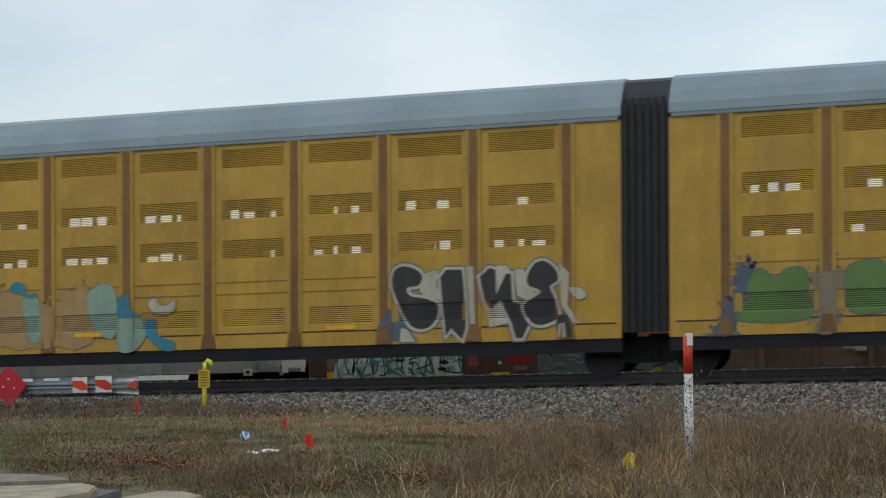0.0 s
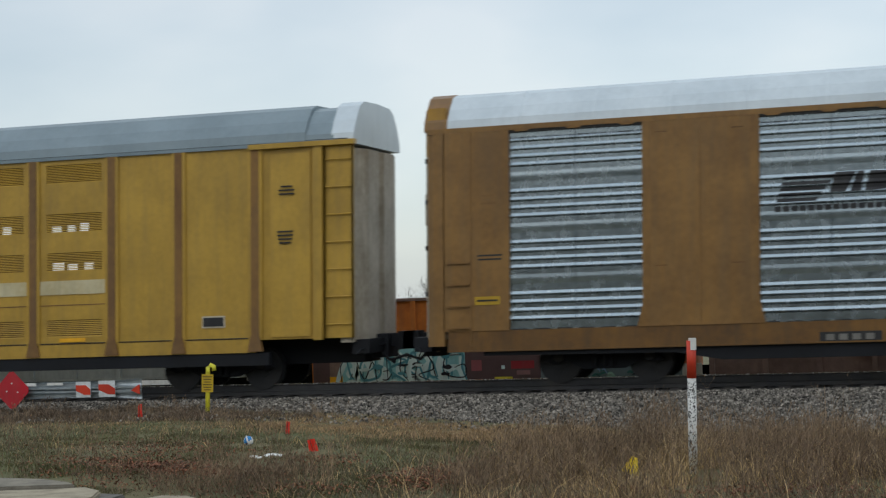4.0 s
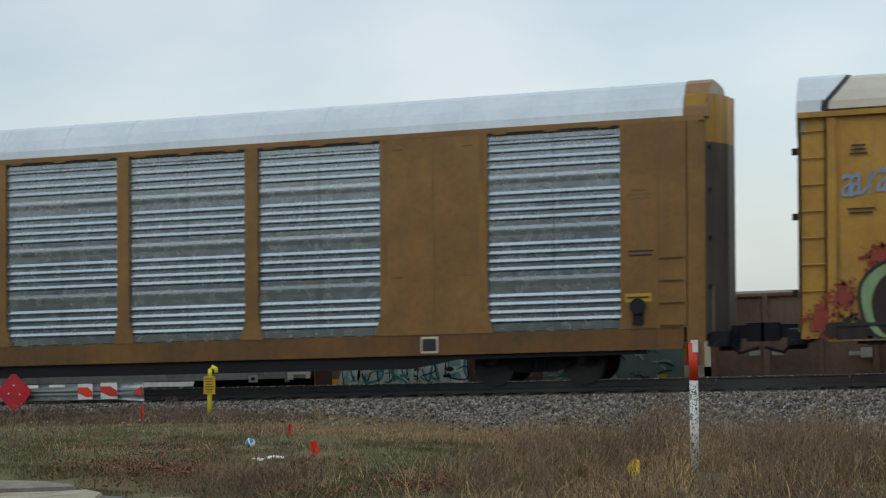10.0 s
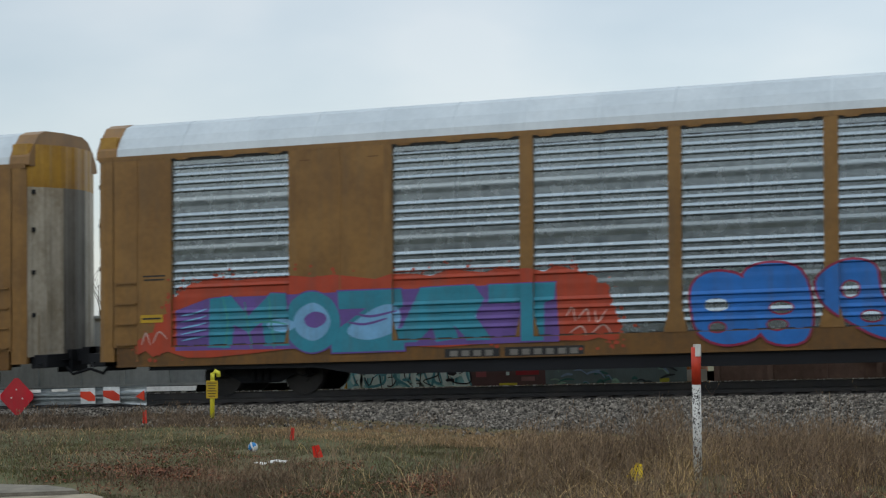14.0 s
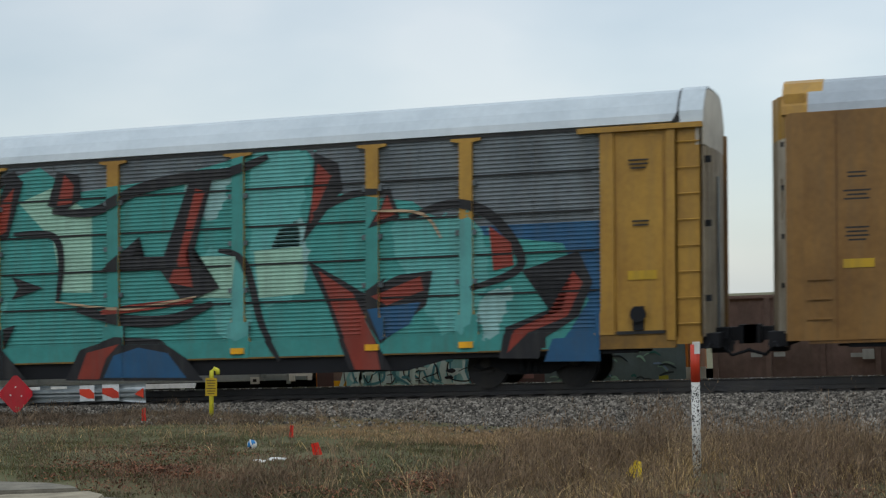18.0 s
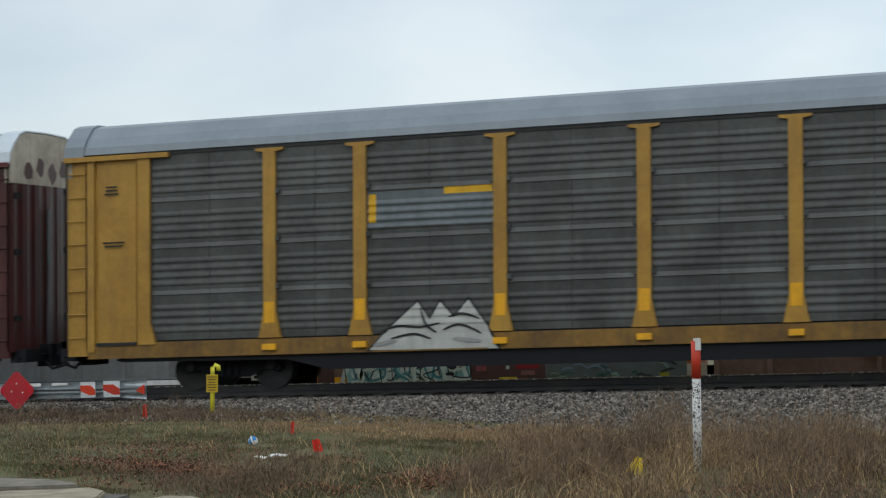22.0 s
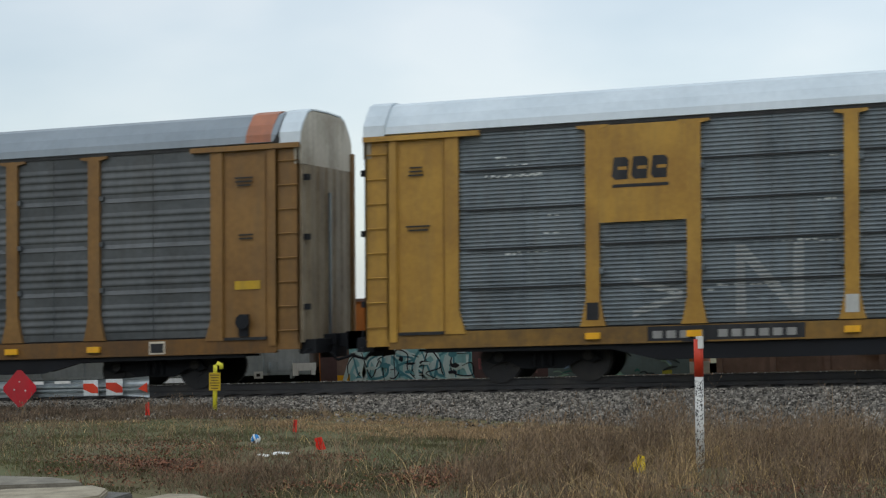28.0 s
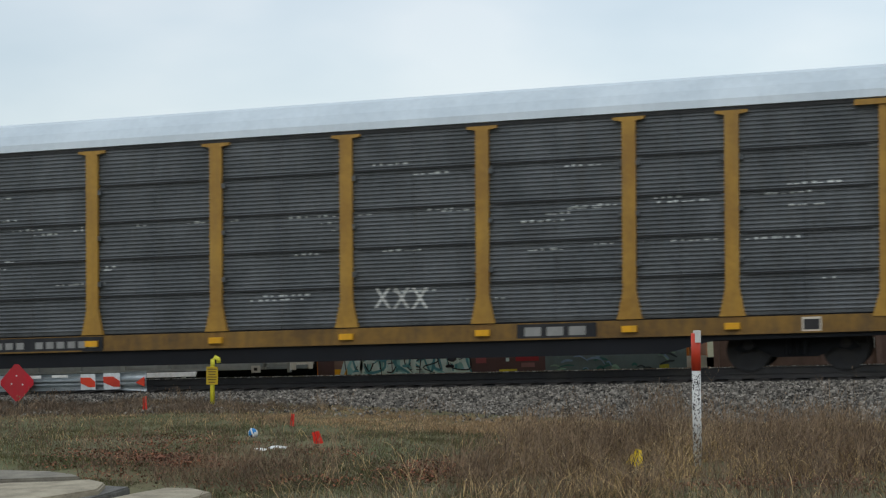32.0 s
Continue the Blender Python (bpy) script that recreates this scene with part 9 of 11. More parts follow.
blob(c2a, "graffiti_letter", "CM", None, [(15.02, 1.7), (15.56, 1.81), (15.3, 1.46), (15.69, 1.22), (16.19, 1.53), (16.26, 0.95), (15.59, 0.93), (15.08, 1.34)], ((0.02, P_SLATE), (0, P_LEAFGREEN),), 16, soft=False)
lay(c2a, "graffiti_line", stroke([(2.38, 1.9), (2.74, 1.98), (2.99, 1.76), (3.5, 1.88)], 0.035), P_BARK, 0.0262, "CM", None)
lay(c2a, "graffiti_line", stroke([(2.42, 1.61), (2.68, 1.77), (2.93, 1.53), (3.25, 1.7), (3.52, 1.57)], 0.035), P_BARK, 0.0268, "CM", None)
lay(c2a, "graffiti_line", stroke([(2.61, 1.95), (2.77, 1.42)], 0.035), P_BARK, 0.0274, "CM", None)
lay(c2a, "graffiti_line", stroke([(3.12, 1.97), (3.25, 1.47)], 0.035), P_BARK, 0.0280, "CM", None)
lay(c2a, "graffiti_line", stroke([(4.0, 1.79), (4.15, 1.44), (4.37, 1.49), (4.52, 1.77)], 0.07), P_DUSTAQUA, 0.0286, "CM", None)
lay(c2a, "graffiti_line", stroke([(4.56, 1.48), (4.74, 1.7), (4.99, 1.53)], 0.07), P_DUSTAQUA, 0.0292, "CM", None)
blob(heart, "graffiti_haze", "B", ribs_grouped, [(12.7, 1.96), (13.92, 2.14), (15.65, 2.08), (17.84, 2.14), (18.5, 1.77), (18.47, 0.74), (17.84, 0.67), (12.7, 0.67)], ((0, P_AQUAGREY),), 1)
blob(heart, "graffiti_letter", "B", ribs_grouped, [(12.84, 1.9), (13.92, 2.02), (14.73, 2.07), (15.65, 1.98), (16.05, 2.03), (17.46, 2.04), (18.12, 1.9), (18.41, 1.43), (18.3, 0.75), (17.95, 0.67), (15.13, 0.67), (12.84, 0.67)], ((0.03, P_GREYWHITE), (0, P_REDPINK),), 2)
blob(heart, "graffiti_letter", "B", ribs_grouped, [(16.11, 1.15), (16.18, 1.73), (16.76, 1.95), (17.27, 1.7), (17.36, 1.12)], ((0.03, P_WHITE), (0, P_GREY),), 3)
blob(heart, "graffiti_letter", "B", ribs_grouped, [(13.38, 1.11), (13.66, 1.69), (14.46, 1.91), (15.06, 1.53), (15.0, 1.0)], ((0.03, P_WHITE), (0, P_GREY),), 4)
lay(heart, "graffiti_line", stroke([(13.92, 1.9), (14.73, 2.02), (15.39, 1.25), (16.95, 1.18)], 0.06), P_WHITE, 0.0190, "B", ribs_grouped)
lay(heart, "graffiti_line", stroke([(15.92, 1.04), (16.05, 1.74), (16.72, 2.04), (17.36, 1.81), (17.62, 1.22), (17.36, 0.77), (17.08, 0.67)], 0.06), P_WHITE, 0.0196, "B", ribs_grouped)
lay(heart, "graffiti_line", stroke([(14.73, 1.78), (14.89, 1.18), (14.86, 0.71)], 0.06), P_WHITE, 0.0202, "B", ribs_grouped)
blob(heart, "graffiti_dot", "B", ribs_grouped, [(17.93, 1.79), (17.91, 1.71), (17.84, 1.68), (17.78, 1.71), (17.75, 1.8), (17.78, 1.88), (17.84, 1.91), (17.91, 1.87)], ((0, P_WHITE),), 8)
blob(heart, "graffiti_dot", "B", ribs_grouped, [(17.92, 1.27), (17.89, 1.19), (17.81, 1.16), (17.72, 1.2), (17.69, 1.28), (17.72, 1.36), (17.81, 1.39), (17.89, 1.35)], ((0, P_WHITE),), 9)
blob(heart, "graffiti_dot", "B", ribs_grouped, [(17.88, 0.93), (17.84, 0.86), (17.76, 0.84), (17.67, 0.87), (17.63, 0.94), (17.67, 1.0), (17.76, 1.02), (17.84, 0.99)], ((0, P_WHITE),), 10)
lay(heart, "graffiti_line", stroke([(23.16, 1.84), (23.28, 2.16), (23.62, 2.09), (23.69, 1.6)], 0.045), P_SMOKE, 0.0226, "B", ribs_grouped)
lay(heart, "graffiti_line", stroke([(23.85, 1.24), (23.91, 2.14), (24.19, 2.07), (24.26, 1.23)], 0.045), P_SMOKE, 0.0232, "B", ribs_grouped)
lay(heart, "graffiti_line", stroke([(24.42, 1.25), (24.49, 1.9), (24.76, 2.05), (24.89, 1.21)], 0.045), P_SMOKE, 0.0238, "B", ribs_grouped)
lay(heart, "graffiti_line", stroke([(23.14, 1.95), (24.08, 2.04), (25.23, 1.96)], 0.045), P_SMOKE, 0.0244, "B", ribs_grouped)
lay(heart, "graffiti_line", stroke([(24.62, 1.98), (24.98, 2.04), (25.16, 1.55)], 0.045), P_SMOKE, 0.0250, "B", ribs_grouped)
lay(heart, "graffiti_line", stroke([(23.99, 2.24), (24.02, 2.55), (24.22, 2.45), (24.1, 2.13)], 0.045), P_SMOKE, 0.0256, "B", ribs_grouped)
lay(heart, "graffiti_line", stroke([(19.59, 1.85), (19.29, 1.69), (19.29, 1.4), (19.61, 1.33), (19.59, 1.55)], 0.045), P_SMOKE, 0.0262, "B", ribs_grouped)
lay(heart, "graffiti_line", stroke([(19.95, 2.04), (20.2, 2.17), (20.34, 1.88), (20.1, 1.76), (19.95, 2.04)], 0.045), P_SMOKE, 0.0268, "B", ribs_grouped)
lay(heart, "graffiti_line", stroke([(20.56, 1.81), (20.64, 1.25), (20.71, 1.58), (21.04, 1.74)], 0.045), P_SMOKE, 0.0274, "B", ribs_grouped)
lay(heart, "graffiti_line", stroke([(20.08, 1.61), (20.1, 1.38), (20.38, 1.43)], 0.045), P_SMOKE, 0.0280, "B", ribs_grouped)
lay(heart, "graffiti_line", stroke([(18.6, 1.88), (18.75, 2.05), (18.85, 1.65)], 0.045), P_SMOKE, 0.0286, "B", ribs_grouped)
lay(gray, "graffiti_line", stroke([(22.7, 1.59), (22.62, 1.23), (23.02, 1.03), (24.44, 1.08), (25.22, 1.16), (25.31, 1.58), (24.91, 1.85)], 0.05), P_INK, 0.0166, "B", ribs_grouped)
lay(gray, "graffiti_line", stroke([(22.78, 1.78), (22.94, 1.98), (23.26, 1.94), (23.26, 1.69)], 0.05), P_INK, 0.0172, "B", ribs_grouped)
lay(gray, "graffiti_line", stroke([(23.5, 1.68), (23.5, 1.9), (23.81, 1.96), (23.97, 1.7)], 0.05), P_INK, 0.0178, "B", ribs_grouped)
lay(gray, "graffiti_line", stroke([(24.13, 1.69), (24.21, 1.93), (24.52, 1.89), (24.57, 1.65)], 0.05), P_INK, 0.0184, "B", ribs_grouped)
lay(gray, "graffiti_line", stroke([(24.76, 1.74), (24.99, 1.92), (25.25, 1.8)], 0.05), P_INK, 0.0190, "B", ribs_grouped)
lay(gray, "graffiti_line", stroke([(22.86, 1.3), (23.5, 1.11), (24.29, 1.19)], 0.05), P_INK, 0.0196, "B", ribs_grouped)
lay(muse, "graffiti_line", stroke([(8.73, 1.38), (8.88, 1.73), (9.12, 1.77), (9.27, 1.51), (9.07, 1.31), (8.82, 1.17)], 0.06), P_PALEPINK, 0.0298, "B", ribs_stacked)
lay(muse, "graffiti_line", stroke([(8.82, 0.86), (9.12, 1.01), (9.42, 0.9)], 0.06), P_PALEPINK, 0.0304, "B", ribs_stacked)
lay(muse, "graffiti_line", stroke([(8.58, 0.77), (8.73, 1.07)], 0.06), P_PALEPINK, 0.0310, "B", ribs_stacked)

# ---- beside and behind the track ----
def rest(x, y):
    return ground_z(x, y)


def marker_post():
    """Tall white post with a red top and flaking paint."""
    t = thing("marker_post", "tall white round post with red top and flaking paint", "marker post")
    x, y = -3.32, 22.29
    z = rest(x, y)
    lean = pose(x, y, z, 0, 1.3, 0)
    t.matrix_world = lean
    part("post_body", Geo().tube([(0, 0, -0.1), (0, 0, 1.25)], 0.058, 18), WHITE, t, "", True)
    part("red_sleeve", Geo().tube([(0, 0, 1.25), (0, 0, 1.74)], 0.062, 18), REDORANGE, t, "red painted top", True)
    part("post_cap", Geo().tube([(0.015, 0, 1.66), (0.015, 0, 1.775)], 0.05, 14).box(0.0, 0.066, -0.066, 0.02, 1.62, 1.77), WHITE, t, "white cap")
    g = Geo()
    rnd = random.Random(4)
    for i in range(300):
        a = rnd.uniform(-2.6, -0.5)
        zz = rnd.uniform(0.0, 1.0) ** 1.0 * 1.2
        if 0.55 < zz < 0.72 and rnd.random() < 0.6:
            continue
        px, py, h, w = 0.0595 * math.cos(a), 0.0595 * math.sin(a), rnd.uniform(0.006, 0.02), rnd.uniform(0.003, 0.009)
        tx, ty = -math.sin(a), math.cos(a)
        k = len(g.v)
        g.v += [(px - tx * w, py - ty * w, zz), (px + tx * w, py + ty * w, zz + h * 0.5), (px + tx * w, py + ty * w, zz + h * 1.5), (px - tx * w, py - ty * w, zz + h)]
        g.f.append((k, k + 1, k + 2, k + 3))
    ob = part("paint_flakes", g, surface("bare_dark_wood", rgb(58, 56, 54), rgb(40, 40, 40), 0.9), t, "dark chips where paint has flaked off")
    ob["kind"] = "stuff"


marker_post()


def cable_marker():
    """Yellow marker post with a hooded top and a small warning sign."""
    t = thing("cable_marker", "yellow cable marker post with small black-lettered sign", "marker post")
    x, y = -13.72, 29.9
    t.matrix_world = pose(x, y, rest(x, y) - 0.02, 0, 2.2, 16)
    yel = paint(226, 214, 40)
    part("post_body", Geo().tube([(0, 0, -0.1), (0, 0, 0.78)], 0.045, 12), yel, t, "", True)
    part("hood", Geo().tube([(0, 0, 0.76), (0.0, 0, 0.90), (0.05, 0, 0.95), (0.11, 0, 0.92), (0.12, 0, 0.84)], 0.045, 10), paint(232, 226, 70), t, "rounded yellow hood", True)
    s = part("sign", Geo().box(-0.11, 0.11, -0.06, -0.045, 0.43, 0.77), paint(206, 172, 30), t, "yellow warning sign")
    for i in range(6):
        w = 0.09 - 0.012 * (i % 3)
        part("sign_bar", Geo().box(-w, w, -0.064, -0.06, 0.715 - 0.05 * i, 0.732 - 0.05 * i), paint(78, 66, 28), s)


cable_marker()


def pin_flag(x, y, w, h, material, label, lean=0.0, stalk=0.15, tip=0.8):
    t = thing("marker_flag", label, "survey flag", "small survey flags in the grass")
    t.matrix_world = pose(x, y, rest(x, y), 0, lean, 20)
    part("wire", Geo().tube([(0, 0, -0.05), (0, 0, stalk + h)], 0.004, 5), STEEL, t)
    g = Geo()
    for i in range(4):
        a, b = i / 4, (i + 1) / 4
        k = len(g.v)
        for u in (a, b):
            yy = 0.03 * math.sin(u * 5)
            g.v += [(u * w - w * 0.4, yy, stalk), (u * w * tip - w * 0.3 * tip / 0.8, yy + 0.02, stalk + h), (u * w - w * 0.4, yy + 0.006, stalk), (u * w * tip - w * 0.3 * tip / 0.8, yy + 0.026, stalk + h)]
        g.f += [(k, k + 4, k + 5, k + 1), (k + 2, k + 3, k + 7, k + 6), (k, k + 2, k + 6, k + 4), (k + 1, k + 5, k + 7, k + 3)]
    part("flag", g, material, t)


FLAG_RED, FLAG_YELLOW = paint(228, 50, 30), paint(240, 206, 20)
pin_flag(-14.7, 29.0, 0.09, 0.25, FLAG_RED, "small bright red plastic marker flag", 0, 0.0)
pin_flag(-10.41, 25.71, 0.07, 0.20, FLAG_RED, "slim red plastic marker flag", 6, 0.03)
pin_flag(-9.14, 23.6, 0.14, 0.19, FLAG_RED, "crumpled red-orange plastic marker flag", -14, 0.0)
pin_flag(-4.13, 21.89, 0.25, 0.23, FLAG_YELLOW, "bent yellow plastic marker flag", 22, 0.05, 0.3)


def ball():
    t = thing("ball", "scuffed blue and white play ball in the grass", "ball")
    x, y, r = -10.34, 23.98, 0.075
    t.matrix_world = pose(x, y, rest(x, y) + r * 0.9, -25, 35, 90)
    n, m = 24, 14
    shell = {"white_shell": Geo(), "blue_panel": Geo()}
    for g in shell.values():
        for j in range(m + 1):
            c, q = math.cos(math.pi * j / m), math.sin(math.pi * j / m)
            g.v += [(r * q * math.cos(2 * math.pi * i / n), r * q * math.sin(2 * math.pi * i / n), r * c) for i in range(n)]
    for j in range(m):
        for i in range(n):
            blue = (i + j // 2) % 12 < 6 and 2 <= j < 12 or (i + 3) % 8 < 3 and 5 <= j < 9
            shell["blue_panel" if blue else "white_shell"].f.append((j * n + i, (j + 1) * n + i, (j + 1) * n + (i + 1) % n, j * n + (i + 1) % n))
    for name, g in shell.items():
        part(name, g, WHITE if name == "white_shell" else paint(44, 128, 190), t, "", True)
    part("white_band", Geo().tube([(r * 1.01 * math.cos(a * 0.35), 0.0, r * 1.01 * math.sin(a * 0.35)) for a in range(18)], 0.014, 5), WHITE, t)


ball()
for i, (x, y, w) in enumerate(((-9.31, 21.83, 0.10), (-9.16, 22.13, 0.13), (-9.22, 22.0, 0.05))):
    g = Geo().prism([(-w, 0), (-w * 0.2, 0.035), (w, 0.02), (w * 0.7, -0.03), (-w * 0.4, -0.02)], 0.0, 0.012, "z")
    ob = new("paper_scrap", g.mesh("paper_scrap", WHITE))
    ob.matrix_world = pose(x, y, rest(x, y) + 0.09, 24, 6, 30 * i)
    tagged(ob, "crumpled scrap of white paper in the grass", "litter", "scraps of litter")


def slab(pts, z, h, label, mat):
    g = Geo().prism(pts, z - h, z, "z")
    ob = new("concrete_slab", g.mesh("concrete_slab", mat))
    bm = bmesh.new()
    bm.from_mesh(ob.data)
    bmesh.ops.bevel(bm, geom=list(bm.edges), offset=0.02, segments=2, affect="EDGES")
    bm.to_mesh(ob.data)
    bm.free()
    tagged(ob, label, "concrete slab", "broken slabs at the roadside")


CONCRETE = surface("weathered_concrete", rgb(168, 158, 136), rgb(128, 119, 101), 0.9, grain=22, blotch=3, dirt_amount=0.35, bump=0.3)
CONCRETE_DARK = surface("dark_concrete", rgb(138, 132, 118), rgb(106, 101, 90), 0.9, grain=22, blotch=3, dirt_amount=0.4, bump=0.3)
slab([(-16, 20.3), (-12.2, 19.75), (-11.3, 19.55), (-10.75, 19.2), (-10.5, 18.92), (-11.6, 18.6), (-16, 18.9)], -0.49, 0.4, "dark grey concrete slab with a worn edge", CONCRETE_DARK)
slab([(-11.6, 18.0), (-11.15, 18.38), (-10.6, 18.5), (-10.25, 18.72), (-9.85, 18.35), (-9.6, 17.7), (-10.2, 16.0), (-12.0, 16.0)], -0.50, 0.4, "pale broken concrete slab", CONCRETE)
slab([(-9.25, 17.9), (-9.1, 18.45), (-8.75, 18.42), (-8.3, 18.0), (-8.2, 15.0), (-9.7, 15.0)], -0.57, 0.4, "pale chipped concrete slab", CONCRETE)
GRAVEL = surface("grey_grit", rgb(112, 110, 104), rgb(80, 78, 74), 0.95, grain=40, blotch=6, bump=0.6)
slab([(-16, 19.6), (-11.4, 19.0), (-9.6, 18.5), (-9.3, 14.0), (-16, 14.0)], -0.565, 0.3, "strip of grey grit between broken slabs", GRAVEL)


def guardrail():
    """Steel beam guardrail end with reflective bands and a red diamond."""
    t = thing("guardrail", "weathered steel guardrail end with red and white reflective bands", "guardrail")
    y = 30.2
    gal = surface("old_galvanized_steel", rgb(186, 194, 197), rgb(150, 160, 165), 0.35, 0.6, dirt_amount=0.3)
    w = [(0.0, 0.34), (0.05, 0.30), (0.05, 0.26), (-0.03, 0.215), (-0.03, 0.185), (0.03, 0.165), (-0.03, 0.145), (-0.03, 0.115), (0.05, 0.07), (0.05, 0.03), (0.0, 0.0)]
    REFLECT = surface("worn_reflective_sheet", rgb(222, 226, 226), rgb(190, 196, 196), 0.45, dirt_amount=0.35, grain=16, blotch=4)
    g = Geo()

    def beam(x0, x1, z, s, lift=0.0, flare=0.0):
        k = len(g.v)
        for x, f in ((x0, 0.0), (x1, flare)):
            g.v += [(x, y + d * (1 - f) - lift, z + 0.17 + (h - 0.17) * (1 + 0.35 * f) * s) for d, h in w]
            g.v += [(x, y + d * (1 - f) + 0.012, z + 0.17 + (h - 0.17) * (1 + 0.35 * f) * s) for d, h in w]
        n = len(w)
        for i in range(n - 1):
            g.f += [(k + i, k + i + 1, k + 2 * n + i + 1, k + 2 * n + i), (k + n + i, k + 3 * n + i, k + 3 * n + i + 1, k + n + i + 1)]
    beam(-19.6, -16.0, -0.07, 0.95)
    beam(-16.0, -15.25, -0.07, 0.95, 0.0, 0.8)
    part("beam", g, gal, t)
    for x0, x1, z0, z1, mat in ((-16.66, -16.34, -0.05, 0.26, REFLECT), (-16.16, -15.80, -0.05, 0.27, REFLECT), (-17.85, -17.55, 0.19, 0.25, WHITE), (-17.3, -16.95, 0.20, 0.25, WHITE)):
        b = part("reflective_band", Geo().box(x0, x1, y - 0.05, y - 0.034, z0, z1), mat, t, "white reflective band")
        if z0 < 0:
            part("red_slash", Geo().prism([(x0, z1 - 0.07), (x0 + 0.22, z1 - 0.07), (x1, z1 - 0.16), (x1, z0 + 0.05), (x1 - 0.14, z0 + 0.05), (x0, z1 - 0.18)], y - 0.056, y - 0.05, "y"), REDORANGE, b, "red slash")
    part("red_tip", Geo().prism([(-15.46, 0.07), (-15.27, 0.19), (-15.27, -0.01)], y - 0.05, y - 0.034, "y"), REDORANGE, t)
    for x in (-19.2, -18.17):
        part("support_post", Geo().box(x - 0.08, x + 0.08, y + 0.03, y + 0.2, -0.7, 0.3), gal, t)
    d = thing("object_marker", "red diamond road-end marker with small reflector studs", "road sign")
    red = paint(186, 24, 40)
    cx, cz, r = -18.06, 0.12, 0.37
    k = 0.045
    part("diamond_plate", Geo().prism([(cx - r, cz - k), (cx - r, cz + k), (cx - k, cz + r), (cx + k, cz + r), (cx + r, cz + k), (cx + r, cz - k), (cx + k, cz - r), (cx - k, cz - r)], y - 0.10, y - 0.09, "y"), red, d)
    part("sign_post", Geo().box(cx - 0.03, cx + 0.03, y - 0.09, y - 0.055, -0.6, cz + 0.2), STEEL, d)
    sm = Geo().disc(0, 0, y - 0.112, y - 0.10, 0.016, 8).mesh("stud", WHITE)
    for dx, dz in ((0.0, 0.14), (0.13, -0.04), (-0.12, -0.02)):
        part("stud", sm, WHITE, d).location = (cx + dx, 0, cz + dz)


guardrail()

# yard behind: standing low cars on a lower track
YARD_Y, YARD_Z = 38.0, -1.25
OLD_BROWN = surface("old_brown_car_paint", rgb(140, 116, 107), rgb(108, 88, 81), 0.75, streak=1, dirt_amount=0.5)
PALE_GREY = surface("pale_grey_car_paint", rgb(176, 182, 182), rgb(150, 158, 160), 0.6, streak=1, dirt_amount=0.3)
ORANGE_CAR = surface("orange_car_paint", rgb(196, 116, 46), rgb(164, 92, 36), 0.65, streak=1, dirt_amount=0.4)


def gondola(x0, x1, top, body, label, ribs=True, rim=None, deck=0.9):
    t = thing("gondola_car", label, "freight car", "standing cars in the yard")
    y0, y1, low = YARD_Y, YARD_Y + 2.9, YARD_Z + deck
    part("side_wall", Geo().box(x0, x1, y0, y0 + 0.08, low, top), body, t)
    part("far_wall", Geo().box(x0, x1, y1 - 0.08, y1, low, top), body, t)
    part("end_wall", Geo().box(x0, x0 + 0.08, y0 + 0.08, y1 - 0.08, low, top), body, t)
    part("end_wall", Geo().box(x1 - 0.08, x1, y0 + 0.08, y1 - 0.08, low, top), body, t)
    part("car_floor", Geo().box(x0, x1, y0 + 0.08, y1 - 0.08, low, low + 0.15), BLACK, t)
    part("top_rim", Geo().box(x0 - 0.03, x1 + 0.03, y0 - 0.05, y0 + 0.09, top, top + 0.07), rim or body, t)
    if ribs:
        n = int((x1 - x0) / 1.15)
        me = Geo().box(-0.06, 0.06, y0 - 0.07, y0, low, top).mesh("rib", body)
        for i in range(n + 1):
            part("rib", me, body, t).location.x = x0 + 0.06 + (x1 - x0 - 0.12) * i / n
    part("centre_sill", Geo().box(x0 + 0.3, x1 - 0.3, y0 + 1.1, y0 + 1.8, YARD_Z + 0.45, low), BLACK, t)
    for x in (x0 + 2.0, x1 - 2.0):
        g = Geo()
        for dx in (-0.85, 0.85):
            g.disc(x + dx, YARD_Z + 0.42, y0 + 0.6, y0 + 0.75, 0.42, 20)
        g.box(x - 1.1, x + 1.1, y0 + 0.45, y0 + 0.58, YARD_Z + 0.35, YARD_Z + 0.6)
        part("bogie", g, BLACK, t)
    for xa in (x1, x0 - 0.5):
        part("coupler", Geo().box(xa, xa + 0.5, y0 + 1.3, y0 + 1.6, low, low + 0.25), BLACK, t)
    return t, y0, low


def wall_paint(t, name, polys, material, y):
    me = bpy.data.meshes.new(name)
    v, f = [], []
    for p in polys:
        f.append(tuple(range(len(v), len(v) + len(p))))
        v += [(x, y, z) for x, z in p]
    me.from_pydata(v, [], f)
    part(name, me, material, t).data.materials.append(material)


g1, gy, gl = gondola(-29.5, -14.9, 1.62, PALE_GREY, "pale grey low freight car standing in the yard", True, None, 1.17)
part("side_lip", Geo().box(-29.4, -15.95, gy - 0.13, gy - 0.075, gl, gl + 0.05), PALE_GREY, g1, "pale grey lip along the side")
part("end_frame", Geo().box(-15.95, -15.3, gy - 0.2, gy - 0.14, 0.0, 0.06).box(-15.95, -15.9, gy - 0.2, gy - 0.05, -0.02, 0.24).box(-15.72, -15.68, gy - 0.2, gy - 0.15, 0.06, 0.24).box(-15.36, -15.3, gy - 0.2, gy - 0.05, -0.16, 0.26), PALE_GREY, g1, "pale grab irons at the car's end")
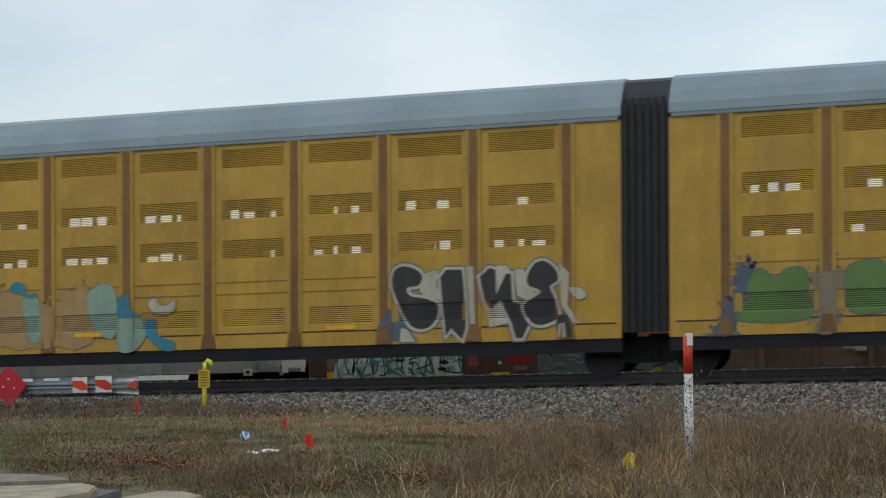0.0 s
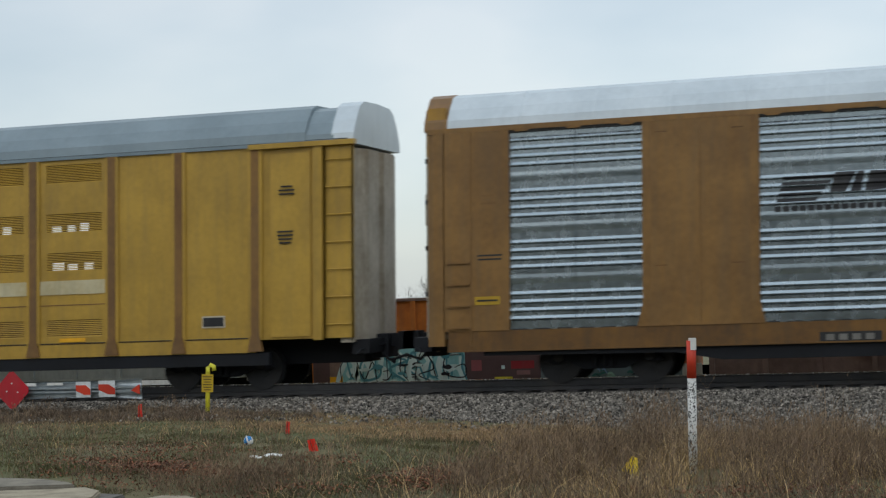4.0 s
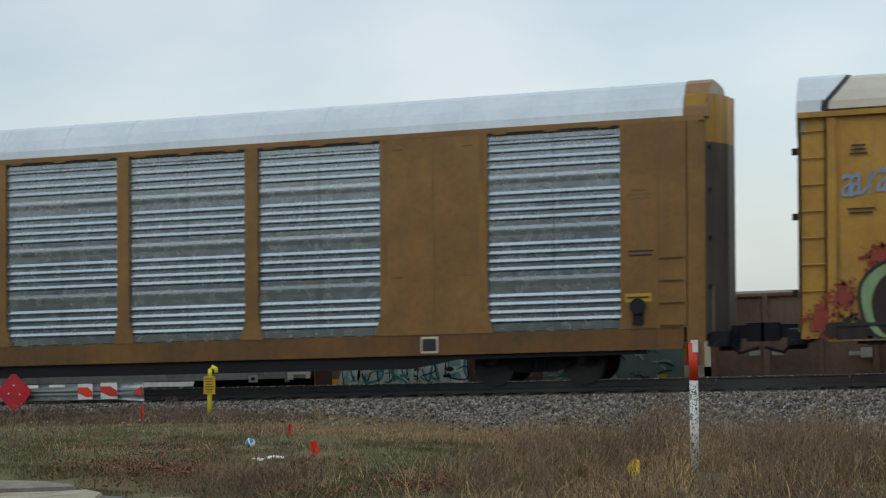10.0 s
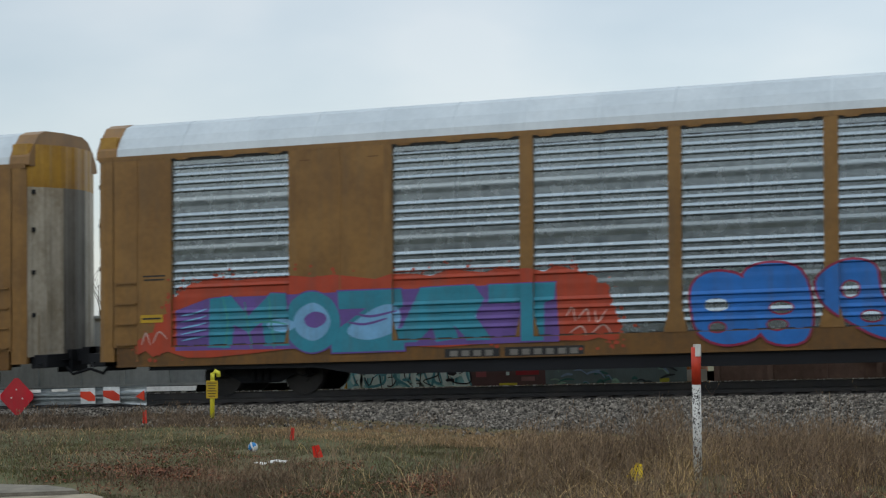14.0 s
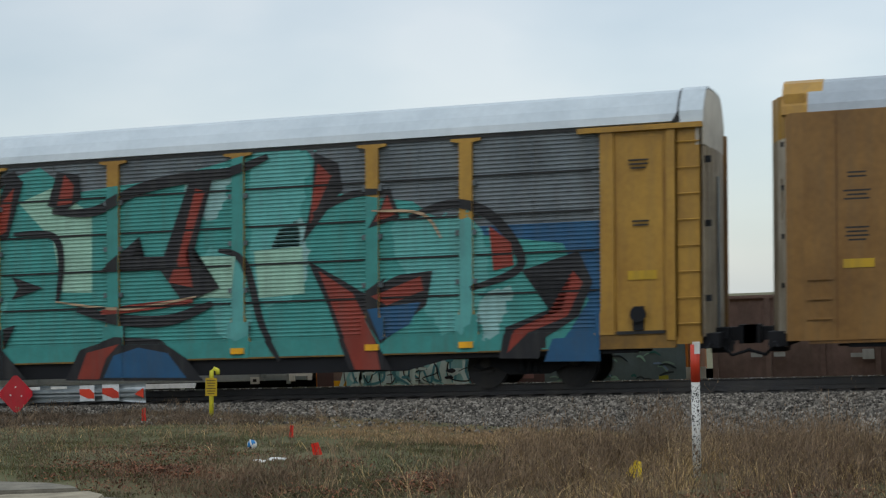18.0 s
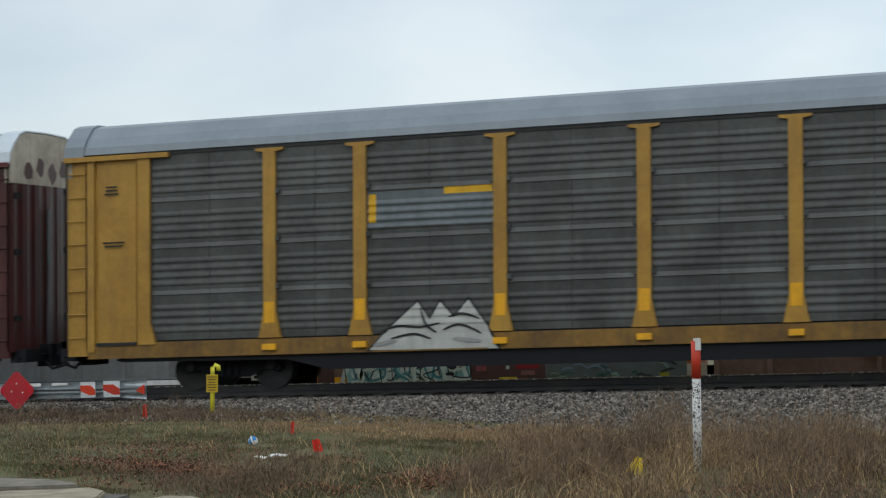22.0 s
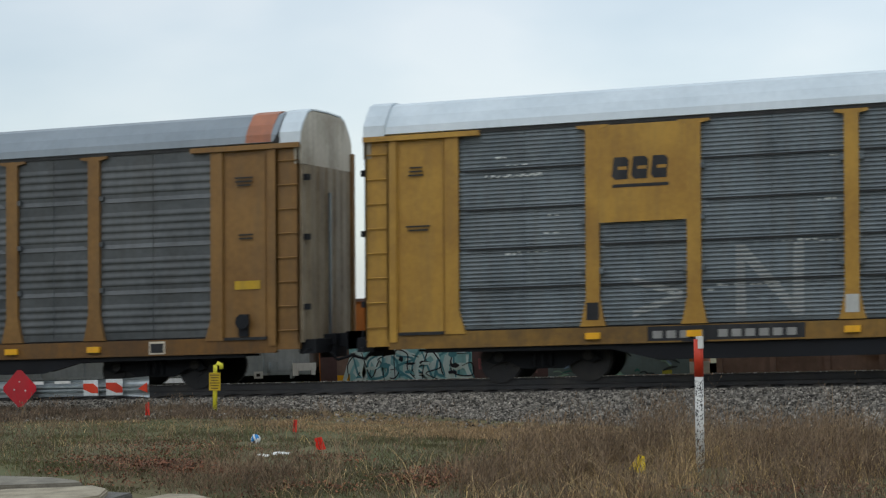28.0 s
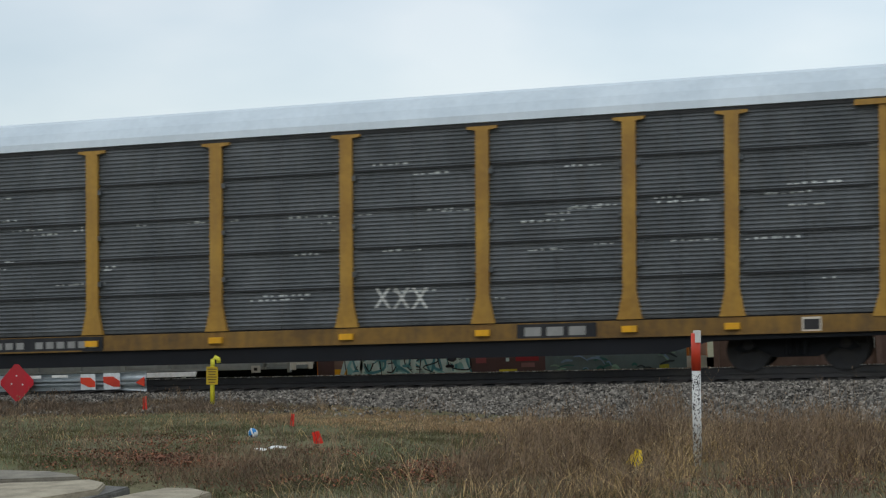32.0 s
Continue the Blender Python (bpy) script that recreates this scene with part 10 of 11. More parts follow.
part("bracket", Geo().box(-15.27, -14.68, gy - 0.24, gy - 0.2, 0.02, 0.2).box(-15.27, -15.13, gy - 0.24, gy - 0.2, -0.1, 0.02).box(-14.8, -14.7, gy - 0.24, gy - 0.2, -0.08, 0.02), paint(244, 244, 240), g1, "white two-legged bracket")
pl = part("placard", Geo().box(-16.3, -16.07, gy - 0.18, gy - 0.16, -0.15, 0.02), WHITE, g1)
part("placard_centre", Geo().box(-16.23, -16.14, gy - 0.19, gy - 0.18, -0.10, -0.03), DARK, pl)
g2, gy, gl = gondola(-14.65, -5.75, 1.62, ORANGE_CAR, "orange gondola with teal and green graffiti along its side", True, OLD_BROWN)
lowz, topz = gl + 0.02, 0.55
CYAN, MILK, DEEPSEA, DUSK = paint(150, 208, 214), paint(214, 236, 236), paint(84, 150, 164), paint(92, 70, 72)
for x0, x1, z0, z1, mat in ((-14.62, -14.2, lowz, topz, DUSK), (-14.2, -13.88, lowz, -0.12, ORANGE_STRIPE), (-14.2, -13.88, -0.12, topz, OLD_BROWN), (-13.88, -10.85, lowz, topz, CYAN), (-10.85, -9.05, lowz, topz, DUSK), (-9.05, -5.8, lowz, topz, paint(104, 122, 126))):
    wall_paint(g2, "graffiti_ground", [rect(x0, x1, z0, z1)], mat, gy - 0.078)
for x0, x1, z0, z1, mat in ((-10.15, -9.72, lowz, -0.2, P_YELLOW), (-9.75, -9.2, -0.02, 0.16, paint(156, 44, 54)), (-9.62, -9.3, -0.16, -0.06, paint(150, 110, 110)), (-9.98, -9.9, -0.02, 0.06, MILK), (-6.42, -6.2, lowz, -0.16, paint(170, 168, 60)), (-10.7, -10.45, -0.05, 0.2, paint(150, 84, 90)), (-11.0, -10.92, -0.1, 0.3, MILK)):
    wall_paint(g2, "graffiti_patch", [rect(x0, x1, z0, z1)], mat, gy - 0.081)
rnd = random.Random(77)
LOOPS = ([(-0.26, -0.3), (-0.2, 0.1), (-0.02, 0.3), (0.12, 0.05), (-0.06, -0.1), (0.16, -0.28)], [(-0.24, 0.3), (-0.1, -0.22), (0.05, 0.22), (0.2, -0.26)], [(0.2, 0.28), (-0.16, 0.2), (-0.2, -0.18), (0.14, -0.26), (0.16, 0.0), (-0.02, -0.02)], [(-0.22, -0.26), (-0.18, 0.28), (0.14, 0.2), (0.1, -0.05), (0.24, -0.3)], [(-0.2, 0.26), (0.2, 0.16), (-0.14, -0.04), (0.2, -0.24), (-0.2, -0.28)])
for i in range(8):
    x = -13.65 + 0.36 * i
    tall = rnd.uniform(0.85, 1.1)
    for k, (mat, wd, dx) in enumerate(((MILK, 0.17, -0.03), (DEEPSEA, 0.06, 0.09), (P_NAVY, 0.032, 0.03))):
        wall_paint(g2, "graffiti_line", stroke([(x + a * 1.25 + dx + rnd.uniform(-0.09, 0.09), 0.06 + b * tall + rnd.uniform(-0.08, 0.08)) for a, b in LOOPS[(i + (k == 1)) % 5]], wd), mat, gy - 0.083 - 0.0014 * k - 0.004 * (i % 2))
for i in range(15):
    x, z = rnd.uniform(-13.7, -11.1), rnd.uniform(lowz + 0.06, 0.4)
    wall_paint(g2, "graffiti_shape", fan(ring(x, z, rnd.uniform(0.06, 0.15), rnd.uniform(0.03, 0.09), 9, 0.25, i)), (DEEPSEA, P_NAVY, MILK)[i % 3], gy - 0.093 - 0.0005 * i)
for i in range(46):
    x, z = rnd.uniform(-9.0, -6.3), rnd.uniform(lowz + 0.03, 0.42)
    dx, dz = rnd.uniform(0.12, 0.4), rnd.uniform(-0.2, 0.1)
    wall_paint(g2, "graffiti_line", stroke([(x, z), (x + dx * 0.5, z + dz * 0.3 + 0.04), (x + dx, z + dz)], rnd.uniform(0.02, 0.055)), (P_PALEGREEN, P_DUSTAQUA, paint(52, 110, 104), P_GREYBLUE, paint(38, 52, 60))[i % 5], gy - 0.082 - 0.0004 * i)
g3, gy, gl = gondola(-5.2, 9.0, 1.50, OLD_BROWN, "faded brown gondola standing in the yard", True)
wall_paint(g3, "stencil_bars", [rect(-4.35, -4.1, 0.2, 0.3), rect(-3.85, -3.6, 0.2, 0.3), rect(-2.2, -1.95, 0.15, 0.24)], P_WHITE, gy - 0.08)
wall_paint(g3, "placard", [rect(-1.95, -1.7, 0.1, 0.32)], P_WHITE, gy - 0.08)
sg = thing("switch_stand_sign", "small white sign plate beside the yard track", "sign")
part("sign_plate", Geo().box(-5.60, -5.17, 36.6, 36.62, -0.18, 0.07), WHITE, sg)
part("sign_post", Geo().box(-5.48, -5.42, 36.62, 36.68, -1.6, 0.0), STEEL, sg)
yard = thing("yard_track", "rusty rails of a lower yard track", "railway track", kind="structure")
for yy in (YARD_Y + 0.7, YARD_Y + 2.2):
    part("rail", Geo().box(-120, 120, yy - 0.035, yy + 0.035, YARD_Z - 0.17, YARD_Z), RAILSIDE, yard)
part("yard_bed", Geo().box(-120, 120, YARD_Y - 0.6, YARD_Y + 3.5, YARD_Z - 0.5, YARD_Z - 0.17), BALLAST, yard)
BRIGHT = paint(244, 244, 240)
bar = thing("barrier_rail", "white painted double rail behind the track", "barrier")
for z0, xe in ((-0.15, -17.2), (-0.30, -17.1)):
    part("rail", Geo().prism([(36.58, z0), (36.62, z0 - 0.01), (36.70, z0 + 0.10), (36.66, z0 + 0.11)], -19.6, xe, "x"), BRIGHT, bar)
for x in (-18.6, -17.55):
    part("post", Geo().box(x - 0.04, x + 0.04, 36.66, 36.72, -1.6, -0.16), WHITE, bar)


def bare_tree(x, y, h, seed):
    """A leafless tree: tapered trunk, limbs and fine twigs."""
    t = thing("bare_tree", "leafless grey-brown tree with fine twigs", "tree", "bare trees in the distance")
    t.matrix_world = pose(x, y, -1.5)
    rnd = random.Random(seed)
    bark = surface("grey_bark", rgb(84, 76, 70), rgb(60, 54, 50), 0.95)
    trunk, twigs = Geo(), Geo()

    def grow(p, d, ln, r, depth):
        pts, q, dd = [p], Vector(p), Vector(d)
        for i in range(4):
            dd = (dd + Vector((rnd.uniform(-0.16, 0.16), rnd.uniform(-0.16, 0.16), 0.05))).normalized()
            q = q + dd * ln / 4
            pts.append(tuple(q))
        rad = [r * (1 - 0.13 * i) for i in range(5)]
        (trunk if depth < 2 else twigs).tube(pts, rad, 5 if depth < 2 else 3)
        if depth < 5:
            for k in range(3 if depth < 4 else 2):
                i = rnd.randint(2, 4)
                a = rnd.uniform(0, 6.28)
                side = Vector((math.cos(a), math.sin(a), rnd.uniform(0.1, 0.7))).normalized()
                grow(pts[i], (dd * 0.55 + side * 0.75).normalized(), ln * rnd.uniform(0.58, 0.78), r * 0.5, depth + 1)
    grow((0, 0, 0), (0, 0, 1), h * 0.34, h * 0.02, 0)
    part("trunk", trunk, bark, t)
    part("crown", twigs, bark, t, "bare twigs")


for i, (x, h) in enumerate(((-51.5, 8.2), (-47.5, 7.0), (-56.0, 7.5), (-30.2, 6.8), (-28.4, 5.9), (-32.5, 6.0), (-26.0, 5.6), (-38.0, 5.0), (-43.0, 5.4))):
    bare_tree(x, 94 + (i * 7) % 9, h, 20 + i)

# unseen dark woods behind the viewer, added to darken reflections in the cars' sides
g = Geo()
rnd = random.Random(18)
for i in range(120):
    x = -95 + i * 1.55 + rnd.uniform(-0.6, 0.6)
    y = -34 + rnd.uniform(-3, 3)
    h = rnd.uniform(10, 14)
    g.tube([(x, y, -1), (x + rnd.uniform(-0.5, 0.5), y, h * 0.4), (x + rnd.uniform(-0.8, 0.8), y, h * 0.75), (x, y, h)], [1.4, 2.2, 1.7, 0.3], 7)
tagged(new("roadside_woods", g.mesh("roadside_woods", surface("dark_unseen_woods", rgb(56, 62, 68), rgb(40, 44, 49), 1.0, blotch=0.5))), "unseen dark tree shapes added to shade the train's side", "woods", kind="stuff")

# ---- winter grass, weeds, leaves and stones ----
CLEAR = ((-14.7, 29.0, 0.25), (-10.41, 25.71, 0.25), (-9.14, 23.6, 0.3), (-4.07, 21.89, 0.48), (-10.34, 23.98, 0.3), (-9.25, 21.85, 0.45), (-3.32, 22.29, 0.42), (-13.72, 29.9, 0.3))


def scatter(n, y0, y1, keep, seed):
    """Random places on the verge between the road and the line; keep(x, y) is the chance that one stays."""
    rnd = random.Random(seed)
    got = []
    while len(got) < n:
        y = rnd.uniform(y0, y1)
        x = rnd.uniform(-11.6 - (y - 17.2) * 0.68, 0.6)
        if y > foot(x) and rnd.random() < 0.93 + 0.07 * (y > foot(x) + 0.8):
            continue
        if any(abs(x - a) < r and -0.9 * r < b - y < 1.6 * r for a, b, r in CLEAR) and rnd.random() < 0.9:
            continue
        if rnd.random() < keep(x, y):
            got.append((x, y, ground_z(x, y)))
    return got


def patch(x, y, scale_, seed):
    return 0.5 + 0.5 * noise.noise((x * scale_, y * scale_, seed))


def blades(name, places, h0, h1, width, bend, material, label, category, seed):
    """Thin tapered blades, each bent its own way, as one mass."""
    rng = np.random.default_rng(seed)
    p = np.array(places)
    n = len(p)
    h = h0 + (h1 - h0) * rng.random(n) ** 1.6
    h = h * (1 - 0.6 * np.clip((p[:, 1] - 24.5) / 3.0, 0, 1)) * (0.5 + 0.5 * np.clip((p[:, 0] + 9.5) / 3.0, 0, 1))
    h = h * np.array([0.55 + 1.0 * smooth((patch(a, b_, 1.3, 41) - 0.3) * 2.2) for a, b_ in p[:, :2]])
    az, tw = rng.random(n) * 6.283, rng.random(n) * 6.283
    b = bend * (0.3 + rng.random(n)) * h
    dx, dy = np.cos(az) * b, np.sin(az) * b
    w = width * (0.6 + 0.8 * rng.random(n)) / 2
    wx, wy = np.cos(tw) * w, np.sin(tw) * w
    v = np.zeros((n, 5, 3))
    v[:, 0] = p + np.stack([-wx, -wy, -0.02 + 0 * h], 1)
    v[:, 1] = p + np.stack([wx, wy, -0.02 + 0 * h], 1)
    v[:, 2] = p + np.stack([dx * 0.35 + wx * 0.8, dy * 0.35 + wy * 0.8, h * 0.6], 1)
    v[:, 3] = p + np.stack([dx * 0.35 - wx * 0.8, dy * 0.35 - wy * 0.8, h * 0.6], 1)
    v[:, 4] = p + np.stack([dx, dy, h], 1)
    k = np.arange(n)[:, None] * 5
    quads = (k + np.array([[0, 1, 2, 3]])).tolist()
    tris = (k + np.array([[3, 2, 4]])).tolist()
    me = bpy.data.meshes.new(name)
    me.from_pydata(v.reshape(-1, 3).tolist(), [], quads + tris)
    me.materials.append(material)
    return tagged(new(name, me), label, category, kind="stuff")


def near_slabs(x, y):
    return (y < 19.0 and x < -9.4) or (y < 19.75 + (-10.9 - x) * 0.2 and x < -10.9)


def foot(x):
    """Where the verge ends and the stones begin."""
    return 27.9 + 1.7 * smooth((-5.0 - x) / 6.0) + 1.5 * smooth((-12.0 - x) / 3.5)


def green_keep(x, y):
    if near_slabs(x, y) or y > 30.2:
        return 0
    left = smooth((-4.6 - x) / 3.0)
    tuft = max(math.exp(-((x + 5.4) / 0.6) ** 2 - ((y - 18.3) / 0.6) ** 2), 0.8 * math.exp(-((x + 3.4) / 0.8) ** 2 - ((y - 18.9) / 0.5) ** 2))
    return max(0.05, tuft, left * (0.25 + 0.9 * smooth((patch(x, y, 0.42, 2) - 0.36) * 4)) * smooth((29.5 - y) / 3.5))


def tan_keep(x, y):
    if near_slabs(x, y) or y > 29.7 or (y > 30.1 and x < -12.5 and patch(x, y, 2, 9) < 0.5):
        return 0
    right = smooth((x + 8.0 - 1.2 * smooth((26.5 - y) / 2.0)) / 3.0)
    band = smooth((y - 25.6) / 2.2) * smooth((x + 16) / 4)
    return min(1.0, (0.015 + 0.9 * right * (0.10 + 0.90 * smooth((y - 20.3) / 1.4)) + 0.10 * band) * (0.12 + 1.25 * smooth((patch(x, y, 1.5, 5) - 0.36) * 4))) * (1 - 0.72 * smooth((x + 3.6) / 1.2) * smooth((24.4 - y) / 1.5))


def weed_keep(x, y):
    if near_slabs(x, y) or y > 30.3:
        return 0
    right = smooth((x + 6.6) / 1.7) * (0.03 + 0.75 * smooth((26.0 - y) / 2.4)) * (0.15 + 0.85 * smooth((y - 21.3) / 1.0))
    clump = smooth((patch(x, y, 0.7, 8) - 0.40) * 5)
    left = 0.10 * smooth((-7.0 - x) / 2) * smooth((patch(x, y, 0.8, 14) - 0.52) * 6)
    return min(1.0, (right * (0.25 + 0.75 * clump) + left))


def leaf_keep(x, y):
    if near_slabs(x, y):
        return 0
    def spot(a, b, ra, rb, w):
        return w * math.exp(-((x - a) / ra) ** 2 - ((y - b) / rb) ** 2)
    spots = max(spot(-10.0, 20.3, 1.15, 0.65, 1.0), spot(-11.0, 22.4, 1.0, 0.8, 0.25), spot(-6.4, 20.9, 0.5, 1.0, 0.9), spot(-8.5, 22.1, 0.5, 0.4, 0.5), spot(-8.0, 19.2, 1.2, 0.3, 0.3), spot(-2.0, 19.8, 1.6, 0.35, 0.4))
    return min(1.0, spots * (0.4 + 0.8 * patch(x, y, 2.2, 3)) + 0.002)


GREEN = surface("winter_green_grass", rgb(92, 92, 54), rgb(71, 72, 43), 0.8, grain=3, blotch=0.7, dirt=(0.15, 0.11, 0.065), dirt_amount=0.5, island=0.35, bump=0)
STRAW = surface("dry_straw_grass", rgb(194, 166, 118), rgb(126, 104, 74), 0.8, grain=3, blotch=0.6, dirt=(0.11, 0.07, 0.045), dirt_amount=0.55, island=0.75, bump=0)
STALK = surface("brown_weed_stalk", rgb(144, 122, 96), rgb(100, 84, 68), 0.9, grain=3, blotch=0.8, dirt=(0.06, 0.045, 0.036), dirt_amount=0.5, island=0.5, bump=0)
LEAF = surface("fallen_brown_leaf", rgb(126, 80, 54), rgb(88, 54, 40), 0.85, grain=6, blotch=1.2, dirt=(0.26, 0.19, 0.13), dirt_amount=0.35, island=0.7, bump=0)
blades("green_grass", scatter(95000, 16.2, 30.2, green_keep, 1), 0.025, 0.085, 0.008, 1.1, GREEN, "short worn olive-green winter grass", "grass", 11)
blades("dead_thatch", scatter(44000, 16.2, 30.4, lambda x, y: 0.0 if near_slabs(x, y) else 0.2 + 0.5 * patch(x, y, 0.8, 21) + 0.3 * smooth((y - 26.5) / 2.5), 5), 0.02, 0.10, 0.009, 1.6, surface("dead_thatch_grass", rgb(112, 100, 82), rgb(84, 74, 60), 0.9, grain=3, blotch=0.9, dirt=(0.06, 0.05, 0.03), dirt_amount=0.5, island=0.4, bump=0), "flattened dead grass lying on the soil", "grass", 15)
blades("dry_grass", scatter(64000, 16.2, 30.0, tan_keep, 2), 0.06, 0.34, 0.007, 1.25, STRAW, "tall dry straw-coloured grass", "grass", 12)
blades("dry_grass_band", scatter(42000, 24.2, 31.0, lambda x, y: smooth((y - 25.2) / 2.2) * (0.05 + 0.45 * smooth((x + 13.0) / 3) + 0.45 * smooth((x + 8.5) / 2.5)) * (0.3 + patch(x, y, 0.9, 25)), 8), 0.05, 0.25, 0.011, 1.0, surface("pale_tan_grass", rgb(172, 144, 108), rgb(128, 105, 78), 0.8, grain=3, blotch=0.6, dirt=(0.14, 0.10, 0.06), dirt_amount=0.4, island=0.4, bump=0), "pale tan grass along the foot of the ballast", "grass", 18)
blades("matted_grass", scatter(17000, 27.0, 31.4, lambda x, y: smooth((-10.5 - x) / 2.5) * smooth((y - 27.2) / 1.6), 10), 0.2, 0.65, 0.012, 1.4, surface("matted_brown_grass", rgb(118, 101, 83), rgb(86, 73, 60), 0.9, grain=3, blotch=0.9, dirt=(0.06, 0.05, 0.035), dirt_amount=0.45, island=0.4, bump=0), "matted grey-brown grass at the foot of the ballast", "grass", 19)
blades("brown_grass", scatter(22000, 16.2, 28.0, lambda x, y: tan_keep(x, y) * (0.2 + 0.8 * smooth((patch(x, y, 0.55, 33) - 0.42 + 0.16 * smooth((x + 4) / 3)) * 6)) * smooth((26.4 - y) / 2.5) * (1 + 2.2 * smooth((x + 3.6) / 1.2) * smooth((24.4 - y) / 1.5)), 7), 0.08, 0.42, 0.006, 0.8, surface("brown_dead_grass", rgb(122, 100, 80), rgb(84, 68, 56), 0.9, grain=3, blotch=0.8, dirt=(0.04, 0.03, 0.025), dirt_amount=0.5, island=0.4, bump=0), "dull brown dead grass and stems", "grass", 17)
blades("dry_grass_tops", scatter(5200, 18.5, 29.5, lambda x, y: tan_keep(x, y) ** 2 * smooth((patch(x, y, 1.1, 51) - 0.38) * 5), 6), 0.16, 0.46, 0.009, 1.1, surface("pale_straw", rgb(182, 162, 124), rgb(146, 124, 90), 0.8, island=0.3, bump=0, dirt_amount=0.2), "pale nodding straw stems", "grass", 16)


def weeds(places, seed, tall=1.0):
    """Dead branching weeds: a stem, side shoots and small seed heads."""
    rnd = random.Random(seed)
    g = Geo()
    for x, y, z in places:
        h = rnd.uniform(0.25, 0.70) * (1 - 0.6 * smooth((y - 25.0) / 3.5)) if x > -7.5 else rnd.uniform(0.15, 0.34)
        h *= tall
        lx, ly = rnd.uniform(-0.12, 0.12), rnd.uniform(-0.12, 0.12)

        def strip(p, q, w0, w1):
            k = len(g.v)
            a = rnd.uniform(0, 3.14)
            cx, cy = math.cos(a), math.sin(a)
            g.v += [(p[0] - cx * w0, p[1] - cy * w0, p[2]), (p[0] + cx * w0, p[1] + cy * w0, p[2]), (q[0] + cx * w1, q[1] + cy * w1, q[2]), (q[0] - cx * w1, q[1] - cy * w1, q[2])]
            g.f.append((k, k + 1, k + 2, k + 3))
        base, m, top = (x, y, z - 0.02), (x + lx * 0.5, y + ly * 0.5, z + h * 0.5), (x + lx, y + ly, z + h)
        strip(base, m, 0.005, 0.004)
        strip(m, top, 0.004, 0.002)
        for i in range(rnd.randint(3, 7)):
            u = rnd.uniform(0.35, 0.95)
            a = rnd.uniform(0, 6.28)
            p = (x + lx * u, y + ly * u, z + h * u)
            ln = rnd.uniform(0.06, 0.2)
            q = (p[0] + math.cos(a) * ln * 0.6, p[1] + math.sin(a) * ln * 0.6, p[2] + ln * 0.8)
            strip(p, q, 0.003, 0.002)
            strip(q, (q[0] + 0.01, q[1], q[2] + 0.035), 0.008, 0.004)
    me = bpy.data.meshes.new("brown_weeds")
    me.from_pydata(g.v, [], g.f)
    me.materials.append(STALK)
    tagged(new("brown_weeds", me), "dead brown branching weeds with seed heads", "weeds", kind="stuff")


weeds(scatter(2000, 18.0, 30.2, weed_keep, 3), 31)
weeds(scatter(240, 18.6, 22.6, lambda x, y: math.exp(-((x + 8.5) / 0.75) ** 2 - ((y - 19.5) / 0.7) ** 2), 13), 39, 0.9)
weeds(scatter(130, 18.4, 22.0, lambda x, y: math.exp(-((x + 5.5) / 0.3) ** 2 - ((y - 20.0) / 0.9) ** 2), 14), 40, 0.7)
weeds(scatter(70, 19.5, 26.5, lambda x, y: smooth((x + 5.5) / 2.0), 9), 35, 1.7)
# one twiggy bush beside the white post, on the ballast foot
weeds([(-4.75 + random.Random(i).gauss(0, 0.3), 29.0 + random.Random(i + 90).uniform(-0.4, 0.4), -0.72) for i in range(60)], 37, 2.3)


def leaves(places, seed):
    rnd = random.Random(seed)
    g = Geo()
    for x, y, z in places:
        s, a, t1, t2 = rnd.uniform(0.008, 0.029), rnd.uniform(0, 6.28), rnd.uniform(-0.7, 0.7), rnd.uniform(-0.7, 0.7)
        m = pose(x, y, z + rnd.uniform(0.03, 0.12), math.degrees(t1), math.degrees(t2), math.degrees(a))
        k = len(g.v)
        g.v += [tuple(m @ Vector(c)) for c in ((-s, 0, 0), (0, -s * 0.55, s * 0.2), (s, 0, 0.3 * s), (0, s * 0.55, s * 0.2))]
        g.f += [(k, k + 1, k + 2), (k, k + 2, k + 3)]
    me = bpy.data.meshes.new("fallen_leaves")
    me.from_pydata(g.v, [], g.f)
    me.materials.append(LEAF)
    tagged(new("fallen_leaves", me), "drifts of curled reddish-brown fallen leaves", "leaves", kind="stuff")


leaves(scatter(13000, 17.5, 30.0, leaf_keep, 4), 33)


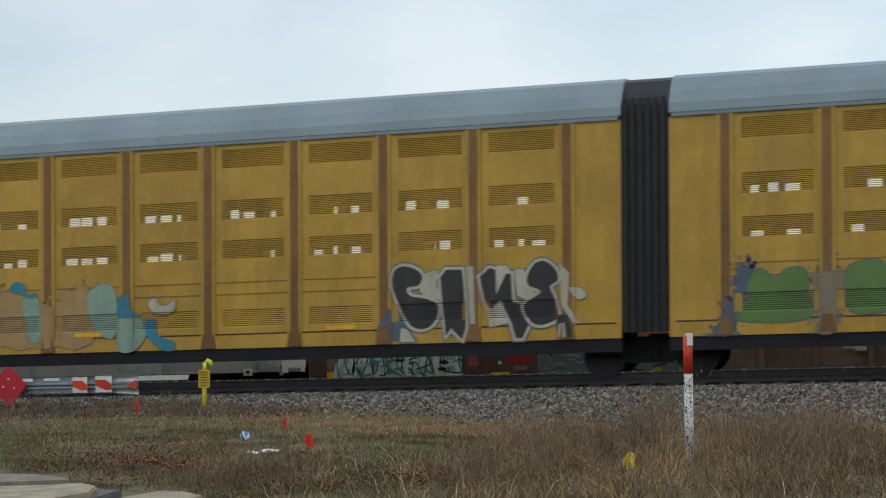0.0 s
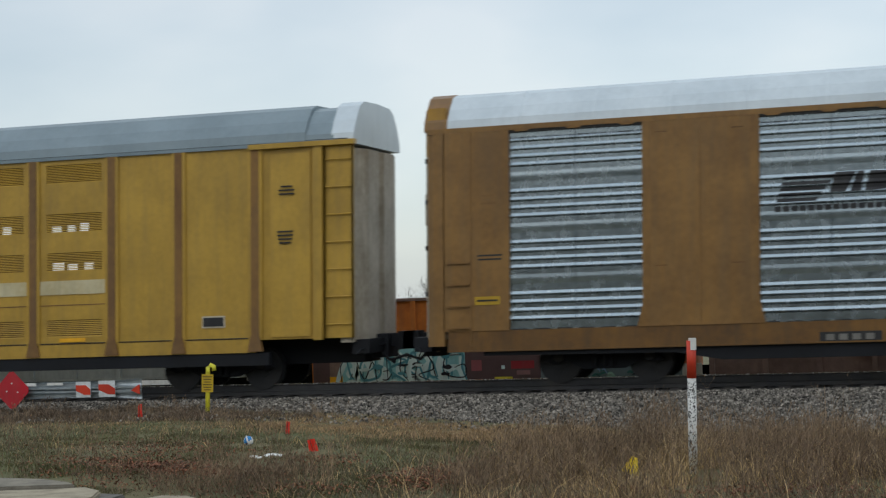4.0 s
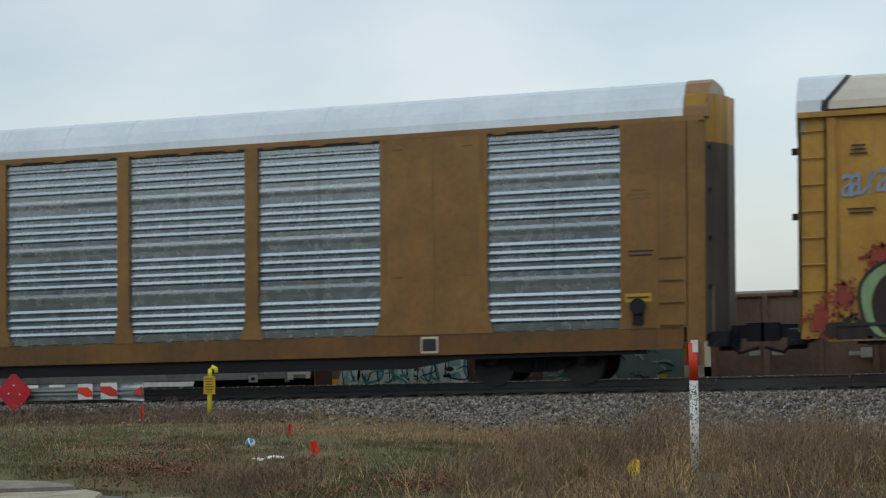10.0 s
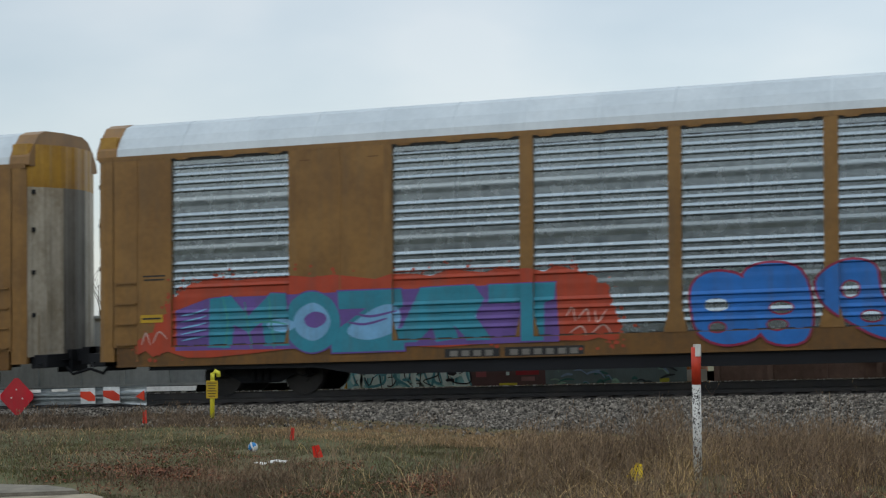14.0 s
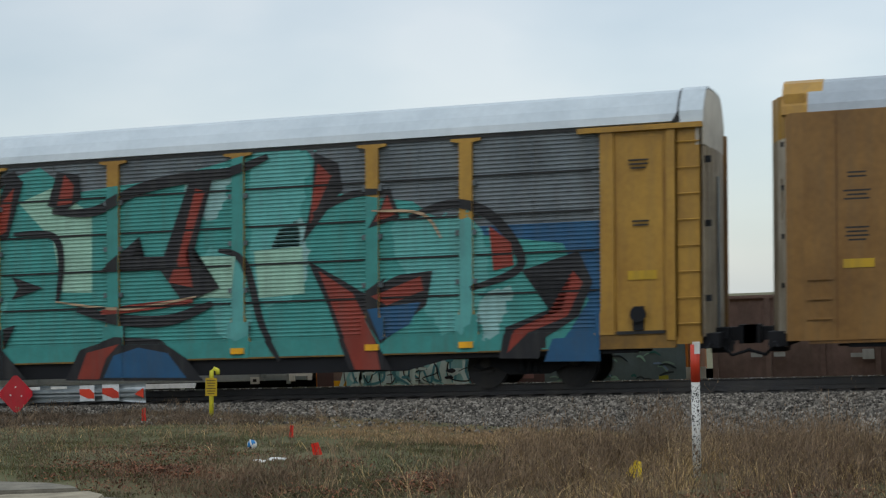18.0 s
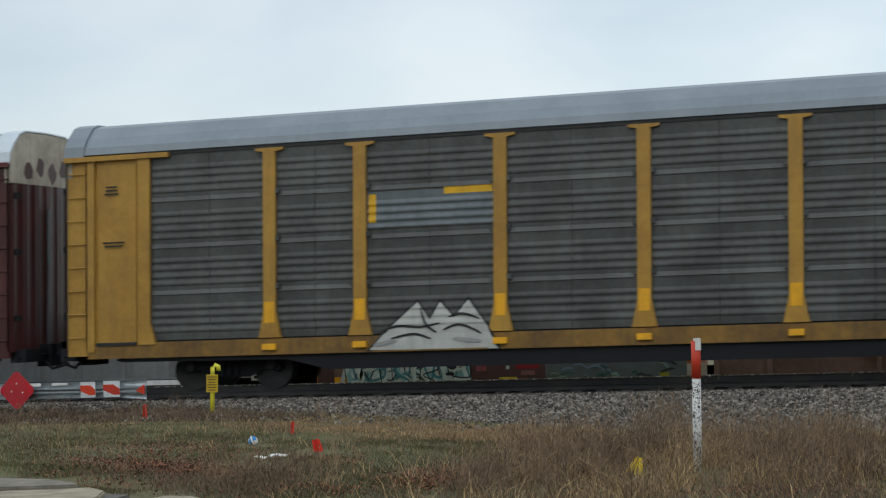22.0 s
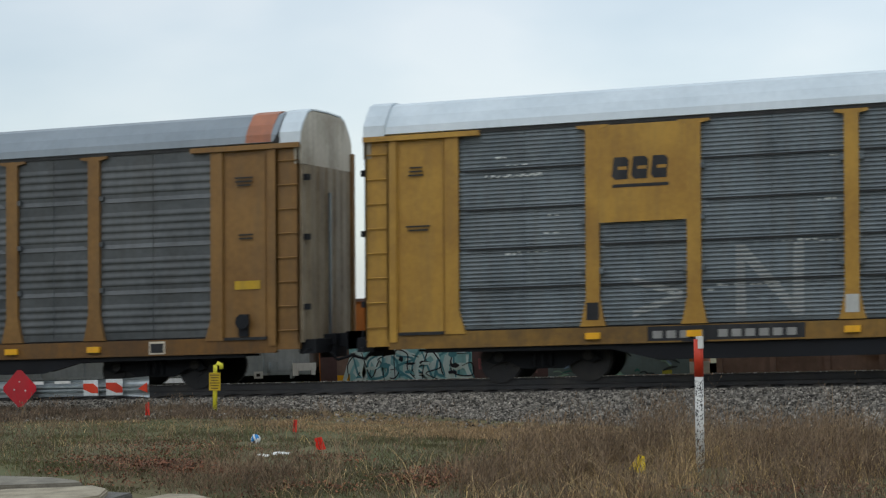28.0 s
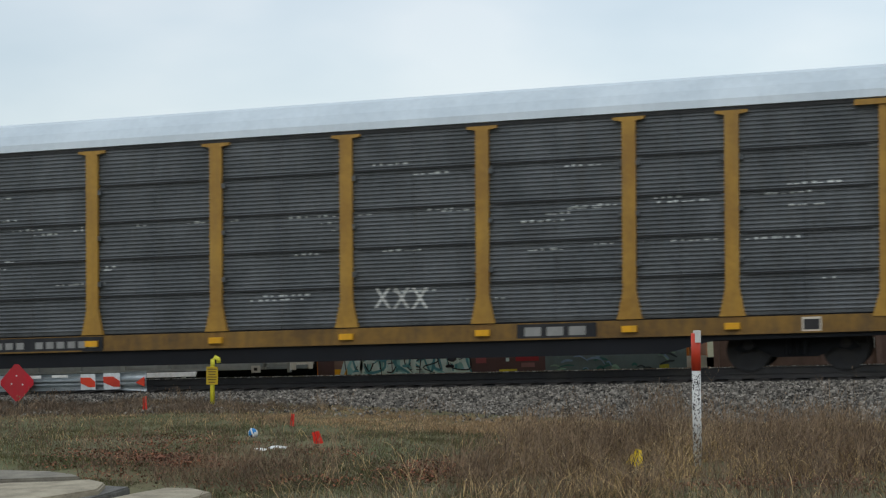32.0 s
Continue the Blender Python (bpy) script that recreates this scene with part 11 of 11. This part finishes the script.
def stones(n, seed):
    """Crushed stone lying on the slope of the bed, each a rough lump."""
    rnd = random.Random(seed)
    g = Geo()
    base = [(-1, -1, -1), (1, -1, -1), (1, 1, -1), (-1, 1, -1), (-0.8, -0.7, 0.7), (0.75, -0.8, 0.8), (0.7, 0.75, 0.7), (-0.7, 0.8, 0.8)]
    fc = [(0, 3, 2, 1), (4, 5, 6, 7), (0, 1, 5, 4), (1, 2, 6, 5), (2, 3, 7, 6), (3, 0, 4, 7)]
    for i in range(n):
        x = rnd.uniform(-22.5, 1.0)
        u = rnd.random() * 3.6
        y = R1 - 4.1 + u
        z = -0.26 if u > 3.3 else -0.90 + u * 0.194
        if rnd.random() < 0.04:
            y, z = y - rnd.uniform(0.2, 0.5), ground_z(x, y) + 0.01
        if z < ground_z(x, y) - 0.06:
            continue
        s = 0.010 + 0.019 * rnd.random() ** 1.6
        m = pose(x, y, z + s * 0.4, rnd.uniform(0, 360), rnd.uniform(0, 360), rnd.uniform(0, 360))
        k = len(g.v)
        sx, sy, sz = s * rnd.uniform(0.8, 1.4), s * rnd.uniform(0.7, 1.1), s * rnd.uniform(0.5, 0.9)
        g.v += [tuple(m @ Vector((p[0] * sx * rnd.uniform(0.75, 1.1), p[1] * sy * rnd.uniform(0.75, 1.1), p[2] * sz))) for p in base]
        g.f += [tuple(k + j for j in f) for f in fc]
    me = bpy.data.meshes.new("ballast_stones")
    me.from_pydata(g.v, [], g.f)
    me.materials.append(surface("crushed_stone", rgb(140, 134, 124), rgb(72, 69, 65), 0.9, grain=12, blotch=8, dirt_amount=0.25, bump=0, island=0.88))
    tagged(new("ballast_stones", me), "loose crushed grey and tan stones of the track bed", "gravel", kind="stuff")


stones(92000, 41)


# ---- what moves ----
def run(t):
    """How far the train has come; the film skips one thirtieth of a second after 29.3 s."""
    return SPEED * t + (0.6 if t > 29.35 else 0.0)


def motions():
    for car in CARS:
        x = car["start"]
        walk(car, [(t, pose(x - run(t), SIDE, 0)) for t in (0, 4, 8, 12, 16, 20, 24, 28, 28.8, 29.1, 29.2, 29.3, 29.4, 29.5, 29.6, 29.9, 30.5, 32)])
        del car["start"]
    step = SPEED / FPS / 0.42
    for w, dx, x in WHEELS:
        # turned while the wheels roll past the place, at rest before and after
        first = max(0, int((x - 12) / SPEED * FPS))
        last = min(32 * FPS, int((x + 34) / SPEED * FPS))
        rows = []
        if first > 0:
            rows.append((0, pose(dx, 0, 0.352)))
        for i in range(first, last + 1):
            rows.append((i / FPS, pose(dx, 0, 0.352) @ Matrix.Rotation(-(i - first) * step, 4, "Y")))
        if last < 32 * FPS:
            rows.append((32, rows[-1][1]))
        if len(rows) > 1:
            walk(w, rows)


motions()
